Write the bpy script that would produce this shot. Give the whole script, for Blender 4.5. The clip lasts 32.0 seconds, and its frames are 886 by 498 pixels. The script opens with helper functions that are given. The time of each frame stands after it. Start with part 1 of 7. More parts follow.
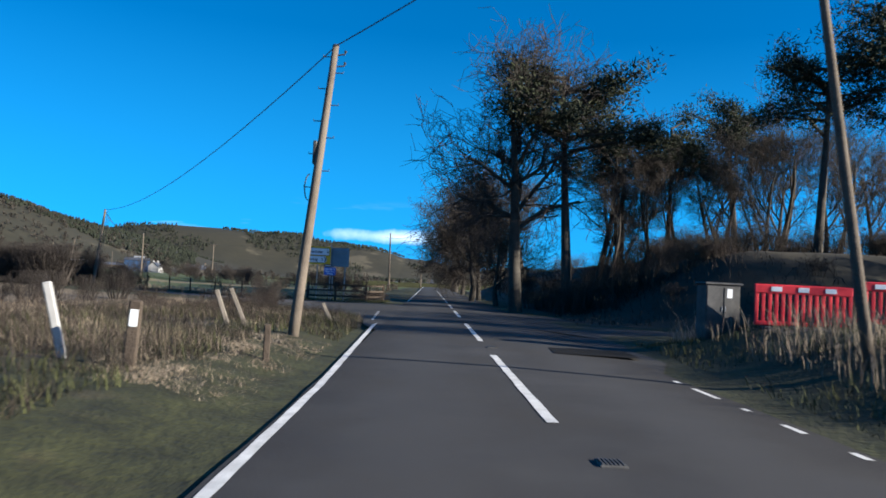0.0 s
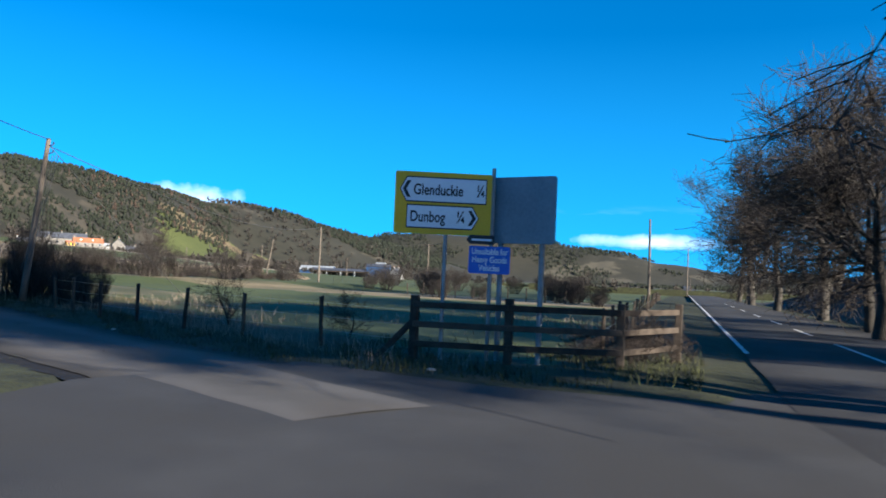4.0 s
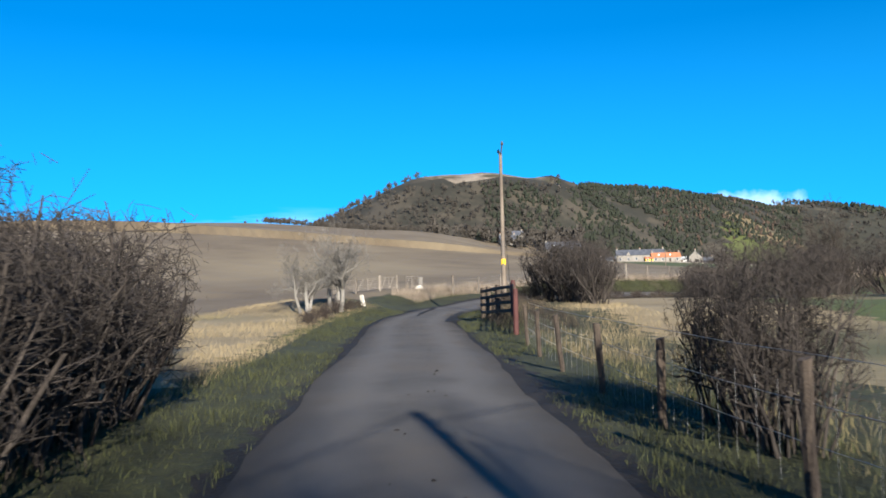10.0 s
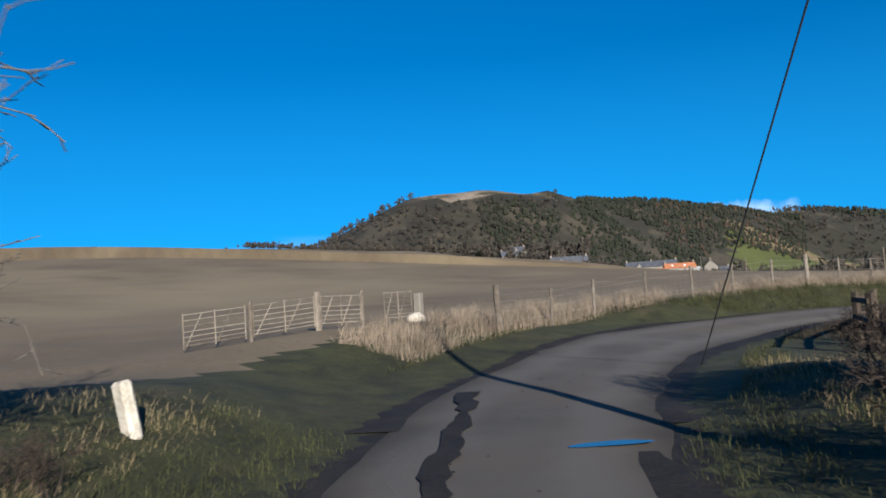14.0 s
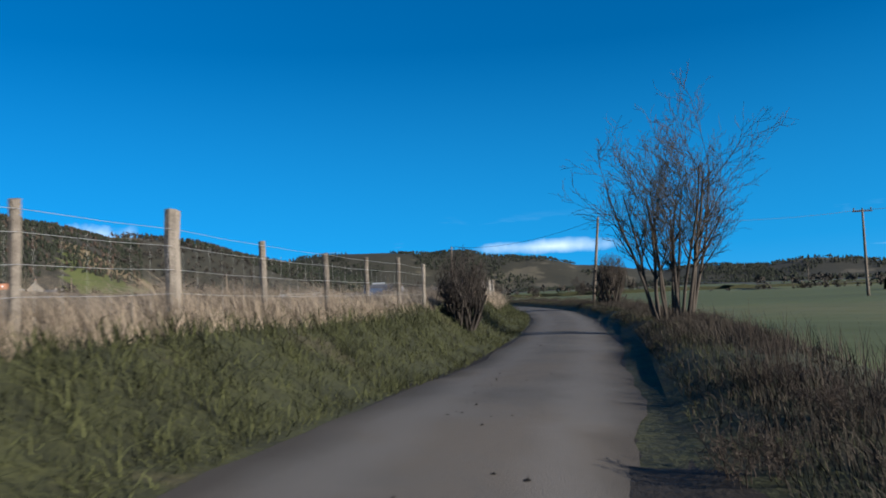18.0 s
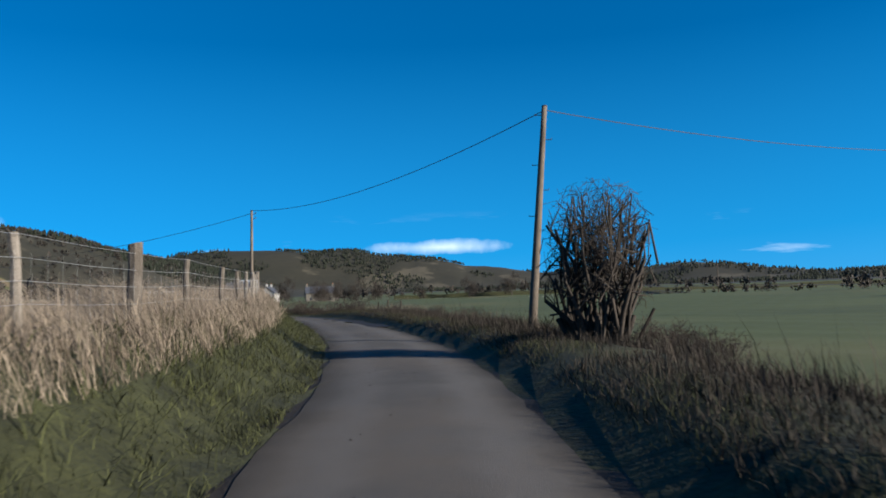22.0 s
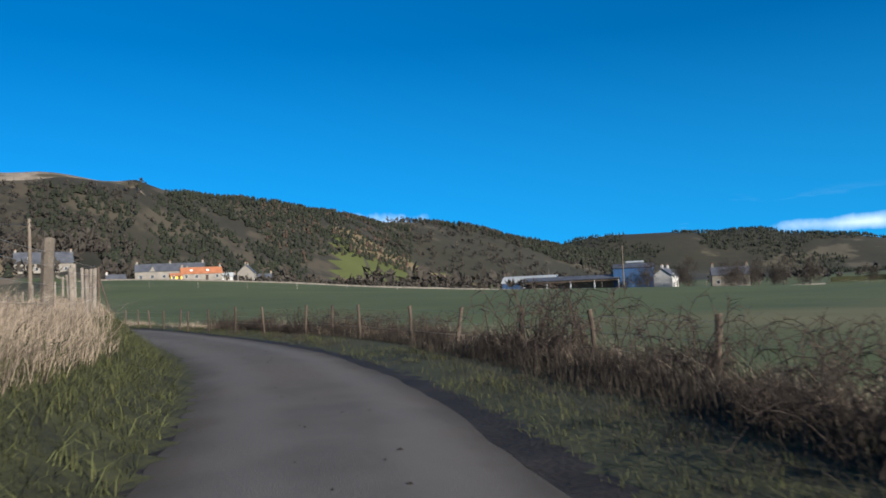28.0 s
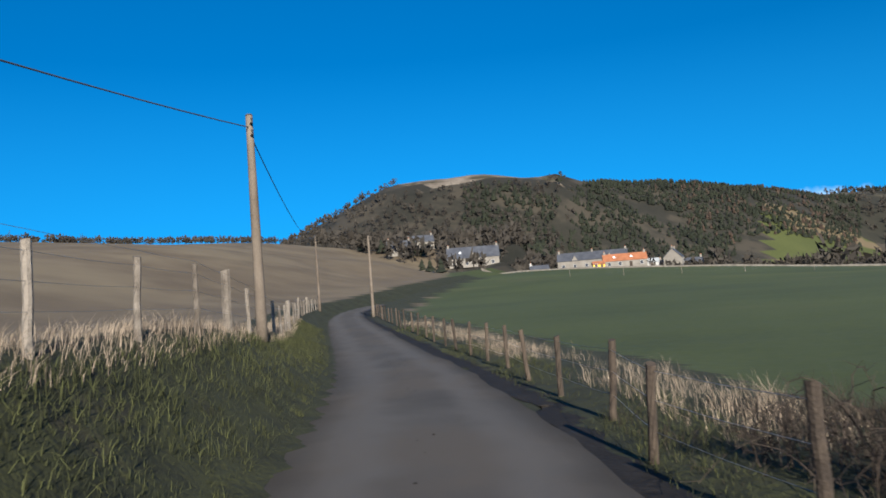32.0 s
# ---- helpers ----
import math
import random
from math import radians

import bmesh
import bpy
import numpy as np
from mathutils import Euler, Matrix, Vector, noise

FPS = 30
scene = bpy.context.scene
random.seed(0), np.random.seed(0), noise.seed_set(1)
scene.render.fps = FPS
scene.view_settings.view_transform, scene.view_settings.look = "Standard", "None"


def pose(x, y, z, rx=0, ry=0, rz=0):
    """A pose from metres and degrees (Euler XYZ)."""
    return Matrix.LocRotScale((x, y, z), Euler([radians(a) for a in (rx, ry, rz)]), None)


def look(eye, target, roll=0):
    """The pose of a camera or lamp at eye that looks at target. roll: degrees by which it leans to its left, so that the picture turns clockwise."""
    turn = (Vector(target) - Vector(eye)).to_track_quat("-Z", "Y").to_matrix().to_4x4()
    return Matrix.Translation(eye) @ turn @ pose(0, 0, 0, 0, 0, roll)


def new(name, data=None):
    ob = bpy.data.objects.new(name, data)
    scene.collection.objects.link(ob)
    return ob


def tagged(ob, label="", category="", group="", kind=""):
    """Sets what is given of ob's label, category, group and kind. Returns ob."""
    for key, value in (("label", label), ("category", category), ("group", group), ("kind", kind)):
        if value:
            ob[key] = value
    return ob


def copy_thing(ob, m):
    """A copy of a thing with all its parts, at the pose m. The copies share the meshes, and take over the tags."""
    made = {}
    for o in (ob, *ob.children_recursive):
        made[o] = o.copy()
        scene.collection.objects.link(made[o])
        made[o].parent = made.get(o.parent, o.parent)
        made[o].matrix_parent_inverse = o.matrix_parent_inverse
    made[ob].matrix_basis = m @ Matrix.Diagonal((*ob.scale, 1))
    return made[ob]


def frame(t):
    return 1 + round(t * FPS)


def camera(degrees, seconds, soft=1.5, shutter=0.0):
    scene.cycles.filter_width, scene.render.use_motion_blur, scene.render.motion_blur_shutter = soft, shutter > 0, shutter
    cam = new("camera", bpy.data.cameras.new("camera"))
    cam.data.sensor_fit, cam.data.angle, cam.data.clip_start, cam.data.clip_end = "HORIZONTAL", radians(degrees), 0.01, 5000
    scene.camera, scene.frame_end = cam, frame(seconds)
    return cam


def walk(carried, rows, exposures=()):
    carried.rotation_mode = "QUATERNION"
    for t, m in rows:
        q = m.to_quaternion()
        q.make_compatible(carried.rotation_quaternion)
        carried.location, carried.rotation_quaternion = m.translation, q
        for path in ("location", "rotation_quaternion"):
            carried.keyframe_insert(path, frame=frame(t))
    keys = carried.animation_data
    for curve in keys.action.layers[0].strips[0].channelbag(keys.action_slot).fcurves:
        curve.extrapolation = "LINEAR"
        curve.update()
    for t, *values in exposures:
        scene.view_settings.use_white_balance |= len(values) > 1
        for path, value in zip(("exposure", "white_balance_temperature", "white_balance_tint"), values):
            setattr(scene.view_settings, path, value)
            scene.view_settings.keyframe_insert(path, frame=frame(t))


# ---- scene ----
PATH = [
    (0.0, 0.10, -0.01, 1.35, 1.48, 2.42, 2.80),
    (0.5, -0.05, 5.58, 1.33, 1.34, 2.28, 2.15),
    (1.0, -0.27, 10.63, 1.36, 1.12, 2.49, 1.41),
    (1.5, -0.43, 15.26, 1.35, 1.20, 2.76, 1.67),
    (2.0, -0.69, 19.47, 1.36, 1.93, 2.49, 2.39),
    (2.5, -1.05, 23.41, 1.36, 4.32, 3.19, 2.26),
    (3.0, -1.68, 27.05, 1.35, 8.19, 3.20, 2.33),
    (3.5, -2.68, 30.38, 1.35, 13.27, 2.74, 2.50),
    (4.0, -4.05, 33.37, 1.36, 19.27, 2.03, 2.62),
    (4.5, -5.63, 35.94, 1.48, 25.92, 1.30, 2.51),
    (5.0, -7.09, 37.97, 1.39, 32.94, 0.78, 2.02),
    (5.5, -8.97, 39.74, 1.38, 39.44, 1.41, 1.32),
    (6.0, -10.67, 41.09, 1.33, 45.43, 1.83, 1.11),
    (6.5, -12.43, 42.35, 1.32, 50.88, 1.85, -0.03),
    (7.0, -14.24, 43.56, 1.27, 54.80, 2.02, -1.40),
    (7.5, -16.41, 44.89, 1.35, 57.00, 2.16, -1.95),
    (8.0, -19.01, 46.17, 1.36, 58.56, 2.14, -1.98),
    (8.5, -21.83, 47.68, 1.33, 59.22, 2.21, -2.50),
    (9.0, -24.85, 49.35, 1.29, 58.90, 2.34, -2.36),
    (9.5, -27.80, 51.14, 1.37, 58.59, 2.30, -1.73),
    (10.0, -30.86, 53.03, 1.39, 58.44, 2.32, -1.36),
    (10.5, -33.99, 54.83, 1.35, 58.36, 2.15, -1.31),
    (11.0, -37.23, 56.70, 1.31, 58.46, 2.21, -1.32),
    (11.5, -40.72, 58.69, 1.26, 58.58, 1.93, -1.19),
    (12.0, -44.13, 60.67, 1.30, 58.84, 3.21, -2.10),
    (12.5, -47.39, 62.53, 1.33, 59.41, 3.13, -2.67),
    (13.0, -50.39, 64.20, 1.34, 59.79, 3.19, -2.92),
    (13.5, -53.01, 65.68, 1.36, 59.91, 3.94, -3.31),
    (14.0, -55.68, 67.29, 1.35, 58.09, 3.94, -3.77),
    (14.5, -58.41, 69.21, 1.35, 54.72, 3.55, -4.31),
    (15.0, -61.11, 71.49, 1.35, 50.17, 3.11, -4.81),
    (15.5, -63.62, 74.02, 1.34, 44.82, 2.95, -5.10),
    (16.0, -65.58, 76.46, 1.36, 39.04, 3.38, -4.96),
    (16.5, -67.31, 79.38, 1.36, 33.13, 3.40, -4.63),
    (17.0, -68.90, 82.31, 1.39, 25.84, 3.33, -3.69),
    (17.5, -69.93, 85.54, 1.35, 18.98, 3.27, -2.56),
    (18.0, -70.49, 89.03, 1.35, 12.41, 3.26, -2.46),
    (18.5, -70.82, 93.02, 1.33, 7.64, 3.03, -2.38),
    (19.0, -71.18, 97.16, 1.36, 5.07, 3.33, -2.18),
    (19.5, -71.50, 101.36, 1.35, 2.79, 3.49, -1.85),
    (20.0, -71.67, 105.63, 1.35, 2.00, 3.28, -1.50),
    (20.5, -71.84, 109.91, 1.36, 2.14, 3.48, -0.86),
    (21.0, -72.10, 114.09, 1.34, 2.54, 3.09, -0.92),
    (21.5, -72.42, 118.52, 1.34, 3.37, 3.22, -1.72),
    (22.0, -72.83, 123.11, 1.35, 4.44, 2.96, -1.85),
    (22.5, -73.34, 127.68, 1.35, 5.58, 2.82, -1.89),
    (23.0, -73.91, 132.11, 1.41, 7.13, 2.82, -1.65),
    (23.5, -74.44, 136.20, 1.33, 8.73, 2.59, -1.45),
    (24.0, -75.35, 140.32, 1.36, 10.29, 2.60, -1.13),
    (24.5, -76.31, 144.33, 1.33, 12.18, 2.63, -1.15),
    (25.0, -77.41, 148.19, 1.34, 14.53, 2.70, -1.63),
    (25.5, -78.62, 151.91, 1.34, 16.82, 2.55, -2.14),
    (26.0, -79.69, 155.73, 1.35, 19.35, 2.53, -2.41),
    (26.5, -80.94, 159.62, 1.35, 22.15, 2.59, -2.55),
    (27.0, -82.54, 163.54, 1.35, 25.28, 2.70, -2.63),
    (27.5, -84.55, 167.41, 1.32, 28.76, 2.81, -2.66),
    (28.0, -87.01, 171.08, 1.28, 32.65, 2.89, -2.58),
    (28.5, -89.68, 174.36, 1.29, 36.10, 3.05, -2.73),
    (29.0, -92.42, 177.28, 1.30, 39.87, 3.38, -2.68),
    (29.5, -95.22, 179.81, 1.32, 43.51, 3.34, -2.74),
    (30.0, -98.06, 182.12, 1.34, 47.28, 3.44, -3.04),
    (30.5, -100.92, 184.32, 1.36, 51.46, 3.64, -3.64),
    (31.0, -103.72, 186.09, 1.41, 55.41, 3.90, -3.77),
    (31.5, -106.42, 187.51, 1.42, 59.26, 3.73, -4.19),
    (32.0, -108.99, 188.75, 1.46, 62.46, 3.83, -4.40),
]
EXPOSURES = [(0.0, 1.52), (2.5, 1.58), (4.5, 1.82), (9.0, 1.78), (10.5, 1.62), (12.5, 1.2), (17.0, 1.06), (32.0, 1.12)]


def cam_pose(x, y, z, yaw, pitch, roll):
    """Heading to the left of +y, tilt up and lean to the left, in degrees."""
    return pose(x, y, z, 0, 0, yaw) @ pose(0, 0, 0, 90 + pitch, 0, 0) @ pose(0, 0, 0, 0, 0, roll)


cam = camera(58.6, 32.0, soft=1.7, shutter=0.15)
walk(cam, [(row[0], cam_pose(*row[1:])) for row in PATH], EXPOSURES)

# ---- sun and sky ----
SUN_WAY = Vector((-0.955, 0.30, 0.0)).normalized()      # the way shadows fall on the ground
SUN_HIGH = radians(19.5)
sun = new("sun", bpy.data.lights.new("sun", "SUN"))
sun.data.energy, sun.data.angle, sun.data.color = 5.0, radians(0.55), (1.0, 0.94, 0.84)
sun.matrix_world = look((0, 0, 60), Vector((0, 0, 60)) + SUN_WAY * math.cos(SUN_HIGH) - Vector((0, 0, math.sin(SUN_HIGH))))
world = bpy.data.worlds.new("sky")
scene.world = world
world.use_nodes = True
wn = world.node_tree
wn.nodes.clear()
sky = wn.nodes.new("ShaderNodeTexSky")
sky.sky_type, sky.sun_disc = "NISHITA", False
sky.sun_elevation = SUN_HIGH
sky.sun_rotation = math.atan2(-SUN_WAY.x, -SUN_WAY.y)
sky.altitude, sky.air_density, sky.dust_density, sky.ozone_density = 0, 1.0, 0.9, 3.0
co = wn.nodes.new("ShaderNodeTexCoord")
up = wn.nodes.new("ShaderNodeVectorMath")       # thin clear winter air: the haze band low down is left out
up.operation, up.inputs[1].default_value, up.inputs[2].default_value = "MULTIPLY_ADD", (1.0, 1.0, 0.9), (0.0, 0.0, 0.2)
wn.links.new(co.outputs["Generated"], up.inputs[0])
nm = wn.nodes.new("ShaderNodeVectorMath")
nm.operation = "NORMALIZE"
wn.links.new(up.outputs[0], nm.inputs[0])
wn.links.new(nm.outputs[0], sky.inputs["Vector"])
wh = wn.nodes.new("ShaderNodeHueSaturation")
wh.inputs["Saturation"].default_value, wh.inputs["Hue"].default_value = 1.6, 0.505
wb = wn.nodes.new("ShaderNodeBackground")
wb.inputs["Strength"].default_value = 0.074
wo = wn.nodes.new("ShaderNodeOutputWorld")
wn.links.new(sky.outputs[0], wh.inputs["Color"])
# thin low clouds over the ridges
cn = wn.nodes.new("ShaderNodeTexNoise")
cn.inputs["Scale"].default_value, cn.inputs["Detail"].default_value, cn.inputs["Roughness"].default_value = 2.2, 7.0, 0.58
cs_ = wn.nodes.new("ShaderNodeVectorMath")
cs_.operation, cs_.inputs[1].default_value = "MULTIPLY", (1.0, 1.0, 7.0)
wn.links.new(co.outputs["Generated"], cs_.inputs[0])
wn.links.new(cs_.outputs[0], cn.inputs["Vector"])
cr = wn.nodes.new("ShaderNodeMapRange")
cr.inputs["From Min"].default_value, cr.inputs["From Max"].default_value = 0.6, 0.9
wn.links.new(cn.outputs[0], cr.inputs["Value"])
cz = wn.nodes.new("ShaderNodeSeparateXYZ")
wn.links.new(co.outputs["Generated"], cz.inputs[0])
low = wn.nodes.new("ShaderNodeMapRange")
low.inputs["From Min"].default_value, low.inputs["From Max"].default_value = 0.1, 0.04
wn.links.new(cz.outputs["Z"], low.inputs["Value"])
cm_ = wn.nodes.new("ShaderNodeMath")
cm_.operation = "MULTIPLY"
wn.links.new(cr.outputs[0], cm_.inputs[0])
wn.links.new(low.outputs[0], cm_.inputs[1])
cx_ = wn.nodes.new("ShaderNodeMix")
cx_.data_type = "RGBA"
cx_.inputs["B"].default_value = (9.5, 10.5, 11.3, 1)


def cloud_at(way, flat, near, far, carry):
    """One small cloud: the more a direction leans to way, the denser, with a torn edge."""
    sub = wn.nodes.new("ShaderNodeVectorMath")
    sub.operation, sub.inputs[1].default_value = "SUBTRACT", way
    wn.links.new(co.outputs["Generated"], sub.inputs[0])
    mul = wn.nodes.new("ShaderNodeVectorMath")
    mul.operation, mul.inputs[1].default_value = "MULTIPLY", (1.0, 1.0, flat)
    wn.links.new(sub.outputs[0], mul.inputs[0])
    far_off = wn.nodes.new("ShaderNodeVectorMath")
    far_off.operation = "LENGTH"
    wn.links.new(mul.outputs[0], far_off.inputs[0])
    torn = wn.nodes.new("ShaderNodeTexNoise")
    torn.inputs["Scale"].default_value, torn.inputs["Detail"].default_value = 38.0, 6.0
    wn.links.new(co.outputs["Generated"], torn.inputs["Vector"])
    add = wn.nodes.new("ShaderNodeMath")
    add.operation, add.inputs[1].default_value = "MULTIPLY_ADD", 0.11
    wn.links.new(torn.outputs[0], add.inputs[0])
    wn.links.new(far_off.outputs["Value"], add.inputs[2])
    soft_edge = wn.nodes.new("ShaderNodeMapRange")
    soft_edge.inputs["From Min"].default_value, soft_edge.inputs["From Max"].default_value = far, near
    soft_edge.inputs["To Max"].default_value = 0.6
    wn.links.new(add.outputs[0], soft_edge.inputs["Value"])
    top = wn.nodes.new("ShaderNodeMath")
    top.operation = "MAXIMUM"
    wn.links.new(soft_edge.outputs[0], top.inputs[0])
    wn.links.new(carry.outputs[0], top.inputs[1])
    return top


clouds = cloud_at((-0.60, 0.79, 0.08), 3.6, 0.045, 0.115, cm_)
clouds = cloud_at((-0.08, 0.995, 0.054), 9.0, 0.05, 0.15, clouds)
# the sky pales a little towards the horizon
pale = wn.nodes.new("ShaderNodeMapRange")
pale.inputs["From Min"].default_value, pale.inputs["From Max"].default_value = 0.3, 0.03
pale.inputs["To Max"].default_value = 0.2
wn.links.new(cz.outputs["Z"], pale.inputs["Value"])
haze = wn.nodes.new("ShaderNodeMix")
haze.data_type = "RGBA"
haze.inputs["B"].default_value = (0.5, 5.6, 11.5, 1)
wn.links.new(pale.outputs[0], haze.inputs["Factor"])
wn.links.new(wh.outputs[0], haze.inputs["A"])
wn.links.new(clouds.outputs[0], cx_.inputs["Factor"])
wn.links.new(haze.outputs["Result"], cx_.inputs["A"])
wn.links.new(cx_.outputs["Result"], wb.inputs[0])
wn.links.new(wb.outputs[0], wo.inputs[0])


# ---- materials ----
def material(name, dark, light, scale=4.0, rough=0.9, bump=0.0, fine=40.0, metal=0.0, spec=0.3, third=None, third_scale=0.3, third_range=(0.45, 0.6), by_object=0.0, by_island=0.0):
    """Two-scale noise between two colours, with an optional third colour in broad patches and relief."""
    m = bpy.data.materials.new(name)
    m.use_nodes = True
    nt = m.node_tree
    out = nt.nodes["Principled BSDF"]
    out.inputs["Roughness"].default_value, out.inputs["Metallic"].default_value = rough, metal
    out.inputs["Specular IOR Level"].default_value = spec
    geo = nt.nodes.new("ShaderNodeNewGeometry")

    def noise_at(s, detail, rough_in=0.6):
        n = nt.nodes.new("ShaderNodeTexNoise")
        n.inputs["Scale"].default_value, n.inputs["Detail"].default_value, n.inputs["Roughness"].default_value = s, detail, rough_in
        nt.links.new(geo.outputs["Position"], n.inputs["Vector"])
        return n

    broad, grain = noise_at(scale, 3), noise_at(fine, 2)
    add = nt.nodes.new("ShaderNodeMath")
    add.operation = "ADD"
    half = nt.nodes.new("ShaderNodeMath")
    half.operation, half.inputs[1].default_value = "MULTIPLY", 0.55
    nt.links.new(grain.outputs[0], half.inputs[0])
    nt.links.new(broad.outputs[0], add.inputs[0])
    nt.links.new(half.outputs[0], add.inputs[1])
    value = add
    if by_object or by_island:
        src = nt.nodes.new("ShaderNodeObjectInfo").outputs["Random"] if by_object else geo.outputs["Random Per Island"]
        vary = nt.nodes.new("ShaderNodeMath")
        vary.operation, vary.inputs[1].default_value, vary.inputs[2].default_value = "MULTIPLY_ADD", by_object or by_island, -0.5 * (by_object or by_island)
        nt.links.new(src, vary.inputs[0])
        both = nt.nodes.new("ShaderNodeMath")
        both.operation = "ADD"
        nt.links.new(value.outputs[0], both.inputs[0])
        nt.links.new(vary.outputs[0], both.inputs[1])
        value = both
    ramp = nt.nodes.new("ShaderNodeMapRange")
    ramp.inputs["From Min"].default_value, ramp.inputs["From Max"].default_value = 0.5, 1.05
    nt.links.new(value.outputs[0], ramp.inputs["Value"])
    mix = nt.nodes.new("ShaderNodeMix")
    mix.data_type = "RGBA"
    mix.inputs["A"].default_value, mix.inputs["B"].default_value = (*dark, 1), (*light, 1)
    nt.links.new(ramp.outputs[0], mix.inputs["Factor"])
    colour = mix.outputs["Result"]
    if third:
        patch = noise_at(third_scale, 4)
        cut = nt.nodes.new("ShaderNodeMapRange")
        cut.inputs["From Min"].default_value, cut.inputs["From Max"].default_value = third_range
        nt.links.new(patch.outputs[0], cut.inputs["Value"])
        mix2 = nt.nodes.new("ShaderNodeMix")
        mix2.data_type = "RGBA"
        mix2.inputs["B"].default_value = (*third, 1)
        nt.links.new(cut.outputs[0], mix2.inputs["Factor"])
        nt.links.new(colour, mix2.inputs["A"])
        colour = mix2.outputs["Result"]
    nt.links.new(colour, out.inputs["Base Color"])
    if bump:
        b = nt.nodes.new("ShaderNodeBump")
        b.inputs["Strength"].default_value, b.inputs["Distance"].default_value = bump, 0.05
        nt.links.new(value.outputs[0], b.inputs["Height"])
        nt.links.new(b.outputs[0], out.inputs["Normal"])
    return m


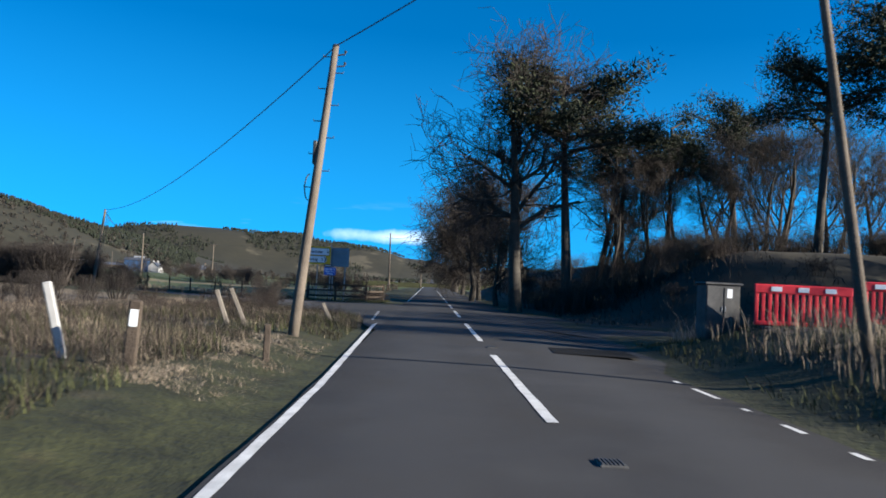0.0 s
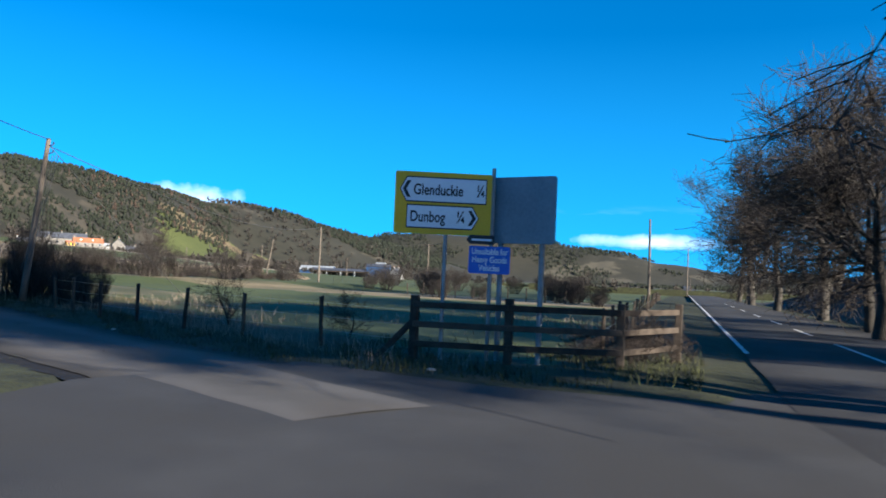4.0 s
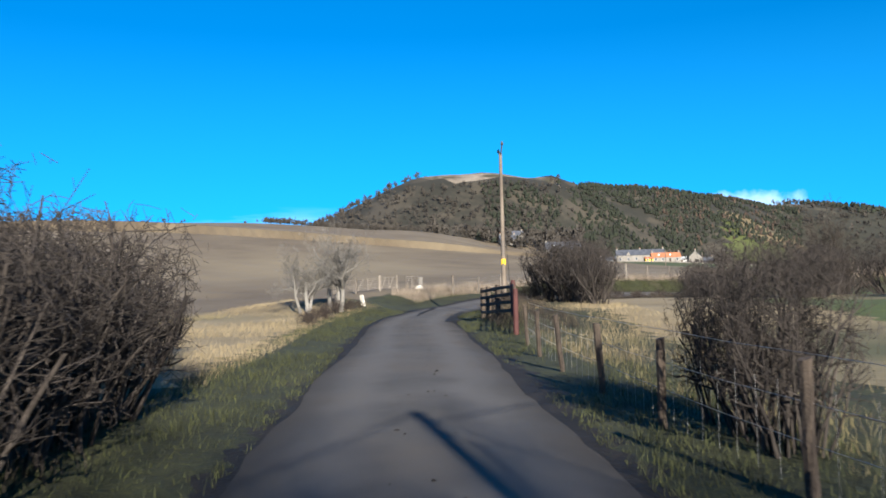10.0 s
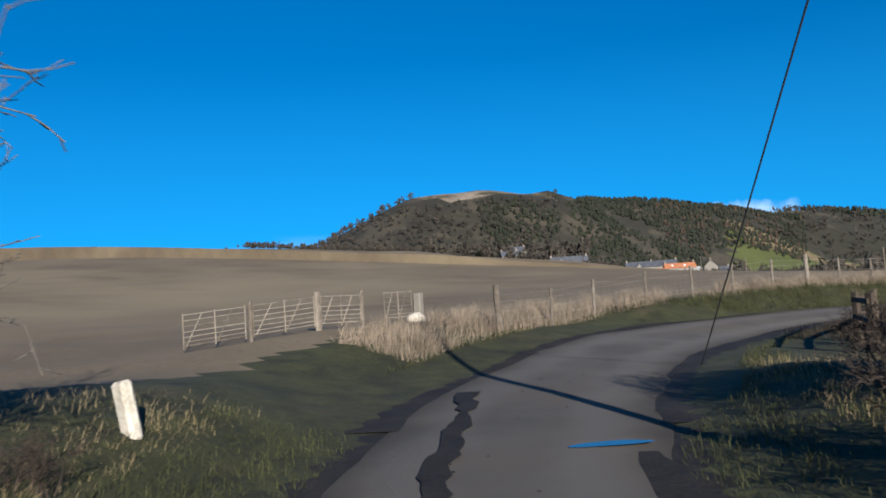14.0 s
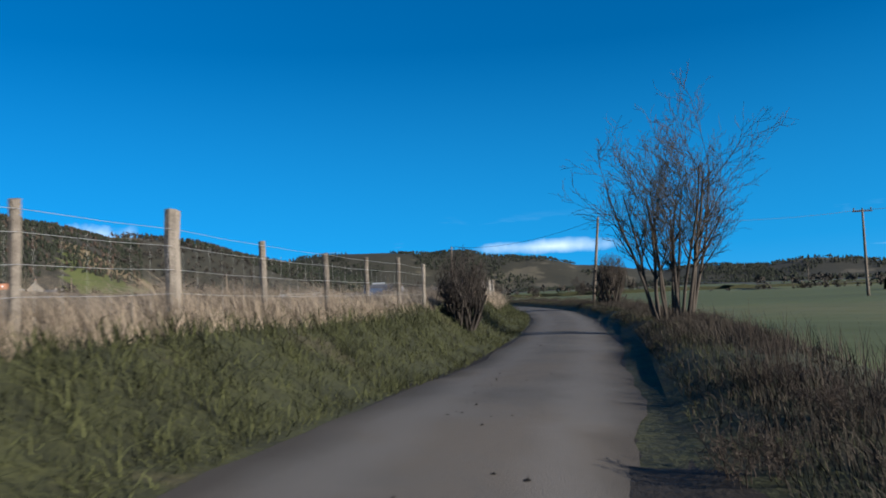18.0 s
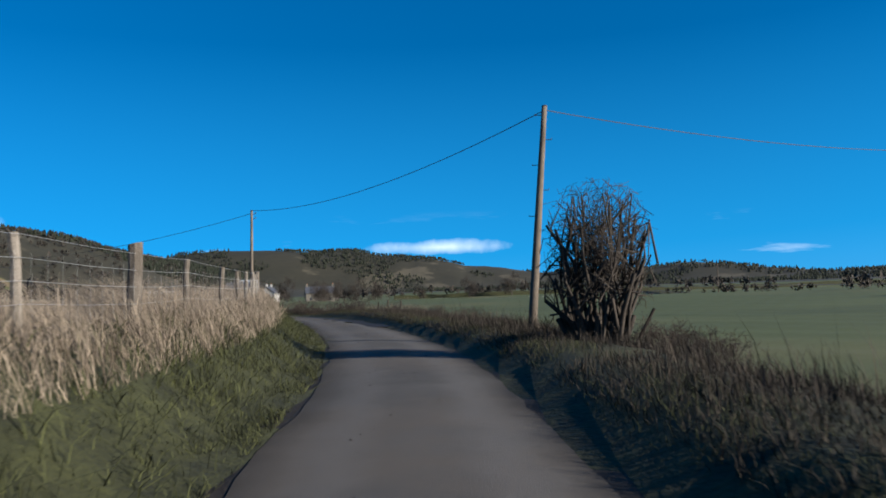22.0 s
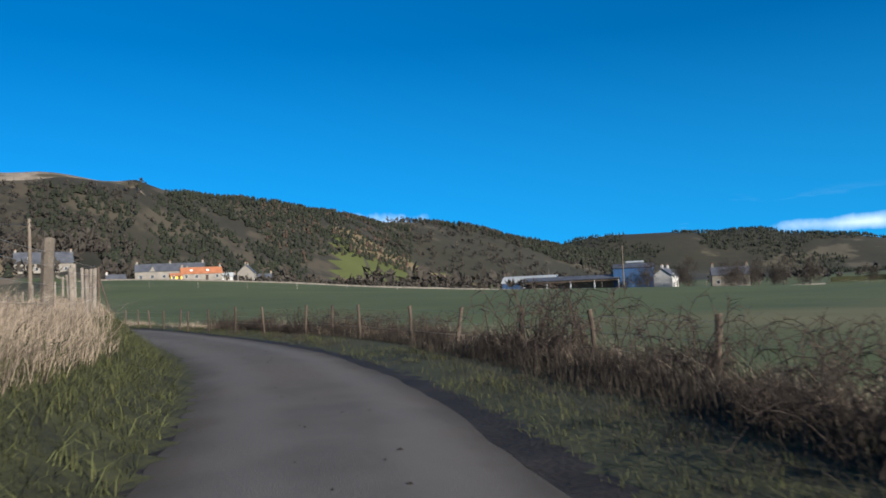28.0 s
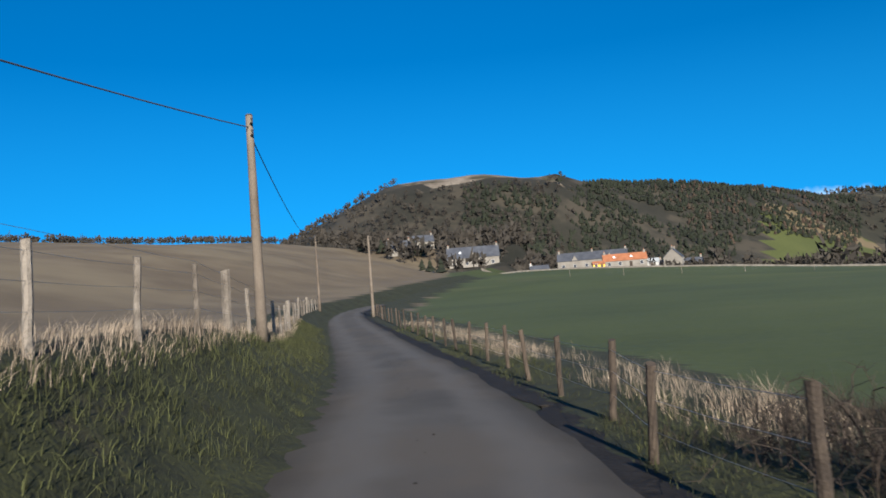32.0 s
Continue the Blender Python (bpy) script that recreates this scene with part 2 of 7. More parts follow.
M = {
    "verge": material("verge_grass", (0.0075, 0.0085, 0.0027), (0.036, 0.038, 0.0115), 1.6, bump=0.9, fine=13, third=(0.045, 0.036, 0.02), third_scale=0.5, third_range=(0.6, 0.76)),
    "plough": material("ploughed_soil", (0.078, 0.057, 0.034), (0.14, 0.108, 0.067), 0.08, bump=0.6, fine=6, third=(0.155, 0.122, 0.074), third_scale=0.02, third_range=(0.5, 0.7)),
    "pasture": material("pasture_grass", (0.03, 0.042, 0.009375), (0.057, 0.0705, 0.018), 0.05, bump=0.5, fine=3, third=(0.102, 0.09, 0.036), third_scale=0.018, third_range=(0.55, 0.72)),
    "rough": material("rough_dry_grass", (0.108, 0.08064, 0.04046), (0.2268, 0.1778, 0.103), 0.2, bump=0.7, fine=5, third=(0.054, 0.054, 0.01894), third_scale=0.04, third_range=(0.5, 0.62)),
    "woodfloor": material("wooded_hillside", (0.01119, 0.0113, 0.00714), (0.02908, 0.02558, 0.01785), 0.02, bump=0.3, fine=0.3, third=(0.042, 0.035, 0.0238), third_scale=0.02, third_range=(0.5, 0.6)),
    "upland": material("upland_pasture", (0.03732, 0.04608, 0.01152), (0.0647, 0.07373, 0.01843), 0.01, fine=0.3, third=(0.112, 0.084, 0.0464), third_scale=0.005, third_range=(0.55, 0.58)),
    "moor": material("moorland", (0.01346, 0.01375, 0.007668), (0.02962, 0.02603, 0.0153), 0.004, fine=0.05, third=(0.06, 0.052, 0.034), third_scale=0.004, third_range=(0.56, 0.6)),
    "rocky": material("rocky_summit", (0.0744, 0.0558, 0.0372), (0.2356, 0.1984, 0.155), 0.04, bump=0.5, fine=0.2, third=(0.0434, 0.0372, 0.0186), third_scale=0.03, third_range=(0.5, 0.6)),
    "wet": material("wet_silt_on_asphalt", (0.009, 0.008, 0.0075), (0.024, 0.021, 0.019), 1.2, rough=0.75, bump=0.2, fine=25, spec=0.2),
    "mud": material("muddy_road_edge", (0.01155, 0.009975, 0.0084), (0.02887, 0.02415, 0.01995), 1.5, rough=0.75, bump=0.6, fine=18, spec=0.12),
    "asphalt": material("asphalt", (0.0288, 0.02822, 0.0288), (0.05472, 0.05299, 0.05184), 0.5, rough=0.85, bump=0.25, fine=90, third=(0.04032, 0.03802, 0.03571), third_scale=0.35, spec=0.14),
    "lane": material("worn_lane_asphalt", (0.05016, 0.04682, 0.04347), (0.09044, 0.0836, 0.07676), 0.45, rough=0.9, bump=0.3, fine=80, third=(0.08056, 0.07022, 0.06019), third_scale=0.3, spec=0.14),
    "tar": material("fresh_asphalt_patch", (0.0072, 0.0072, 0.0076), (0.0144, 0.0144, 0.0152), 1.0, rough=0.95, spec=0.08, bump=0.3, fine=90),
    "paint": material("road_paint", (0.336, 0.328, 0.312), (0.624, 0.616, 0.592), 3.0, rough=0.7, bump=0.2, fine=60),
    "post": material("weathered_post", (0.07225, 0.0595, 0.0476), (0.187, 0.1615, 0.1343), 5, bump=0.5, fine=45, by_object=0.5),
    "postdark": material("dark_stained_timber", (0.0245, 0.0182, 0.014), (0.07, 0.0525, 0.0385), 5, bump=0.5, fine=45, by_object=0.4),
    "pole": material("creosoted_pole", (0.06216, 0.0476, 0.03573), (0.1428, 0.1165, 0.09072), 1.2, bump=0.4, fine=35, by_object=0.3),
    "wire": material("wire", (0.03, 0.03, 0.03), (0.06, 0.06, 0.06), 4, rough=0.6),
    "fencewire": material("galvanised_wire", (0.2, 0.2, 0.2), (0.35, 0.35, 0.34), 4, rough=0.5, metal=0.6),
    "steel": material("galvanised_steel", (0.175, 0.18, 0.185), (0.3, 0.305, 0.31), 6, rough=0.5, metal=0.5, fine=30),
    "iron": material("dark_iron", (0.03, 0.03, 0.032), (0.08, 0.078, 0.075), 4, rough=0.6, metal=0.3),
    "bark": material("grey_bark", (0.02604, 0.02158, 0.01711), (0.07068, 0.06138, 0.05022), 2.0, bump=0.6, fine=20, by_object=0.2),
    "twig": material("bare_twigs", (0.02232, 0.01711, 0.0134), (0.05208, 0.04166, 0.03298), 1.5, fine=10, by_island=0.5),
    "thorn": material("hawthorn_twigs", (0.0119, 0.008928, 0.00744), (0.04664, 0.03794, 0.03162), 1.5, fine=10, by_island=0.7),
    "pale_twig": material("lichened_twigs", (0.06375, 0.057, 0.048), (0.1613, 0.15, 0.1335), 2, fine=10, by_island=0.5),
    "needle": material("pine_needles", (0.009, 0.0135, 0.006), (0.03375, 0.039, 0.018), 0.7, fine=6, by_island=0.6),
    "conifer": material("conifer_foliage", (0.00825, 0.01125, 0.006), (0.0195, 0.02325, 0.012), 0.03, fine=0.2, by_island=0.4),
    "barewood": material("bare_wood_crowns", (0.01984, 0.01674, 0.01364), (0.04092, 0.03472, 0.0279), 0.03, fine=0.2, by_island=0.3),
    "larch": material("larch_crowns", (0.02925, 0.0195, 0.01365), (0.065, 0.0429, 0.02925), 0.03, fine=0.2, by_island=0.3),
    "blade": material("green_blades", (0.0105, 0.0125, 0.0042), (0.049, 0.053, 0.0175), 0.9, fine=8, by_island=0.9),
    "straw": material("straw_blades", (0.06336, 0.04781, 0.03341), (0.274, 0.2175, 0.1591), 0.8, fine=8, by_island=0.6),
    "dead": material("dead_brown_grass", (0.012, 0.009296, 0.0066), (0.039, 0.0306, 0.0216), 0.8, fine=8, by_island=0.8),
    "bramble": material("bramble_stems", (0.01411, 0.01008, 0.008064), (0.05069, 0.03744, 0.0288), 1.2, fine=8, by_island=0.7),
    "red": material("red_barrier_plastic", (0.5, 0.02, 0.03), (0.68, 0.04, 0.05), 2, rough=0.5, fine=12),
    "redpaint": material("faded_red_paint", (0.02805, 0.00825, 0.00726), (0.066, 0.02046, 0.01716), 3, rough=0.7, bump=0.3, fine=25),
    "white": material("white_paint", (0.2499, 0.2439, 0.2321), (0.357, 0.3506, 0.3379), 0.5, rough=0.8, fine=6),
    "yellow": material("sign_yellow", (0.6, 0.34, 0.01), (0.72, 0.42, 0.015), 1.0, rough=0.45, fine=20),
    "signwhite": material("sign_white", (0.6, 0.62, 0.64), (0.72, 0.74, 0.76), 1.0, rough=0.45, fine=20),
    "signblack": material("sign_black", (0.012, 0.012, 0.016), (0.02, 0.02, 0.026), 2, rough=0.5),
    "signblue": material("sign_blue", (0.01, 0.09, 0.42), (0.02, 0.13, 0.52), 1.0, rough=0.45, fine=20),
    "signback": material("grey_sign_back", (0.13, 0.17, 0.2), (0.22, 0.26, 0.29), 1.0, rough=0.5, metal=0.3, fine=20),
    "stone": material("stone", (0.26, 0.24, 0.2), (0.5, 0.46, 0.4), 4, bump=0.6, fine=30),
    "slate": material("roof_slate", (0.03, 0.033, 0.042), (0.075, 0.08, 0.092), 0.5, rough=0.6, fine=4),
    "pantile": material("orange_pantile", (0.2, 0.075, 0.035), (0.32, 0.125, 0.06), 0.6, rough=0.8, fine=4),
    "drystone": material("drystone", (0.07, 0.062, 0.052), (0.16, 0.145, 0.12), 1.0, bump=0.6, fine=6),
    "harl": material("grey_harling", (0.112, 0.1008, 0.088), (0.2, 0.184, 0.16), 0.4, fine=5),
    "teal": material("blue_grey_cladding", (0.016, 0.045, 0.11), (0.028, 0.07, 0.15), 0.2, rough=0.5, fine=3),
    "shedroof": material("fibre_cement_roof", (0.1875, 0.2025, 0.21), (0.315, 0.33, 0.3375), 0.2, rough=0.7, fine=3),
    "glassy": material("window_glass", (0.012, 0.015, 0.02), (0.03, 0.035, 0.045), 0.5, rough=0.12, spec=0.6),
    "water": material("puddle_water", (0.02, 0.02, 0.02), (0.03, 0.028, 0.025), 1, rough=0.03, spec=0.8),
}


def add_tracks(m, worn, edge):
    """Paler wheel tracks along a road and a damp gritty strip at its middle and edges, broken up by noise."""
    nt = m.node_tree
    out = nt.nodes["Principled BSDF"]
    base = out.inputs["Base Color"].links[0].from_socket
    at = nt.nodes.new("ShaderNodeAttribute")
    at.attribute_name = "across"
    geo = nt.nodes.new("ShaderNodeNewGeometry")
    n = nt.nodes.new("ShaderNodeTexNoise")
    n.inputs["Scale"].default_value, n.inputs["Detail"].default_value = 0.9, 5
    nt.links.new(geo.outputs["Position"], n.inputs["Vector"])

    def calc(op, a, b):
        k = nt.nodes.new("ShaderNodeMath")
        k.operation = op
        for i, v in enumerate((a, b)):
            if isinstance(v, float):
                k.inputs[i].default_value = v
            else:
                nt.links.new(v, k.inputs[i])
        return k.outputs[0]

    def span(v, lo, hi):
        k = nt.nodes.new("ShaderNodeMapRange")
        k.inputs["From Min"].default_value, k.inputs["From Max"].default_value = lo, hi
        nt.links.new(v, k.inputs["Value"])
        return k.outputs[0]

    wave = calc("MULTIPLY", calc("SUBTRACT", n.outputs[0], 0.5), 0.5)
    dist = calc("ADD", calc("ABSOLUTE", at.outputs["Fac"], 0.0), wave)
    off_track = calc("ABSOLUTE", calc("SUBTRACT", dist, 0.5), 0.0)
    colour = base
    for fac, rgb in ((calc("MULTIPLY", span(off_track, 0.28, 0.05), 0.6), worn), (calc("MULTIPLY", span(dist, 0.72, 0.98), 0.75), edge)):
        mix = nt.nodes.new("ShaderNodeMix")
        mix.data_type = "RGBA"
        mix.inputs["B"].default_value = (*rgb, 1)
        nt.links.new(fac, mix.inputs["Factor"])
        nt.links.new(colour, mix.inputs["A"])
        colour = mix.outputs["Result"]
    nt.links.new(colour, out.inputs["Base Color"])


add_tracks(M["lane"], (0.098, 0.091, 0.085), (0.036, 0.031, 0.026))
add_tracks(M["asphalt"], (0.05, 0.049, 0.049), (0.03, 0.028, 0.027))


# ---- mesh helpers ----
def link(name, bm, mat, parent=None, label="", smooth=False):
    mesh = bpy.data.meshes.new(name)
    bm.to_mesh(mesh)
    bm.free()
    return finish(name, mesh, mat, parent, label, smooth)


def finish(name, mesh, mat, parent=None, label="", smooth=False):
    for one in mat if isinstance(mat, (list, tuple)) else [mat]:
        mesh.materials.append(M[one])
    if smooth:
        mesh.polygons.foreach_set("use_smooth", [True] * len(mesh.polygons))
    ob = new(name, mesh)
    if parent is not None:
        ob.parent = parent
    if label:
        ob["label"] = label
    return ob


part = link


def from_arrays(name, verts, faces, mat, parent=None, label="", smooth=False, index=None):
    """A mesh from an array of vertices and an array of triangles or quads of one size."""
    verts, faces = np.asarray(verts, np.float32), np.asarray(faces, np.int32)
    mesh = bpy.data.meshes.new(name)
    mesh.vertices.add(len(verts))
    mesh.vertices.foreach_set("co", verts.ravel())
    mesh.loops.add(faces.size)
    mesh.loops.foreach_set("vertex_index", faces.ravel())
    mesh.polygons.add(len(faces))
    mesh.polygons.foreach_set("loop_start", np.arange(0, faces.size, faces.shape[1], dtype=np.int32))
    if index is not None:
        mesh.polygons.foreach_set("material_index", np.asarray(index, np.int32))
    mesh.update(calc_edges=True)
    return finish(name, mesh, mat, parent, label, smooth)


def empty(name, m, label="", category="", group="", kind=""):
    ob = new(name)
    ob.empty_display_size = 0.2
    ob.matrix_basis = m
    return tagged(ob, label, category, group, kind)


def box(bm, x, y, z, sx, sy, sz, bevel=0.0, rot=None):
    """A box of the given size about a centre, its edges bevelled."""
    made = bmesh.ops.create_cube(bm, size=1.0)["verts"]
    m = Matrix.Translation((x, y, z)) @ (rot or Matrix()) @ Matrix.Diagonal((sx, sy, sz, 1))
    bmesh.ops.transform(bm, matrix=m, verts=made)
    if bevel:
        edges = list({e for v in made for e in v.link_edges})
        bmesh.ops.bevel(bm, geom=edges, offset=bevel, segments=1, affect="EDGES", profile=0.5)
    return bm


def tube(bm, points, radii, sides=6, cap=True):
    """A tapered tube along points."""
    rings = []
    pts = [Vector(p) for p in points]
    for i, p in enumerate(pts):
        way = (pts[min(i + 1, len(pts) - 1)] - pts[max(i - 1, 0)]).normalized()
        a = way.orthogonal().normalized()
        b = way.cross(a)
        rings.append([bm.verts.new(p + radii[i] * (math.cos(2 * math.pi * k / sides) * a + math.sin(2 * math.pi * k / sides) * b)) for k in range(sides)])
    for r, s in zip(rings, rings[1:]):
        for k in range(sides):
            bm.faces.new((r[k], r[(k + 1) % sides], s[(k + 1) % sides], s[k]))
    if cap:
        bm.faces.new(rings[0][::-1])
        bm.faces.new(rings[-1])
    return bm


# ---- the lie of the land ----
LANE = [(7.0, 32.8), (2.0, 35.4), (-3.0, 38.0), (-7.5, 40.7), (-11.6, 43.2)]
for row in PATH:
    if 7.0 <= row[0] <= 32.0:
        turn_by = radians(row[4] + 1.8)
        side = np.interp(row[0], [7, 10, 13, 15, 16, 17, 17.6, 18.5, 19.5, 21, 25, 28, 30, 32], [0.1, 0.1, -0.25, -0.45, -0.8, -1.05, -1.08, -0.75, -0.35, 0.0, 0.15, 0.2, 0.15, -0.1])
        LANE.append((row[1] + side * math.cos(turn_by), row[2] + side * math.sin(turn_by)))
LANE += [(-113.5, 191.3), (-118.0, 193.3), (-124.0, 195.8), (-132.0, 198.6), (-142.0, 201.8), (-154.0, 205.6), (-168.0, 210.2), (-182.0, 215.5), (-196.0, 222.0), (-215.0, 233.0), (-240.0, 250.0), (-275.0, 280.0)]
LANE = np.array(LANE)
LANE_HALF = 1.38
for _ in range(2):
    LANE[1:-1] = 0.25 * LANE[:-2] + 0.5 * LANE[1:-1] + 0.25 * LANE[2:]
LANE_LEN = np.r_[0, np.cumsum(np.hypot(*np.diff(LANE, axis=0).T))]
MAIN_X = lambda y: 1.45 - 0.042 * y      # the main road's middle line
MAIN_HALF = 2.75


def beside(x, y, line=LANE, length=LANE_LEN):
    """Distance to the right of a line (left is negative), and how far along it."""
    x, y = np.asarray(x, float), np.asarray(y, float)
    best, side, along = np.full(x.shape, 1e9), np.zeros(x.shape), np.zeros(x.shape)
    for i, (a, b) in enumerate(zip(line, line[1:])):
        d = b - a
        far = np.hypot(*d)
        ux, uy = d / far
        t = np.clip((x - a[0]) * ux + (y - a[1]) * uy, 0, far)
        dist = np.hypot(x - a[0] - t * ux, y - a[1] - t * uy)
        near = dist < best
        best = np.where(near, dist, best)
        side = np.where(near, np.sign((x - a[0]) * uy - (y - a[1]) * ux), side)
        along = np.where(near, length[i] + t, along)
    return best * side, along


S_TURN = float(beside(np.array([-66.0]), np.array([76.0]))[1][0])
S_WIDE = float(beside(np.array([-88.0]), np.array([172.0]))[1][0])
LEFT_HALF = ([0, S_TURN - 7, S_TURN, S_TURN + 12, S_TURN + 22, S_WIDE, S_WIDE + 12, 900], [1.38, 1.38, 1.75, 1.62, 1.38, 1.38, 1.66, 1.66])
RIGHT_HALF = ([0, S_TURN - 7, S_TURN - 1, S_TURN + 6, S_TURN + 10, S_TURN + 13, S_TURN + 18, S_TURN + 23, S_TURN + 34, S_TURN + 42, S_TURN + 60, 900], [1.38, 1.38, 1.68, 1.62, 1.5, 1.05, 1.05, 1.45, 1.45, 1.26, 1.3, 1.38])


def at_lane(s, d, z=0.0):
    """The place s metres along the lane and d to its right."""
    i = int(np.clip(np.searchsorted(LANE_LEN, s) - 1, 0, len(LANE) - 2))
    u = (LANE[i + 1] - LANE[i]) / (LANE_LEN[i + 1] - LANE_LEN[i])
    p = LANE[i] + u * (s - LANE_LEN[i])
    return Vector((p[0] + u[1] * d, p[1] - u[0] * d, z)), math.degrees(math.atan2(-u[0], u[1]))


def smooth(e0, e1, v):
    t = np.clip((np.asarray(v, float) - e0) / (e1 - e0), 0, 1)
    return t * t * (3 - 2 * t)


def spine(x, y, points, reach):
    """A rounded ridge along points (x, y, height)."""
    x, y = np.asarray(x, float), np.asarray(y, float)
    best = np.zeros(x.shape)
    for a, b in zip(points, points[1:]):
        d = np.array(b[:2]) - np.array(a[:2])
        n = d @ d
        t = np.clip(((x - a[0]) * d[0] + (y - a[1]) * d[1]) / n, 0, 1)
        dist = np.hypot(x - a[0] - t * d[0], y - a[1] - t * d[1])
        best = np.maximum(best, (a[2] + t * (b[2] - a[2])) * (1 - smooth(0, reach, dist)))
    return best


def rumple(x, y, size, seed=0.0):
    """Smooth waves of about -1 to 1."""
    a = np.sin(x / size + 1.7 * seed) * np.cos(y / size * 0.9 - seed) + 0.6 * np.sin((x + y) / size * 1.9 + 3 * seed) + 0.4 * np.cos((x - 1.3 * y) / size * 2.9 + 5 * seed)
    return a / 1.6


def corner_edge(x):
    """Where the grass of the junction corner ends."""
    return np.interp(x, [-12.0, -9.9, -8.8, -6.6, -4.7, -3.8, -3.2, -2.8, -2.3], [37.0, 34.8, 34.0, 32.4, 29.8, 27.9, 26.5, 24.0, 20.5])


def cant(d, s):
    """The lane leans into its sharp bend: the outer side lies higher."""
    return 0.11 * np.clip(1.3 - np.asarray(d, float), 0, 4.2) * smooth(S_TURN - 1, S_TURN + 7, s) * smooth(S_TURN + 30, S_TURN + 19, s)


def land(x, y):
    """The height of the ground."""
    x, y = np.asarray(x, float), np.asarray(y, float)
    d, s = beside(x, y)
    m = np.abs(x - MAIN_X(y)) - MAIN_HALF
    west = MAIN_X(y) - x - 12
    off = np.minimum(np.abs(d) - LANE_HALF, np.where(s > 4, 1e9, m))
    off = np.minimum(off, m)
    z = -0.05 * smooth(1.0, 0.3, off) + 0.03 * rumple(x, y, 1.3) * smooth(0.2, 1.5, off)
    late = smooth(74, 112, s) * (1 - 0.2 * smooth(185, 225, s) + 0.5 * smooth(198, 213, s) * smooth(238, 224, s)) + 0.16 * smooth(150, 165, s) * smooth(198, 180, s)
    set_back = 1.6 * smooth(S_TURN - 6, S_TURN - 2, s) * smooth(S_TURN + 13, S_TURN + 7, s)
    left = smooth(0.25, 2.1, np.minimum(-d - LANE_HALF - set_back, m - 0.6))
    z = z + np.where(d < 0, (0.1 * smooth(24, 30, s) + 0.98 * late - 0.3 * smooth(S_TURN - 1, S_TURN + 7, s) * smooth(S_TURN + 30, S_TURN + 19, s)) * left + cant(d, s), -0.25 * late * smooth(1.5, 5, d - LANE_HALF))
    z = z + np.where(d > 0, 0.42 * smooth(0.5, 2.3, d - LANE_HALF) * smooth(60, 67, s) * smooth(88, 80, s), 0)
    z = z + 0.35 * np.exp(-((x + 73) ** 2 + (y - 74.5) ** 2) / 40.0) * smooth(0.3, 4, np.abs(d) - LANE_HALF)
    rise = np.where(d < 0, 11.7 * smooth(3, 160, np.minimum(-d, west)), 0)
    up = (x + 109) * -0.877 + (y - 189) * 0.48
    across = (x + 109) * 0.48 + (y - 189) * 0.877
    z = z + rise + 0.0215 * np.clip(up - 25, 0, 800) * smooth(95, 12, across) - 2.0 * smooth(60, 200, across) * smooth(60, 140, y)
    z = z + 3.5 * smooth(2.6, 11, x - MAIN_X(y) - MAIN_HALF) * smooth(28, 36, y) * smooth(170, 120, y)
    z = z + 0.8 * smooth(0.3, 3.6, x - MAIN_X(y) - MAIN_HALF - 0.2) * smooth(21, 17.5, y) + 0.18 * smooth(0.6, 1.6, MAIN_X(y) - MAIN_HALF - x) * smooth(24, 20, y)
    z = z + 7.5 * smooth(40, 250, up) * smooth(6, 80, -across) - 6.5 * np.exp(-((x + 350) ** 2 + (y - 322) ** 2) / 1600) + 3.2 * np.exp(-((x + 338) ** 2 + (y - 378) ** 2) / 800)
    z = z + np.where(d < 0, 1.2 * smooth(12, 130, np.minimum(-d, west)) * smooth(240, 200, s) , 0)
    toward, aside = (x + 120) * -0.81 + (y - 210) * 0.588, (x + 120) * 0.588 + (y - 210) * 0.81
    z = z + np.where(d < 0, 5.0 * smooth(5, 60, -d) * smooth(200, 240, s) * smooth(-40, -70, aside) * smooth(-70, 30, toward) * smooth(430, 330, toward), 0)
    z = z + 5.5 * smooth(70, 245, toward) * smooth(105, 20, aside) * smooth(-90, -20, aside)
    z = z + 0.55 * np.exp(-((x + 64.5) ** 2 + (y - 67.5) ** 2) / 16.0) * smooth(0.6, 3, -d - LANE_HALF)
    z = z + np.where(d > 0, cant(d, s) + 0.32 * smooth(0.1, 1.15, d - np.interp(s, *RIGHT_HALF)) * smooth(4.2, 2.2, d - LANE_HALF) * smooth(104, 112, s) * smooth(186, 178, s), 0)
    z = z - 0.1 * smooth(-0.5, 0.3, y - corner_edge(x)) * smooth(43.6, 42.6, y) * smooth(-11.6, -10.6, x) * smooth(-1.2, -2.0, x)
    far = smooth(120, 400, np.hypot(x + 60, y - 100))
    z = z + far * 1.5 * rumple(x, y, 70, 1)
    hill = spine(x, y, [(-862, 600, 103), (-846, 645, 110), (-844, 697, 115), (-859, 758, 126), (-869, 851, 132), (-879, 940, 132), (-890, 1031, 128), (-910, 1136, 128), (-930, 1250, 124)], 305)
    hill = np.maximum(hill, spine(x, y, [(-930, 1250, 124), (-930, 1330, 128), (-916, 1421, 127), (-909, 1602, 110), (-889, 1783, 95), (-888, 1949, 84), (-900, 2150, 60)], 420))
    hill = np.maximum(hill, spine(x, y, [(-1250, 2500, 110), (-1130, 2560, 130), (-1037, 2591, 150), (-920, 2634, 151), (-784, 2728, 150), (-718, 2745, 138), (-638, 2814, 152), (-600, 2820, 143), (-500, 2839, 132), (-406, 2852, 120)], 560))
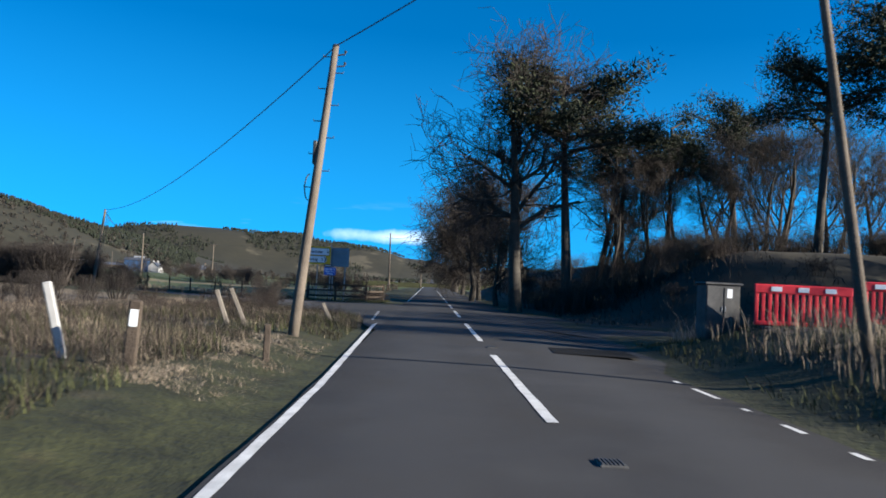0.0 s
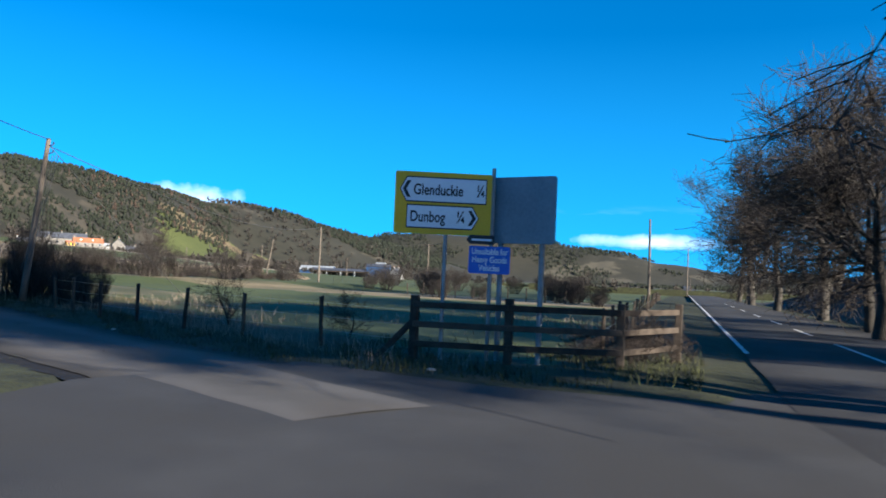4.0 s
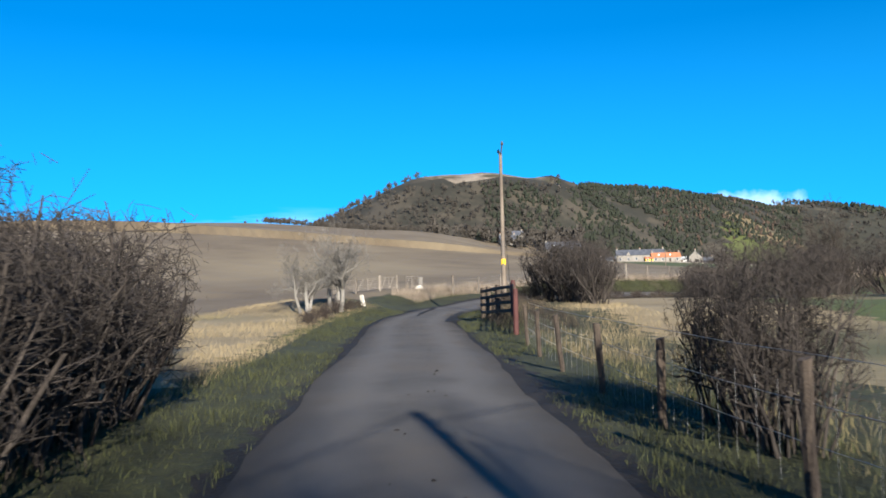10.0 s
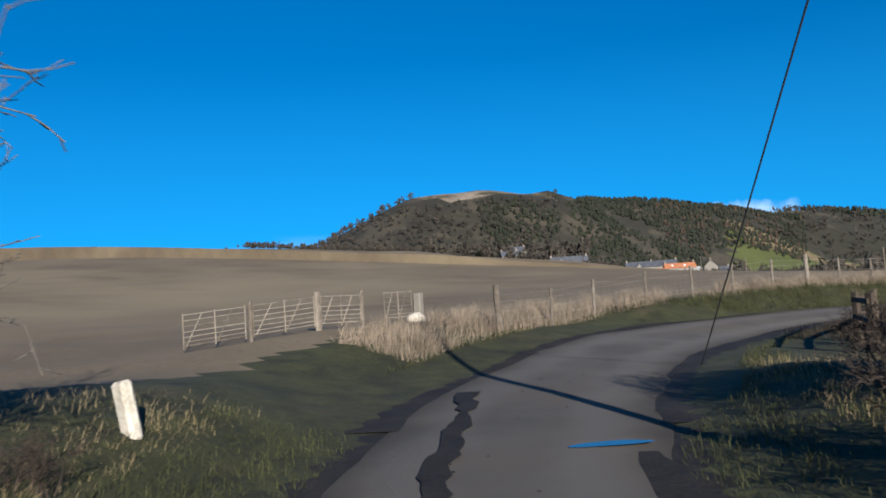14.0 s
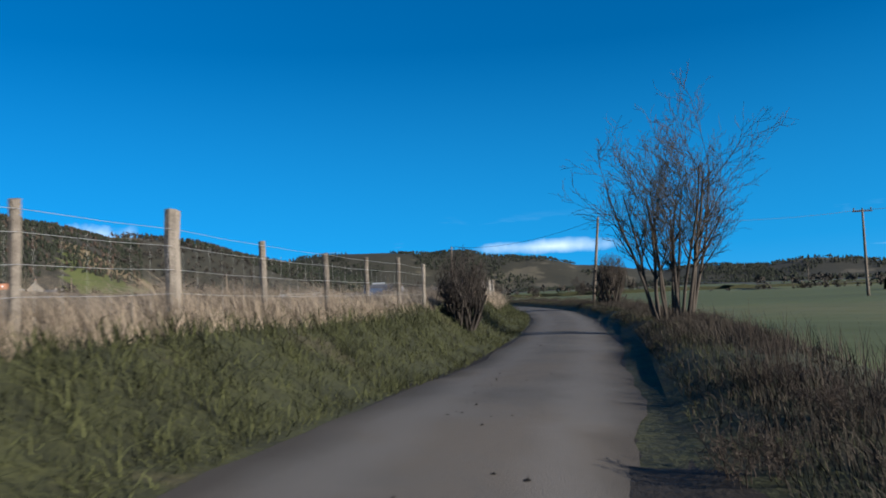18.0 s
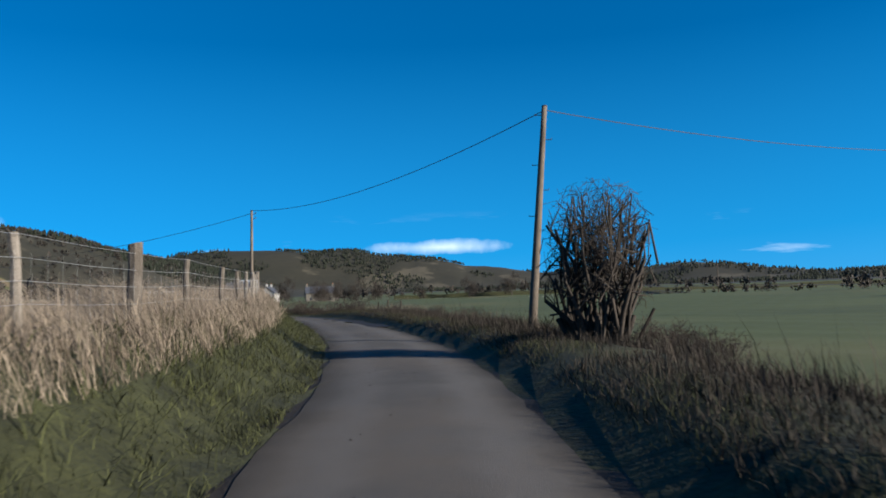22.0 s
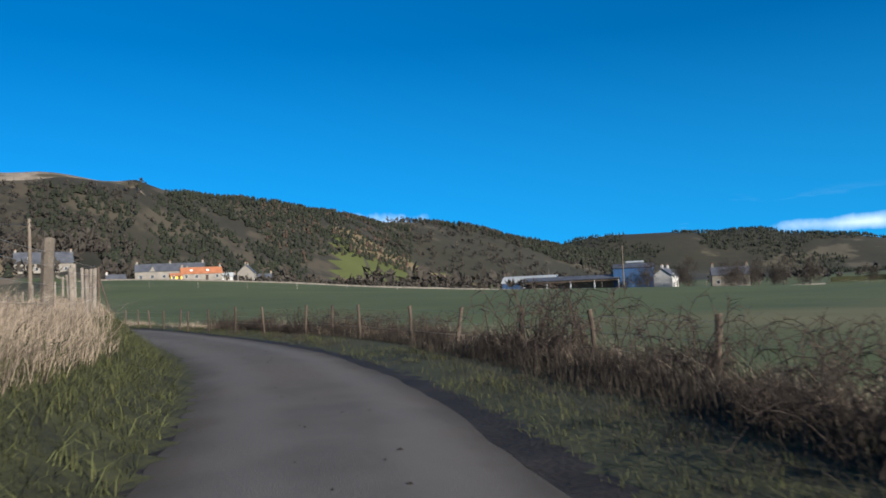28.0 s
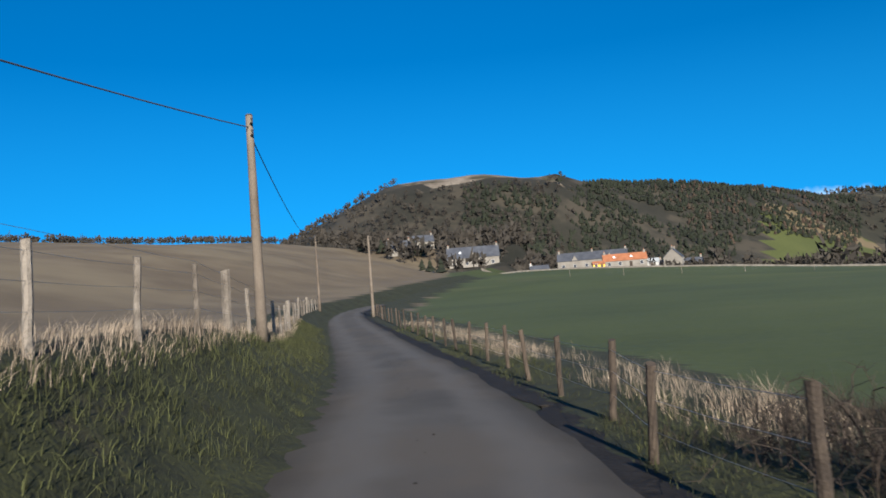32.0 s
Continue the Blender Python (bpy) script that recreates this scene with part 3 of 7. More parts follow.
    hill = np.maximum(hill, spine(x, y, [(-406, 2852, 118), (-315, 2861, 94), (-167, 2889, 82), (-52, 2940, 62), (46, 2988, 54), (231, 2924, 65), (426, 2895, 53), (562, 2867, 71), (658, 2843, 57), (780, 2800, 42), (922, 2620, 22), (1067, 2335, 26), (1500, 1900, 26), (2400, 1500, 24)], 480))
    hill = np.maximum(hill, spine(x, y, [(-1900, 200, 40), (-1500, 900, 60)], 700))
    z = z + hill * (1 + 0.012 * rumple(x, y, 60, 2)) + np.where(hill > 20, 1.2 * rumple(x, y, 28, 4), 0)
    return z


def land_at(x, y):
    return float(land(np.array([x]), np.array([y]))[0])


def grown(inner_a, inner_b, step, outer_a, outer_b, rate):
    """Grid lines, close between inner_a and inner_b and wider beyond."""
    mid = list(np.arange(inner_a, inner_b + 0.01, step))
    up, down, gap = [], [], step
    v = inner_b
    while v < outer_b:
        gap *= rate
        v += gap
        up.append(v)
    v, gap = inner_a, step
    while v > outer_a:
        gap *= rate
        v -= gap
        down.append(v)
    return np.array(down[::-1] + mid + up)


gx = grown(-128, 12, 0.5, -3600, 3600, 1.04)
gy = grown(-4, 205, 0.5, -3200, 4200, 1.04)
GX, GY = np.meshgrid(gx, gy)
GZ = land(GX, GY)
nx, ny = len(gx), len(gy)
quads = (np.arange(ny - 1)[:, None] * nx + np.arange(nx - 1)[None]).ravel()
quads = np.stack([quads, quads + 1, quads + nx + 1, quads + nx], 1)
cx, cy = (GX[:-1, :-1] + GX[1:, 1:]) / 2, (GY[:-1, :-1] + GY[1:, 1:]) / 2
cd, cs = beside(cx, cy)
cm = np.abs(cx - MAIN_X(cy)) - MAIN_HALF
wob = rumple(cx, cy, 2.2, 3) * 0.4
KIND = ["verge", "plough", "pasture", "rough", "woodfloor", "upland", "moor", "rocky"]
kind_of = np.full(cx.shape, 2)
kind_of[(cd < 0) & (cs < 400)] = 1
kind_of[(np.abs(cd) - LANE_HALF < 4.2 + wob) | (cm < 3.5 + wob)] = 0
strip = np.abs(cy - (86 + 0.08 * cx) - 3 * rumple(cx, cy, 25, 2)) < 5
kind_of[strip & (cd > 6) & (cm > 5) & (cx < 0)] = 3
kind_of[(cd > 4) & (cs > 44) & (cs < 84) & (cd < 12) & (kind_of == 2)] = 3
kind_of[(cd < -3.4) & (cd > -12 + 3 * wob) & (cs > 47) & (cs < 76)] = 3
radius = np.hypot(cx + 60, cy - 100)
bear = np.degrees(np.arctan2(-(cx + 60), cy - 100))
c_up, c_across = (cx + 109) * -0.877 + (cy - 189) * 0.48, (cx + 109) * 0.48 + (cy - 189) * 0.877
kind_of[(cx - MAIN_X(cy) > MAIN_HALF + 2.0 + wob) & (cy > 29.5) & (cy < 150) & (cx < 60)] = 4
kind_of[(c_up > 40) & (c_across < -5) & (kind_of == 2)] = 1
kind_of[(cx < -330) & (cd < 0) & (c_across > -5)] = 4
kind_of[(cx < -318) & (cy > 300) & (kind_of == 2)] = 4
kind_of[(radius > 430) & (bear > 32) & (bear < 95)] = 4
kind_of[(radius > 520) & (bear > 22) & (bear < 39) & (radius < 1150)] = 5
kind_of[(radius > 1150) & (bear < 36)] = 6
kind_of[(radius > 1400) & (bear > 95)] = 6
kind_of[cx > 300] = 6
kind_of[(np.hypot(cx + 845, (cy - 625) / 1.5) < 62 + 14 * rumple(cx, cy, 20, 6))] = 7
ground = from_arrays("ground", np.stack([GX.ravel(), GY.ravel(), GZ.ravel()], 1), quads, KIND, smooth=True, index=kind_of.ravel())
tagged(ground, "fields, grass verges and wooded hills round a country lane", "ground", kind="structure")


# ---- roads ----
def ribbon(name, line, half_left, half_right, z, mat, uneven=0.0, seed=1, step=0.5, parent=None, camber=1.0):
    """A road surface along a line, its edges a little ragged, with a slight camber."""
    rnd = np.random.RandomState(seed)
    line = np.asarray(line, float)
    length = np.r_[0, np.cumsum(np.hypot(*np.diff(line, axis=0).T))]
    s = np.arange(0, length[-1], step)
    px, py = np.interp(s, length, line[:, 0]), np.interp(s, length, line[:, 1])
    tx, ty = np.gradient(px), np.gradient(py)
    n = np.hypot(tx, ty)
    tx, ty = tx / n, ty / n
    rag = lambda: np.maximum((np.convolve(rnd.randn(len(s) + 8), np.ones(5) / 5, "same")[4:-4] + 0.8 * np.convolve(rnd.randn(len(s) + 40), np.ones(25) / 9, "same")[20:-20]) * uneven, -0.8 * np.min(half_right))
    half_left = np.interp(s, *half_left) if isinstance(half_left, tuple) else half_left
    half_right = np.interp(s, *half_right) if isinstance(half_right, tuple) else half_right
    lo, hi = -half_left - rag(), half_right + rag()
    cols = [lo, lo * 0.85, lo * 0.5, 0.0 * lo, hi * 0.5, hi * 0.85, hi]
    lift = [-0.02, -0.004, 0.014, 0.03, 0.014, -0.004, -0.02]
    verts = []
    for c, up in zip(cols, lift):
        x, y = px + c * ty, py - c * tx
        slope = 0.0215 * np.clip((x + 109) * -0.877 + (y - 189) * 0.48 - 25, 0, 800)
        verts.append(np.stack([x, y, z + up * camber + slope + cant(*beside(x, y))], 1))
    v = np.stack(verts, 1).reshape(-1, 3)
    k = len(cols)
    q = (np.arange(len(s) - 1)[:, None] * k + np.arange(k - 1)[None]).ravel()
    ob = from_arrays(name, v, np.stack([q, q + 1, q + k + 1, q + k], 1), mat, parent, smooth=True)
    across = ob.data.attributes.new("across", "FLOAT", "POINT")
    across.data.foreach_set("value", np.tile(np.array([-1.0, -0.85, -0.5, 0.0, 0.5, 0.85, 1.0], np.float32), len(s)))
    return ob


main_line = [(MAIN_X(y), y) for y in range(-60, 700, 10)]
tagged(ribbon("main_road", main_line, MAIN_HALF, MAIN_HALF, 0.0, "asphalt", 0.03, 3), "dark grey asphalt two-lane country road", "road", kind="structure")
for off, seed in ((-LANE_HALF, 21), (LANE_HALF, 22)):
    edge = []
    for k in range(len(LANE)):
        if LANE_LEN[k] > 14:
            half = float(np.interp(LANE_LEN[k], *(LEFT_HALF if off < 0 else RIGHT_HALF))) + 0.12
            q, _ = at_lane(LANE_LEN[k], -half if off < 0 else half)
            edge.append((q.x, q.y))
    tagged(ribbon("mud_edge", edge, 0.3, 0.42, -0.042, "mud", 0.16, seed, 0.22, None, 0.0), "trampled dark mud along the edge of a lane", "mud", kind="stuff")
FROM = LANE_LEN[3]
tagged(ribbon("lane", LANE[3:], ([k - FROM for k in LEFT_HALF[0]], LEFT_HALF[1]), ([k - FROM for k in RIGHT_HALF[0]], RIGHT_HALF[1]), -0.012, "lane", 0.09, 5), "worn narrow single-track asphalt lane", "road", kind="structure")
wet_line = []
for k in np.arange(0.0, 19.0, 0.5):
    q, _ = at_lane(float(beside([-76.9], [153.5])[1][0]) + float(k), 1.2 - 0.036 * float(k) + 0.08 * math.sin(k * 0.9))
    wet_line.append((q.x, q.y))
tagged(ribbon("wet_patch", wet_line, 0.55, 0.34, 0.004, "wet", 0.18, 31, 0.3, None, 0.0), "dark wet silt along the inner edge of a lane", "mud patch")
mud_line = []
for k in np.arange(0.0, 9.0, 0.4):
    q, _ = at_lane(float(beside([-53.5], [68.0])[1][0]) + float(k), 1.2 + 0.12 * math.sin(k * 1.3))
    mud_line.append((q.x, q.y))
tagged(ribbon("mud_patch", mud_line, 0.34, 0.34, -0.014, "mud", 0.15, 33, 0.3, None, 0.0), "dark trampled mud where a track joins the lane", "mud patch")
for side, half, seed, wide, end in ((1.0, RIGHT_HALF, 51, 0.5, 21.0), (-1.0, LEFT_HALF, 52, 0.85, 17.0)):
    mud_line = []
    for k in np.arange(-5.0, end, 0.5):
        q, _ = at_lane(S_TURN + float(k), side * (float(np.interp(S_TURN + k, *half)) + wide - 0.14))
        mud_line.append((q.x, q.y))
    tagged(ribbon("mud_verge", mud_line, wide, wide, -0.024, "mud", 0.12, seed, 0.3, None, 0.0), "bare dark mud beside a bend in the lane", "mud patch")
tagged(ribbon("mud_smear", [(-65.56, 73.75), (-61.91, 71.09), (-59.89, 69.65), (-58.31, 68.57)], 0.13, 0.12, 0.024, "mud", 0.11, 61, 0.2, None, 0.0), "dark mud dropped along the middle of a lane", "mud patch")
# the mouth of the lane, flared to both sides
bm = bmesh.new()
mouth = [(-1.9, 20.6), (-2.75, 23.4), (-3.0, 25.2), (-3.5, 27.4), (-4.8, 30.1), (-6.7, 32.6), (-9.0, 35.0), (-10.6, 38.4), (-11.0, 40.6), (-10.4, 42.4), (-9.9, 44.0), (-6.8, 43.2), (-4.6, 43.4), (-3.0, 45.6), (-2.35, 49.0), (-2.3, 51.0), (-1.7, 51.0)]
mouth_verts = [bm.verts.new((x, y, -0.04 if x > MAIN_X(y) - MAIN_HALF - 0.25 else -0.006)) for x, y in mouth]
hub_vert = bm.verts.new((-2.6, 38.2, 0.006))
for a, b in zip(mouth_verts, mouth_verts[1:] + mouth_verts[:1]):
    bm.faces.new((hub_vert, b, a))
tagged(link("lane_mouth", bm, "asphalt"), "asphalt mouth of a side lane at a junction", "road", kind="structure")
# side road opposite
tagged(ribbon("side_road", [(3.0, 24.0), (6.0, 25.5), (12.0, 27.5), (20.0, 28.5), (40.0, 29.0)], 3.2, 3.2, -0.014, "asphalt", 0.1, 9), "asphalt side road under bare trees", "road", kind="structure")
bm = bmesh.new()
apron = [bm.verts.new(p) for p in ((3.3, 12.5, -0.028), (4.5, 16.8, -0.012), (6.2, 20.0, -0.012), (9.5, 22.0, -0.012), (9.5, 31.5, -0.012), (5.0, 34.5, -0.012), (2.2, 41.0, -0.028))]
bm.faces.new(apron)
tagged(link("side_road_apron", bm, "asphalt"), "asphalt apron where a side road joins", "road", kind="structure")


def strip_mark(name, pts, width, mat="paint", z=0.036, label="", category="road marking", group=""):
    """A painted line along points, laid on the road."""
    pts = np.asarray(pts, float)
    length = np.r_[0, np.cumsum(np.hypot(*np.diff(pts, axis=0).T))]
    s = np.linspace(0, length[-1], max(3, int(length[-1] / 0.4)))
    px, py = np.interp(s, length, pts[:, 0]), np.interp(s, length, pts[:, 1])
    tx, ty = np.gradient(px), np.gradient(py)
    n = np.hypot(tx, ty)
    rnd = np.random.RandomState(int(abs(px[0] * 97 + py[0] * 31)))
    w0, w1 = width / 2 + rnd.rand(len(s)) * 0.012, width / 2 + rnd.rand(len(s)) * 0.012
    cam_z = lambda x, y: z - 0.05 * np.clip(np.abs(x - MAIN_X(y)) / MAIN_HALF, 0, 1) ** 1.5
    lx, ly, rx, ry = px - w0 * ty / n, py + w0 * tx / n, px + w1 * ty / n, py - w1 * tx / n
    v = np.stack([np.stack([lx, ly, cam_z(lx, ly)], 1), np.stack([rx, ry, cam_z(rx, ry)], 1)], 1).reshape(-1, 3)
    q = np.arange(len(s) - 1) * 2
    ob = from_arrays(name, v, np.stack([q, q + 1, q + 3, q + 2], 1), mat)
    return tagged(ob, label or "worn white painted road line", category, group)


mx = lambda y, off: (MAIN_X(y) + off, y)
for a, b in ((1.5, 3.8), (7.8, 14.9), (18.4, 26.0), (30.6, 37.6), (41, 47), (51, 57), (61, 65), (69, 73), (78, 82), (88, 92), (99, 103), (110, 114)):
    strip_mark("centre_dash", [mx(a, -0.07), mx(b, -0.07)], 0.11, group="centre line dashes")
strip_mark("edge_line", [mx(-12, -2.62), mx(10, -2.66), mx(24.9, -2.95)], 0.09)
strip_mark("edge_line", [mx(52, -2.66), mx(90, -2.62), mx(200, -2.62)], 0.1)
for a, b in ((4.0, 5.2), (5.6, 6.1), (7.0, 7.3), (8.2, 8.7), (9.6, 9.8), (10.6, 11.6), (12.2, 12.5)):
    strip_mark("edge_dash", [mx(a, 2.56), mx(b, 2.56)], 0.07, group="worn edge line")
for k in range(9):
    y = 26.3 + k * 1.55
    strip_mark("give_way_dash", [mx(y, -3.15 - 0.05 * k), mx(y + 0.75, -3.2 - 0.05 * k)], 0.08, group="give way dashes", z=0.05)


def slab(name, pts, z, mat, label, category="road patch", kind=""):
    bm = bmesh.new()
    top = [bm.verts.new((x, y, z)) for x, y in pts]
    bm.faces.new(top)
    return tagged(link(name, bm, mat), label, category, kind=kind)


slab("asphalt_patch", [(2.05, 16.2), (3.75, 15.9), (3.75, 17.6), (2.1, 17.7)], 0.024, "tar", "fresh dark asphalt patch set in the road")


def drain_cover(x, y, turn=0.0):
    ob = empty("drain_cover", pose(x, y, 0.03, 0, 0, turn) @ Matrix.Diagonal((0.42, 0.5, 1, 1)), "dark cast-iron drain cover set in the road", "drain cover")
    bm = bmesh.new()
    box(bm, 0, 0, 0, 0.5, 0.5, 0.03, 0.008)
    part("frame", bm, "iron", ob)
    for k in range(6):
        bm = bmesh.new()
        box(bm, -0.19 + k * 0.076, 0, 0.018, 0.04, 0.42, 0.012, 0.004)
        part("bar", bm, "iron", ob)


drain_cover(1.3, 6.1, 3)
drain_cover(0.8, 16.7, 3)


def puddle(name, x, y, rx, ry, turn, seed, z=0.022):
    rnd = random.Random(seed)
    bm = bmesh.new()
    ph = [rnd.uniform(0, 6.28) for _ in range(3)]
    pts = []
    for k in range(36):
        a = 2 * math.pi * k / 36
        r = 1 + 0.12 * math.sin(2 * a + ph[0]) + 0.08 * math.sin(3 * a + ph[1]) + 0.04 * math.sin(5 * a + ph[2])
        pts.append(bm.verts.new((rx * r * math.cos(a), ry * r * math.sin(a), 0)))
    bm.faces.new(pts)
    ob = link(name, bm, "water")
    z += float(cant(*(float(v[0]) for v in beside([x], [y]))))
    ob.matrix_basis = pose(x, y, z, 0, 0, turn)
    return tagged(ob, "shallow puddle of rainwater at the edge of the lane", "puddle", "lane puddles")


# ---- poles and wires ----
def utility_pole(x, y, high, lean_x=0.0, lean_y=0.0, base=0.13, top="plain", steps=0, bracket=False, plate=False, label="weathered wooden utility pole beside the road", z=None):
    """A leaning wooden pole; lean is how far the top stands off, in metres."""
    z0 = land_at(x, y) - 0.05 if z is None else z
    ob = empty("utility_pole", pose(x, y, z0), label, "utility pole", "roadside poles")
    bm = bmesh.new()
    n = 9
    pts = [(lean_x * (k / (n - 1)), lean_y * (k / (n - 1)), high * k / (n - 1)) for k in range(n)]
    tube(bm, pts, [base * (1 - 0.4 * k / (n - 1)) for k in range(n)], 12)
    part("shaft", bm, "pole", ob, smooth=True)
    bm = bmesh.new()
    tube(bm, [(lean_x, lean_y, high), (lean_x, lean_y, high + 0.03)], [base * 0.68, base * 0.5], 12)
    part("pole_cap", bm, "iron", ob)
    for k in range(steps):
        f = 0.5 + 0.46 * k / max(1, steps - 1)
        bm = bmesh.new()
        side = 1 if k % 2 else -1
        tube(bm, [(lean_x * f, lean_y * f, high * f), (lean_x * f + side * 0.24, lean_y * f, high * f), (lean_x * f + side * 0.24, lean_y * f, high * f + 0.04)], [0.011] * 3, 6)
        part("step_iron", bm, "iron", ob)
    if bracket:
        bm = bmesh.new()
        box(bm, lean_x * 0.62 - 0.11, lean_y * 0.62, high * 0.62, 0.08, 0.1, 0.5, 0.015)
        part("cable_box", bm, "iron", ob)
        bm = bmesh.new()
        loop = [(lean_x * 0.5 - 0.12 - 0.1 * math.sin(a), lean_y * 0.5, high * 0.5 + 0.28 * math.cos(a)) for a in [k * math.pi / 8 for k in range(9)]]
        tube(bm, loop, [0.014] * 9, 6)
        part("cable_loop", bm, "wire", ob)
    if top == "fork":
        for side in (-1, 1):
            bm = bmesh.new()
            tube(bm, [(lean_x, lean_y, high - 0.15), (lean_x + side * 0.26, lean_y - side * 0.1, high + (0.3 if side > 0 else 0.06))], [0.03, 0.03], 8)
            part("bracket_arm", bm, "iron", ob)
            bm = bmesh.new()
            px, py, pz = lean_x + side * 0.27, lean_y - side * 0.1, high + (0.3 if side > 0 else 0.06)
            tube(bm, [(px, py, pz), (px, py, pz + 0.05), (px, py, pz + 0.09), (px, py, pz + 0.16)], [0.03, 0.07, 0.05, 0.03], 10)
            part("insulator", bm, "iron", ob)
    elif top == "bar":
        bm = bmesh.new()
        box(bm, lean_x, lean_y, high - 0.12, 1.5, 0.1, 0.12, 0.015)
        part("crossarm", bm, "postdark", ob)
        for k in (-0.65, 0.0, 0.65):
            bm = bmesh.new()
            tube(bm, [(lean_x + k, lean_y, high - 0.06), (lean_x + k, lean_y, high + 0.1), (lean_x + k, lean_y, high + 0.16)], [0.025, 0.06, 0.03], 8)
            part("insulator", bm, "iron", ob)
    elif top == "stub":
        for k in range(2):
            bm = bmesh.new()
            tube(bm, [(lean_x + 0.05, lean_y, high - 0.2 - 0.25 * k), (lean_x + 0.2, lean_y, high - 0.18 - 0.25 * k), (lean_x + 0.22, lean_y, high - 0.1 - 0.25 * k)], [0.018, 0.018, 0.035], 8)
            part("insulator", bm, "iron", ob)
    if plate:
        f = plate / high
        r = base * (1 - 0.4 * f)
        bm = bmesh.new()
        tube(bm, [(lean_x * f, lean_y * f, plate - 0.14), (lean_x * f, lean_y * f, plate + 0.14)], [r + 0.006] * 2, 12)
        pl = part("warning_plate", bm, "yellow", ob, "yellow electrical danger plate")
        bm = bmesh.new()
        a, b, c = [(bm.verts.new((lean_x * f + 0.07 * u, lean_y * f, plate + 0.11 * v))) for u, v in ((-0.8, -0.7), (0.8, -0.7), (0, 0.8))]
        bm.faces.new((a, b, c))
        tri = part("warning_triangle", bm, "signblack", pl)
        tri.matrix_basis = Matrix.Translation((r * 0.75, -r * 0.8, 0))
        for k in range(9):
            bm = bmesh.new()
            g = (plate + 0.3 + 0.07 * k) / high
            rr = base * (1 - 0.4 * g) + 0.006
            tube(bm, [(lean_x * g, lean_y * g, g * high - 0.012), (lean_x * g, lean_y * g, g * high + 0.012)], [rr, rr], 12)
            part("wire_band", bm, "iron", ob)
    return Vector((x + lean_x, y + lean_y, z0 + high))


def overhead_wire(a, b, sag=0.6, radius=0.013, label="black overhead cable strung between poles"):
    a, b = Vector(a), Vector(b)
    pts = []
    for k in range(25):
        f = k / 24
        p = a.lerp(b, f)
        p.z -= sag * 4 * f * (1 - f)
        pts.append(p)
    bm = bmesh.new()
    tube(bm, pts, [radius] * 25, 5)
    return tagged(link("overhead_wire", bm, "wire"), label, "overhead wire", "overhead wires")


p0 = utility_pole(-3.28, 16.03, 6.25, 0.42, 0.75, 0.115, "stub", steps=9, bracket=True, label="leaning weathered pole with step irons and cable box")
p0r = utility_pole(5.95, 11.4, 8.6, -1.3, 0.0, 0.085, "plain", label="slim dark wooden pole on the grass bank")
pback = utility_pole(-9.5, -24.0, 7.6, 0.2, 0.0, 0.13, "stub")
utility_pole(-10.7, 117.2, 8.6, -0.15, 0.0, 0.16, "plain", label="dark wooden pole beside the main road")
utility_pole(-9.0, 175.0, 8.5, 0.0, 0.0, 0.13, "plain", label="dark wooden pole beside the main road")
p1 = utility_pole(-24.6, 52.45, 5.2, 0.34, 0.31, 0.11, "stub", label="leaning wooden pole with hanging cables in a hedge")
p2 = utility_pole(-57.05, 72.0, 6.35, -0.5, 0.35, 0.105, "fork", plate=1.78, label="tall wooden pole with a yellow warning plate")
p3 = utility_pole(-72.2, 143.3, 5.9, 0.57, 0.75, 0.12, "plain", steps=5, label="leaning wooden pole at the edge of the field")
p3b = utility_pole(-50.7, 159.4, 7.1, 0, 0, 0.13, "bar", label="wooden pole with a crossarm in the field")
p4 = utility_pole(-86.2, 163.9, 4.85, 0.06, 0.1, 0.1, "stub", label="wooden pole with a cable bracket by the fence")
p5 = utility_pole(-125.3, 192.9, 4.75, 0, 0, 0.12, "stub", label="pale wooden pole beside the lane fence")
p6 = utility_pole(-177.1, 211.4, 6.9, 0, 0, 0.14, "stub", label="pale wooden pole beside the lane")
utility_pole(-165.3, 211.7, 6.3, 0, 0, 0.13, "stub", label="pale wooden pole beside the lane")
pa = utility_pole(-45.0, 110.0, 6.5, 0, 0, 0.12, "plain", label="wooden pole far out in the fields")
utility_pole(-130.0, 290.0, 7.0, 0, 0, 0.12, "plain", label="wooden pole far out in the fields")
utility_pole(-14.0, 348.0, 9.0, 0, 0, 0.16, "bar", label="wooden pole with a crossarm far across the fields")
overhead_wire(p0, (16.0, -6.0, 11.0), 0.5)
overhead_wire(p0, p1, 0.9)
overhead_wire(p0r, pback, 0.7)
overhead_wire(p1 + Vector((0, 0, -0.2)), pa, 1.2)
overhead_wire(p1 + Vector((0, 0, -0.15)), (-21.6, 56.4, 0.3), 0.05, 0.01, "steel stay wire of a leaning pole")
for k in range(3):
    overhead_wire(p1 + Vector((0.1 + 0.12 * k, 0.1, -0.5)), (-24.6 + 0.12 * k, 52.35, 1.0), 0.02, 0.012, "loose cable hanging down a pole")
overhead_wire(p2 + Vector((-0.1, 0, -0.9)), (-65.31, 78.48, -0.08), 0.0, 0.012, "steel stay wire of a tall pole")
overhead_wire(p3 + Vector((0, 0, -0.1)), p3b, 0.5)
overhead_wire(p3 + Vector((0, 0, -0.1)), p4, 0.7)
overhead_wire(p4 + Vector((0, 0, -0.15)), (-104.5, 172.2, 4.2), 0.4)
overhead_wire(p3b, (10.0, 165.0, 9.0), 0.6)
overhead_wire(p5 + Vector((0, 0, -0.25)), (-98.0, 172.0, 4.4), 0.7)
overhead_wire(p5 + Vector((0, 0, -0.4)), p6, 1.0)


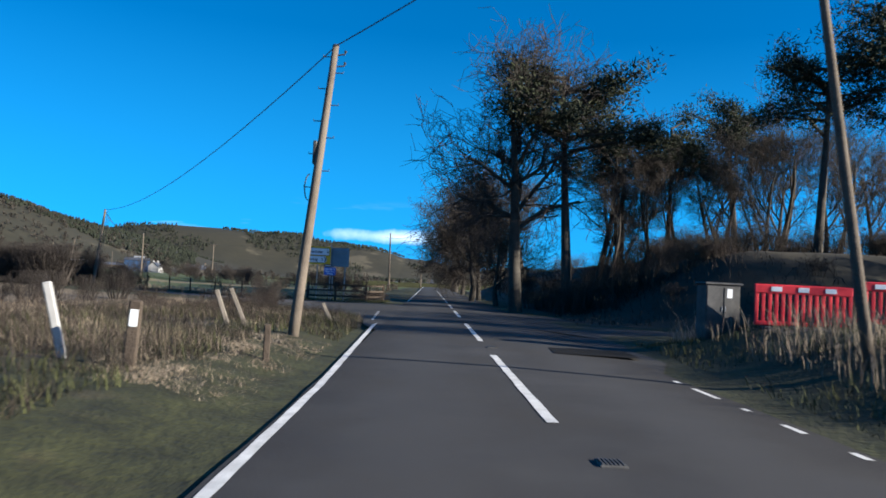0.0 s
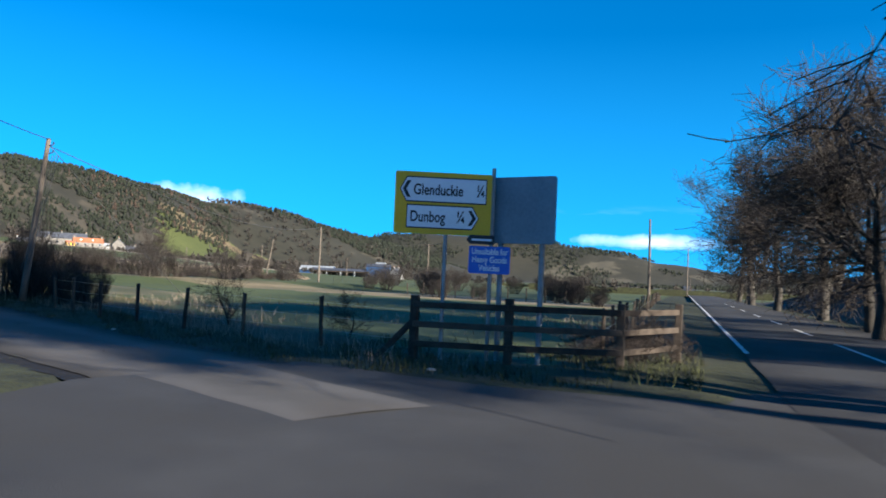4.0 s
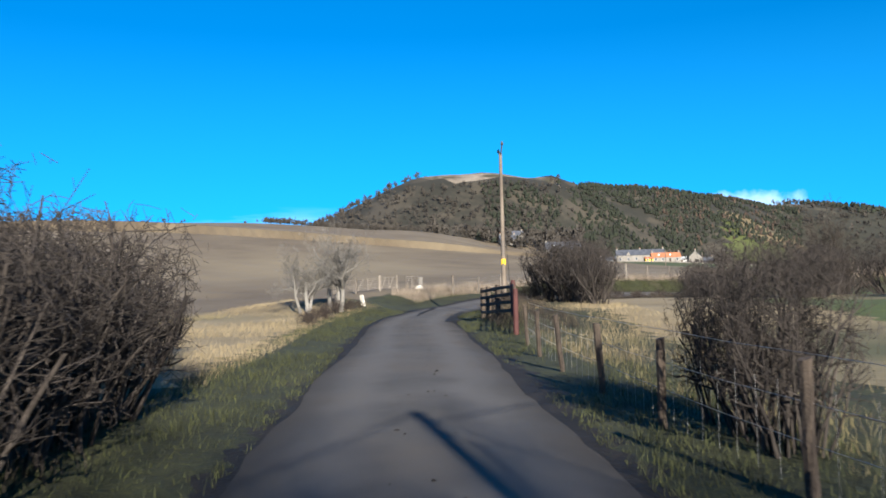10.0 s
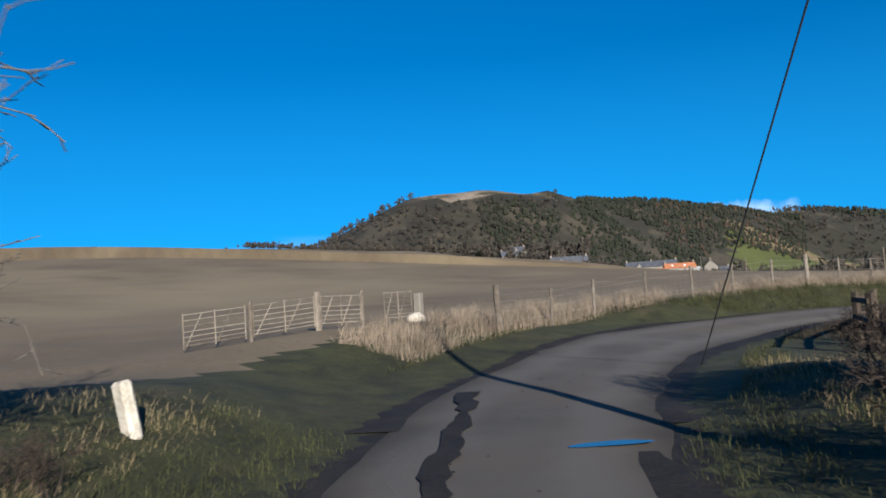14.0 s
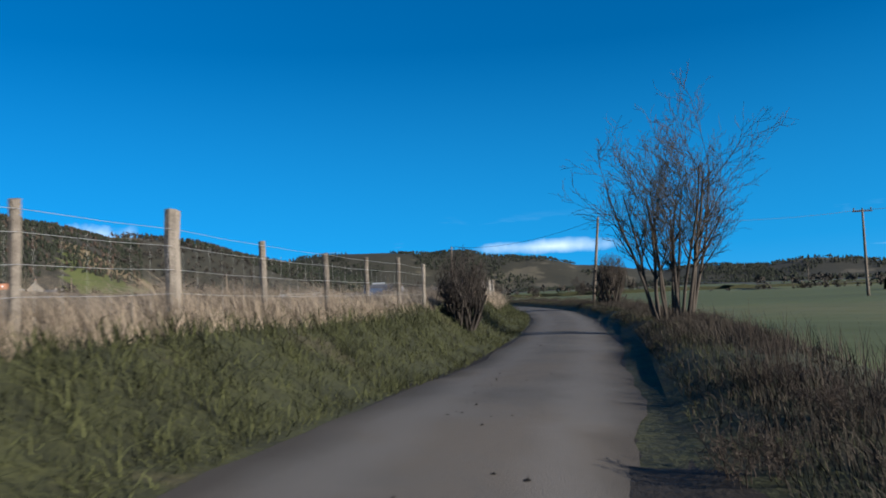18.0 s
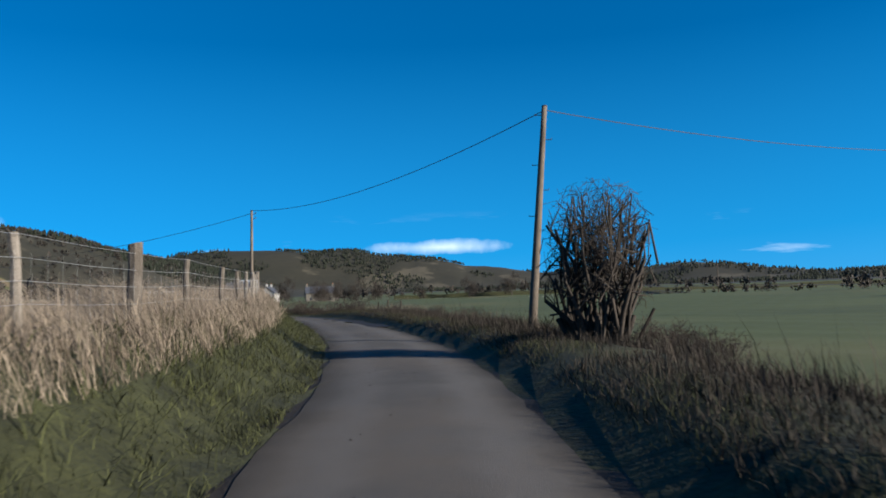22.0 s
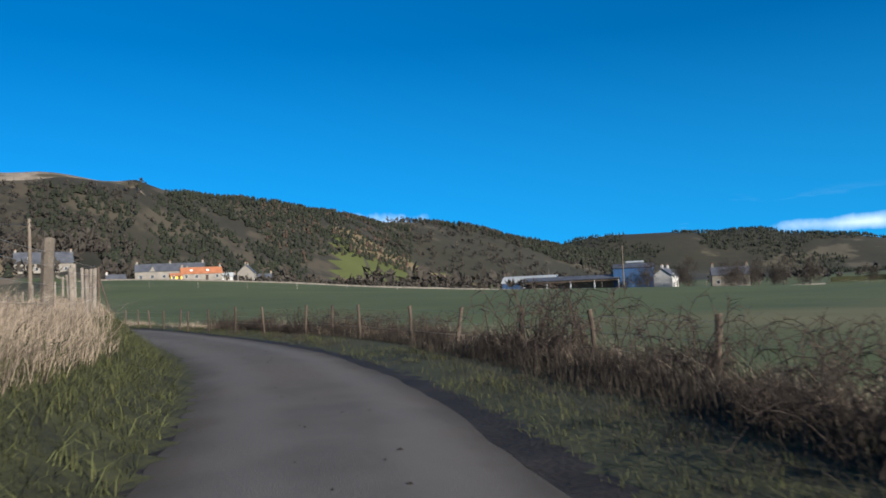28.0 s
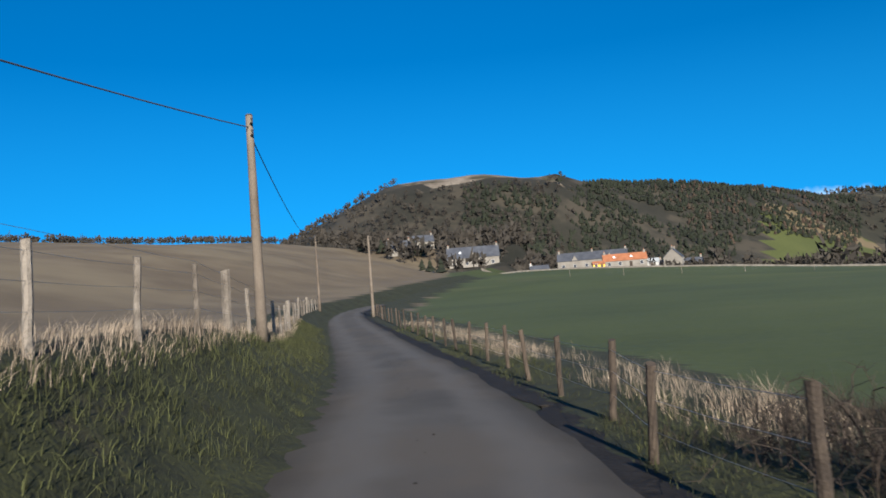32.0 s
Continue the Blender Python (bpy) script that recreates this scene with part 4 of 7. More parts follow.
# ---- trees and bushes ----
def prisms(segs, sides=4):
    """Many tapered twigs at once: rows of x0 y0 z0 x1 y1 z1 r0 r1."""
    a = np.asarray(segs, float)
    p, q, r0, r1 = a[:, :3], a[:, 3:6], a[:, 6:7], a[:, 7:8]
    way = q - p
    way /= np.linalg.norm(way, axis=1, keepdims=True) + 1e-9
    ref = np.where(np.abs(way[:, 2:3]) > 0.9, np.array([[1.0, 0, 0]]), np.array([[0, 0, 1.0]]))
    u = np.cross(way, ref)
    u /= np.linalg.norm(u, axis=1, keepdims=True) + 1e-9
    w = np.cross(way, u)
    rings = []
    for k in range(sides):
        c, s = math.cos(2 * math.pi * k / sides), math.sin(2 * math.pi * k / sides)
        rings.append((p + r0 * (c * u + s * w), q + r1 * (c * u + s * w)))
    v = np.stack([x for pair in rings for x in pair], 1).reshape(-1, 3)
    base = np.arange(len(a))[:, None] * (2 * sides)
    f = np.concatenate([base + np.array([[2 * k, 2 * ((k + 1) % sides), 2 * ((k + 1) % sides) + 1, 2 * k + 1]]) for k in range(sides)])
    return v, f


def sprout(rnd, segs, start, way, length, radius, level, levels, spread, up, kids, shrink=0.68, gnarl=0.16, floor=0.004):
    """Grows one limb of several pieces, with smaller limbs from its sides."""
    pieces = 4 if level < 2 else 3 if level < levels - 1 else 2
    p, d, r = Vector(start), Vector(way).normalized(), radius
    thin = 0.45 if level else 0.3
    for k in range(pieces):
        d = (d + Vector((rnd.gauss(0, gnarl), rnd.gauss(0, gnarl), rnd.gauss(0, gnarl) + up * (0.35 if level else 0.6)))).normalized()
        q = p + d * (length / pieces)
        r1 = max(floor * 0.7, radius * (1 - (1 - thin) * (k + 1) / pieces))
        segs.setdefault(level, []).append((*p, *q, r, r1))
        if level < levels and (k > 0 or level > 0):
            for _ in range(kids[min(level, len(kids) - 1)]):
                if rnd.random() < 0.85:
                    side = d.orthogonal().normalized()
                    side.rotate(Matrix.Rotation(rnd.uniform(0, 6.283), 3, d))
                    away = (d * rnd.uniform(0.5, 1.0) + side * spread * rnd.uniform(0.7, 1.3)).normalized()
                    sprout(rnd, segs, p.lerp(q, rnd.uniform(0.3, 1)), away, length * shrink * rnd.uniform(0.65, 1.1), max(floor, r1 * 0.6), level + 1, levels, spread, up, kids, shrink, gnarl, floor)
        p, r = q, r1


def bare_tree(name, label, category, seed, stems, levels, spread, up, kids, wood, twigs, cut=2, shrink=0.68, gnarl=0.16, group="", floor=0.004, clip=99.0, hull=None):
    """A leafless tree or bush: stems are (x, y, way, length, radius). Thick limbs and fine twigs are two parts."""
    rnd = random.Random(seed)
    segs = {}
    for x, y, way, length, radius in stems:
        sprout(rnd, segs, (x, y, -0.1), way, length, radius, 0, levels, spread, up, kids, shrink, gnarl, floor)
    ob = empty(name, Matrix(), label, category, group)
    thick = [s for lv, rows in segs.items() if lv < cut for s in rows]
    fine = [s for lv, rows in segs.items() if lv >= cut for s in rows if s[5] < clip and s[5] > 0.02 and (hull is None or hull(s[3], s[4], s[5]))]
    thick = [s for s in thick if s[5] < clip + 0.1 and (hull is None or hull(0.97 * s[3], 0.97 * s[4], s[5]))]
    t = from_arrays("trunk" if len(stems) < 2 else "stem", *prisms(thick, 6), wood, ob, smooth=True)
    t["kind"] = "stuff"
    if fine:
        from_arrays("crown", *prisms(fine, 3), twigs, ob)["kind"] = "stuff"
    return ob


def move(ob, x, y, turn=0.0, size=1.0, z=None, high=None):
    zz = land_at(x, y) if z is None else z
    ob.matrix_basis = pose(x, y, zz, 0, 0, turn) @ Matrix.Diagonal((size, size, high or size, 1))
    return ob


def again(ob, x, y, turn=0.0, size=1.0, high=None, z=None, label="", widen=1.0):
    zz = land_at(x, y) if z is None else z
    c = copy_thing(ob, pose(x, y, zz, 0, 0, turn))
    c.scale = (size * widen, size, high or size)
    if label:
        c["label"] = label
    return c


V = lambda *a: Vector(a)
# tall broadleaf trees of the copse
def wide_oak(seed, high=7.2, limbs=13):
    """A clear trunk that breaks into long rising limbs and a broad crown."""
    rnd = random.Random(seed)
    ob = empty("broadleaf_tree", Matrix(), "tall bare broadleaf tree with a spreading crown", "tree", "copse trees")
    trunk, rows = {}, {}
    sprout(rnd, trunk, (0, 0, -0.1), V(-0.03, 0.0, 1), high * 1.3, 0.34, 0, 0, 0, 0.3, [0], gnarl=0.05)
    for k in range(limbs):
        f = 0.42 + 0.62 * k / limbs
        a = 2.4 * k + rnd.uniform(-0.4, 0.4)
        flat = 1.5 - 1.15 * k / limbs
        z = high * 1.3 * f
        sprout(rnd, rows, (-0.03 * z, 0, z - 0.1), V(flat * math.cos(a), flat * math.sin(a), 0.75), 3.3 - 0.7 * k / limbs, 0.13 - 0.05 * k / limbs, 1, 5, 0.85, 0.14, [2, 2, 2, 2, 1], 0.74, 0.2, 0.014)
    thick = [r for lv in trunk.values() for r in lv] + [r for lv, rr in rows.items() if lv < 3 for r in rr]
    fine = [r for lv, rr in rows.items() if lv >= 3 for r in rr]
    from_arrays("trunk", *prisms(thick, 6), "bark", ob, smooth=True)["kind"] = "stuff"
    from_arrays("crown", *prisms(fine, 3), "twig", ob)["kind"] = "stuff"
    return ob


oak_a = move(wide_oak(11), 3.05, 42.6, 40, 1.15)
oak_b = bare_tree("broadleaf_tree", "slender bare broadleaf tree with upright limbs", "tree", 23, [(0, 0, V(-0.03, 0.04, 1), 8.5, 0.24), (0.5, 0.3, V(0.1, 0.05, 1), 7.5, 0.16)], 5, 0.6, 0.22, [2, 2, 3, 2, 1], "bark", "twig", cut=3, shrink=0.6, gnarl=0.12, group="copse trees", floor=0.012)
move(oak_b, 8.3, 49, 0, 1.0)
oak_c = bare_tree("broadleaf_tree", "bare broadleaf tree with a low wide crown", "tree", 37, [(0, 0, V(0.1, 0.0, 1), 5.0, 0.26)], 5, 1.0, 0.1, [2, 3, 3, 2, 1], "bark", "twig", cut=3, shrink=0.72, gnarl=0.18, group="copse trees", floor=0.013)
move(oak_c, 0.9, 62, 0, 1.05)
RND = random.Random(5)
# the last two stand out of view, added for the shade they cast
for x, y, which, size in ((2.4, 52, 2, 0.8), (1.6, 68, 2, 0.95), (1.3, 80, 0, 0.95), (0.2, 98, 2, 1.2), (-0.8, 118, 0, 1.2), (-1.6, 136, 1, 1.3), (13.6, 50, 1, 0.66), (11.4, 47.6, 1, 0.6), (8.6, 46.6, 1, 0.55), (17.2, 45.0, 1, 0.6), (20.8, 45.6, 1, 0.66), (10.2, 52.5, 1, 0.66), (16.2, 51.5, 1, 0.7), (23.0, 49.0, 1, 0.7), (15.5, 47, 1, 0.62), (19.0, 48, 1, 0.72), (21.5, 54, 1, 0.72), (7, 86, 1, 0.95), (5, 104, 1, 1.1), (32, 62, 1, 0.85), (28, 30.5, 1, 0.7), (24, 27.0, 0, 0.65)):
    again((oak_a, oak_b, oak_c)[which], x, y, RND.uniform(0, 360), size, size * RND.uniform(0.92, 1.1))


def pine(seed, high, label="tall Scots pine with a flat dark crown"):
    rnd = random.Random(seed)
    ob = empty("pine_tree", Matrix(), label, "pine tree", "copse pines")
    segs = {}
    bend = V(rnd.uniform(-0.06, 0.06), rnd.uniform(-0.06, 0.06), 1)
    sprout(rnd, segs, (0, 0, -0.1), bend, high * 0.9, high * 0.022, 0, 0, 0, 0.3, [0], gnarl=0.03)
    tips = []
    for k in range(26):
        f = rnd.uniform(0.52, 0.98)
        a = rnd.uniform(0, 6.283)
        reach = high * rnd.uniform(0.14, 0.27) * (1.15 - abs(f - 0.72))
        s = V(bend.x * high * 0.9 * f, bend.y * high * 0.9 * f, high * 0.9 * f)
        w = V(math.cos(a), math.sin(a), rnd.uniform(0.0, 0.5))
        e = s + w * reach
        segs.setdefault(1, []).append((*s, *e, high * 0.008, high * 0.003))
        tips += [s.lerp(e, g) for g in (0.45, 0.65, 0.85, 1.0, 1.1)]
    rows = [r for lv in segs.values() for r in lv]
    from_arrays("trunk", *prisms(rows, 7), "bark", ob, smooth=True)
    v, f = [], []
    nrnd = np.random.RandomState(seed)
    for t in tips:
        n = 75
        off = nrnd.randn(n, 3) * np.array([0.46, 0.46, 0.34]) * (high / 14)
        c = np.array(t)[None] + off
        d = nrnd.randn(n, 3)
        d[:, 2] = np.abs(d[:, 2]) * 0.8
        d /= np.linalg.norm(d, axis=1, keepdims=True)
        e = np.cross(d, nrnd.randn(n, 3))
        e /= np.linalg.norm(e, axis=1, keepdims=True)
        tri = np.stack([c - e * 0.045, c + e * 0.045, c + d * nrnd.uniform(0.2, 0.42, (n, 1))], 1)
        f.append(np.arange(n * 3).reshape(-1, 3) + sum(len(q) for q in v))
        v.append(tri.reshape(-1, 3))
    from_arrays("crown", np.concatenate(v), np.concatenate(f), "needle", ob, "dark green needle crown")["kind"] = "stuff"
    return ob


pine_a = move(pine(3, 14.0), 5.75, 42.3, 0, 1.03)
move(pine(9, 12.0), 12.9, 50.0, 0, 0.78)
# pines at x 20 and 24: added, mostly out of view, to shade the corner
for x, y, k, turn in ((20.6, 60.0, 0.95, 40), (9.8, 49.0, 0.7, 130), (20.0, 35.6, 0.85, 15), (24.0, 36.0, 0.9, 300), (16.6, 37.2, 0.75, 150)):
    again(pine_a, x, y, turn, k)
# unseen oaks, added for dappled shade over the main road and junction
for x, y, k in ((31.0, 22.0, 1.0), (24.5, 19.5, 0.85), (38.0, 24.0, 1.0), (29.0, 13.0, 0.9)):
    again(oak_a, x, y, RND.uniform(0, 360), k, k * RND.uniform(0.95, 1.1))


# hawthorn hedges: clipped bushes of many upright stems
def thorn_bush(seed, high=2.2, wide=1.1, n=15, label="bare clipped hawthorn hedge bush", levels=3, mat="thorn", name="hawthorn_bush", kids=(2, 2, 2), category="bush", group="hedge bushes", clip=99.0, thick=1.0, hull=None):
    rnd = random.Random(seed)
    stems = []
    for k in range(n):
        a = rnd.uniform(0, 6.283)
        r = wide * 0.35 * math.sqrt(rnd.random())
        lean = rnd.uniform(0.05, 0.55)
        stems.append((r * math.cos(a), r * math.sin(a), V(lean * math.cos(a), lean * math.sin(a), 1), high * rnd.uniform(0.5, 0.8), thick * high * rnd.uniform(0.008, 0.014)))
    return bare_tree(name, label, category, seed, stems, levels, 0.9, 0.12, list(kids), mat, mat, cut=1, shrink=0.5, gnarl=0.2, group=group, clip=clip, hull=hull)


HEDGE_HULL = lambda x, y, z: x * x + y * y < (1.2 + 0.12 * math.sin(9 * x + 7 * z)) ** 2
thorn_a, thorn_b, thorn_c = thorn_bush(51, 2.7, 1.3, 26, clip=2.1, hull=HEDGE_HULL), thorn_bush(52, 2.5, 1.6, 28, clip=1.95, hull=HEDGE_HULL), thorn_bush(53, 2.9, 1.1, 24, clip=2.2, hull=HEDGE_HULL)
for o, at in ((thorn_a, 33.4), (thorn_b, 34.4), (thorn_c, 35.4)):
    p, _ = at_lane(at, -3.3)
    move(o, p.x, p.y, 0, 1.0)
thorn_d = thorn_bush(57, 3.3, 1.3, 36, "dark bare hedge bush of thick cut-back stems", clip=2.5, kids=(2, 2, 1), thick=1.25, mat="thorn", hull=HEDGE_HULL)
p, _ = at_lane(32.0, -3.35)
move(thorn_d, p.x, p.y)
for k in range(8):
    p, _ = at_lane(32.7 + 0.85 * k, -3.3 + 0.2 * math.sin(2.3 * k))
    again(thorn_d, p.x, p.y, 77.0 * k, 0.95 - 0.012 * k, 1.0 - 0.025 * k)
HEDGE = random.Random(77)
kinds = (thorn_a, thorn_b, thorn_c)


def hedge_run(s0, s1, d, step, size, wander=0.25, slim=1.0):
    s = s0
    while s < s1:
        p, _ = at_lane(s, d + HEDGE.uniform(-wander, wander))
        k = size * HEDGE.uniform(0.85, 1.15)
        again(HEDGE.choice(kinds), p.x, p.y, HEDGE.uniform(0, 360), k * slim, k * HEDGE.uniform(0.9, 1.15))
        s += step * HEDGE.uniform(0.7, 1.25)


hedge_run(33.0, 52.0, -3.3, 0.6, 0.85)
hedge_run(32.5, 38.5, -3.7, 0.8, 1.05)
hedge_run(36.0, 49.0, -3.9, 0.85, 0.88)
for s, d, k in ((54.0, -4.3, 0.75), (54.8, -4.6, 0.7), (57.5, -4.6, 0.45)):
    p, _ = at_lane(s, d)
    again(thorn_c, p.x, p.y, 40 * s, k)
hedge_run(33.4, 38.0, 3.5, 1.05, 0.58, 0.15, 0.75)
hedge_run(38.2, 40.4, 3.3, 0.5, 0.95, 0.15, 0.65)
hedge_run(40.8, 42.2, 3.3, 0.7, 0.75, 0.15, 0.65)
hedge_run(48.9, 50.6, 2.9, 0.6, 0.85, 0.1, 0.6)
for k in range(2):
    p, _ = at_lane(34.8 + 2.0 * k, 3.9)
    again(thorn_c, p.x, p.y, 61.0 * k, 0.6, 0.58)
# scrub in the fields
for n, (x0, x1, y0, y1, k) in enumerate(((-52, -40, 75, 90, 1.0), (-56, -40, 90, 100, 0.9), (-32, -12, 88, 96, 0.8), (-58, -50, 78, 86, 1.0), (-50, -20, 120, 135, 1.1), (-28, -10, 78, 88, 0.6), (-20, -8, 26, 33, 0.5))):
    for _ in range(7):
        again(HEDGE.choice(kinds), HEDGE.uniform(x0, x1), HEDGE.uniform(y0, y1), HEDGE.uniform(0, 360), k * HEDGE.uniform(0.7, 1.3), widen=1.2)
# bushes on the bank and by the lane
ball = thorn_bush(63, 2.7, 0.9, 56, "rounded clipped hawthorn bush on a grass bank", kids=(2, 2, 1), group="", hull=lambda x, y, z: (x / 0.72) ** 2 + (y / 0.72) ** 2 + ((z - 1.35) / (0.78 if z > 1.35 else 1.6)) ** 2 < 1, clip=2.12)
move(ball, -74.48, 109.25, 0, 1.0)
upright = thorn_bush(61, 3.9, 1.5, 60, "upright clipped bare bush beside a pole", mat="twig", kids=(2, 2, 1), group="", clip=2.7, hull=lambda x, y, z: (x / 0.9) ** 2 + (y / 0.9) ** 2 + (max(0.0, z - 1.7) / 1.05) ** 2 < 1)
under = thorn_bush(81, 2.4, 2.6, 22, "dark bare undergrowth bush below trees", kids=(2, 2, 1), mat="twig", name="undergrowth_bush", group="copse undergrowth")
move(under, 8.0, 38.5)
URND = random.Random(31)
for k in range(120):
    ux, uy = URND.uniform(3.0, 44.0), URND.uniform(34.0, 82.0)
    if k >= 48:
        ux, uy = URND.uniform(4.4, 34.0), URND.uniform(36.5, 50.0)
    if uy < 36.5 and ux < 30 or ux < MAIN_X(uy) + 5.2:
        ux, uy = ux + 4.0, uy + 3.0
    again(under, ux, uy, URND.uniform(0, 360), URND.uniform(0.5, 0.9), widen=1.5)
move(upright, -71.0, 138.8, 0, 1.2)
# many-stemmed ash by the lane
ash_stems = []
ARND = random.Random(8)
for k in range(13):
    a = 2 * math.pi * k / 13 + ARND.uniform(-0.2, 0.2)
    lean = ARND.uniform(0.03, 0.36)
    ash_stems.append((0.5 * math.cos(a), 0.35 * math.sin(a), V(lean * math.cos(a), lean * math.sin(a) * 0.8, 1), ARND.uniform(3.4, 4.8), ARND.uniform(0.042, 0.066)))
ash = bare_tree("ash_tree", "many-stemmed leafless ash tree at the lane side", "tree", 8, ash_stems, 4, 0.55, 0.26, [2, 2, 2, 1], "twig", "twig", cut=2, shrink=0.5, gnarl=0.08, floor=0.006)
move(ash, -69.0, 112.4, 20, 1.0, high=0.98)
# pale lichened thorn trees at the bend
pale = bare_tree("thorn_tree", "pale lichen-covered bare thorn tree at the bend", "tree", 14, [(0, 0, V(0.1, 0, 1), 1.6, 0.11), (0.25, 0.1, V(0.35, 0.1, 1), 1.5, 0.08), (-0.3, 0.1, V(-0.35, 0, 1), 1.6, 0.08)], 5, 0.75, 0.2, [2, 2, 2, 1], "pale_twig", "pale_twig", cut=2, shrink=0.62, gnarl=0.2, group="thorn trees")
move(pale, -61.0, 66.2, 0, 1.45)
again(pale, -60.6, 64.9, 130, 1.1, 1.1)
small_bare = bare_tree("field_tree", "small bare thorn tree inside the fence", "tree", 19, [(0, 0, V(0.1, 0.1, 1), 1.0, 0.05)], 4, 0.95, 0.05, [2, 2, 2], "twig", "twig", cut=1, shrink=0.8, gnarl=0.2)
for bx, by, bk in ((-57.6, 74.6, 1.05), (-56.4, 74.2, 1.15), (-55.2, 73.9, 1.2), (-54.0, 73.6, 1.1), (-55.8, 75.2, 1.2), (-52.8, 73.2, 0.9)):
    again(thorn_c, bx, by, HEDGE.uniform(0, 360), bk, label="spreading bare hawthorn behind a rail fence")
move(small_bare, -14.9, 49.4, 0, 0.75)
again(small_bare, -11.2, 48.2, 70, 0.6)
# field trees far off
for x, y, k in ((-88.0, 452.0, 0.9), (-70.5, 456.0, 1.05), (-108, 446, 0.6), (-160, 392, 0.9), (-150, 398, 1.0), (-138, 396, 0.85), (-170, 400, 0.8), (-128, 376, 0.75), (-122, 381, 0.85), (-132, 373, 0.7), (-117, 388, 0.8)):
    again(oak_c, x, y, HEDGE.uniform(0, 360), k, label="bare round-headed field tree in the distance")


# ---- fences and gates ----
def post_mesh(name, high, wide, mat, seed, square=False):
    rnd = random.Random(seed)
    bm = bmesh.new()
    if square:
        box(bm, 0, 0, high / 2 - 0.1, wide, wide, high + 0.2, 0.012)
    else:
        n = 5
        pts = [(rnd.uniform(-0.008, 0.008), rnd.uniform(-0.008, 0.008), -0.15 + (high + 0.15) * k / (n - 1)) for k in range(n)]
        tube(bm, pts, [wide / 2 * rnd.uniform(0.92, 1.06) for _ in range(n)], 8)
    for v in bm.verts:
        if v.co.z > high - 0.02:
            v.co.z += 0.25 * v.co.x
    mesh = bpy.data.meshes.new(name)
    bm.to_mesh(mesh)
    bm.free()
    mesh.materials.append(M[mat])
    return mesh


POSTS = {
    "round": [post_mesh("post", 1.12, 0.095, "post", k) for k in range(3)],
    "thick": [post_mesh("post", 1.2, 0.17, "post", 9)],
    "dark": [post_mesh("post", 0.86, 0.085, "postdark", 20 + k) for k in range(3)],
    "square": [post_mesh("post", 1.12, 0.1, "postdark", 30, True)],
    "pale": [post_mesh("post", 1.0, 0.09, "post", 40 + k) for k in range(3)],
}
FRND = random.Random(31)


def fence(places, style, strands, label, lean=2.0, netting=0.0, thick_every=0, high=None, name="wire_fence", z_off=0.0):
    """Posts at places, each on the ground, with strands of wire at the given heights."""
    ob = empty(name, pose(places[0][0], places[0][1], 0), label, "fence", "fences")
    inv = ob.matrix_basis.inverted()
    tops = []
    for k, (x, y) in enumerate(places):
        z = land_at(x, y) + z_off
        mesh = FRND.choice(POSTS["thick"] if thick_every and k % thick_every == 0 else POSTS[style])
        o = new("post", mesh)
        o.parent = ob
        o.matrix_basis = inv @ pose(x, y, z, FRND.gauss(0, lean), FRND.gauss(0, lean), FRND.uniform(0, 360)) @ Matrix.Diagonal((1, 1, (high or 1.0) * FRND.uniform(0.95, 1.06), 1))
        tops.append(Vector((x, y, z)))
    for h in strands:
        bm = bmesh.new()
        pts = []
        for a, b in zip(tops, tops[1:]):
            for f in (0.0, 0.5):
                p = a.lerp(b, f) + Vector((0.05, 0, h - (0.012 if f else 0)))
                pts.append(inv @ p)
        pts.append(inv @ (tops[-1] + Vector((0.05, 0, h))))
        tube(bm, pts, [0.0028] * len(pts), 4, cap=False)
        part("strand", bm, "fencewire", ob)
    if netting:
        rows = []
        for a, b in zip(tops, tops[1:]):
            n = max(1, int((b - a).length / 0.3))
            for k in range(n):
                p = inv @ (a.lerp(b, (k + 0.5) / n) + Vector((0.05, 0, 0)))
                rows.append((p.x, p.y, p.z + 0.05, p.x, p.y, p.z + netting, 0.0014, 0.0014))
        from_arrays("netting", *prisms(rows, 3), "fencewire", ob, "galvanised stock netting")["kind"] = "stuff"
    return ob


def along(s0, s1, step, d0, d1, jitter=0.05):
    out, s = [], s0
    while s <= s1:
        f = (s - s0) / (s1 - s0)
        p, _ = at_lane(s, d0 + f * (d1 - d0) + FRND.uniform(-jitter, jitter))
        out.append((p.x, p.y))
        s += step * FRND.uniform(0.985, 1.015)
    return out


def s_of(x, y):
    return float(beside(np.array([x]), np.array([y]))[1][0])


fence([(-8.77, 45.6), (-10.9, 46.4), (-13.08, 47.17), (-14.9, 47.7), (-16.54, 48.16), (-17.99, 48.6), (-19.8, 49.6), (-21.7, 50.9)], "dark", (0.8, 0.55, 0.3), "dark timber posts with wire strands along a field")
fence([(-27.3, 54.1), (-30.3, 56.05), (-31.9, 56.7), (-33.8, 57.4), (-36.0, 58.5), (-38.1, 59.7), (-40.18, 60.83), (-42.2, 62.0), (-44.26, 63.3)], "dark", (0.9, 0.6, 0.35), "weathered posts with wire strands along rough grass", netting=0.7)
s_end = s_of(-184, 214)
fence(along(90.4, 120.0, 2.38, -3.45, -3.4, 0.03), "round", (0.98, 0.8, 0.55, 0.3), "tall grey posts and wire netting on a grass bank", 1.2, 0.85, 7, high=0.95)
fence(along(123.4, s_of(-84, 166), 2.85, -3.35, -3.5), "round", (0.85, 0.65, 0.45, 0.25), "tall grey posts and wire netting on a grass bank", 1.5, 0.7, 7, high=0.78)
fence(along(180.1, s_end, 2.6, -3.5, -2.9), "pale", (0.98, 0.8, 0.55, 0.3), "weathered posts and wire beside a ploughed field", 1.5, 0.0, 6, high=0.92)
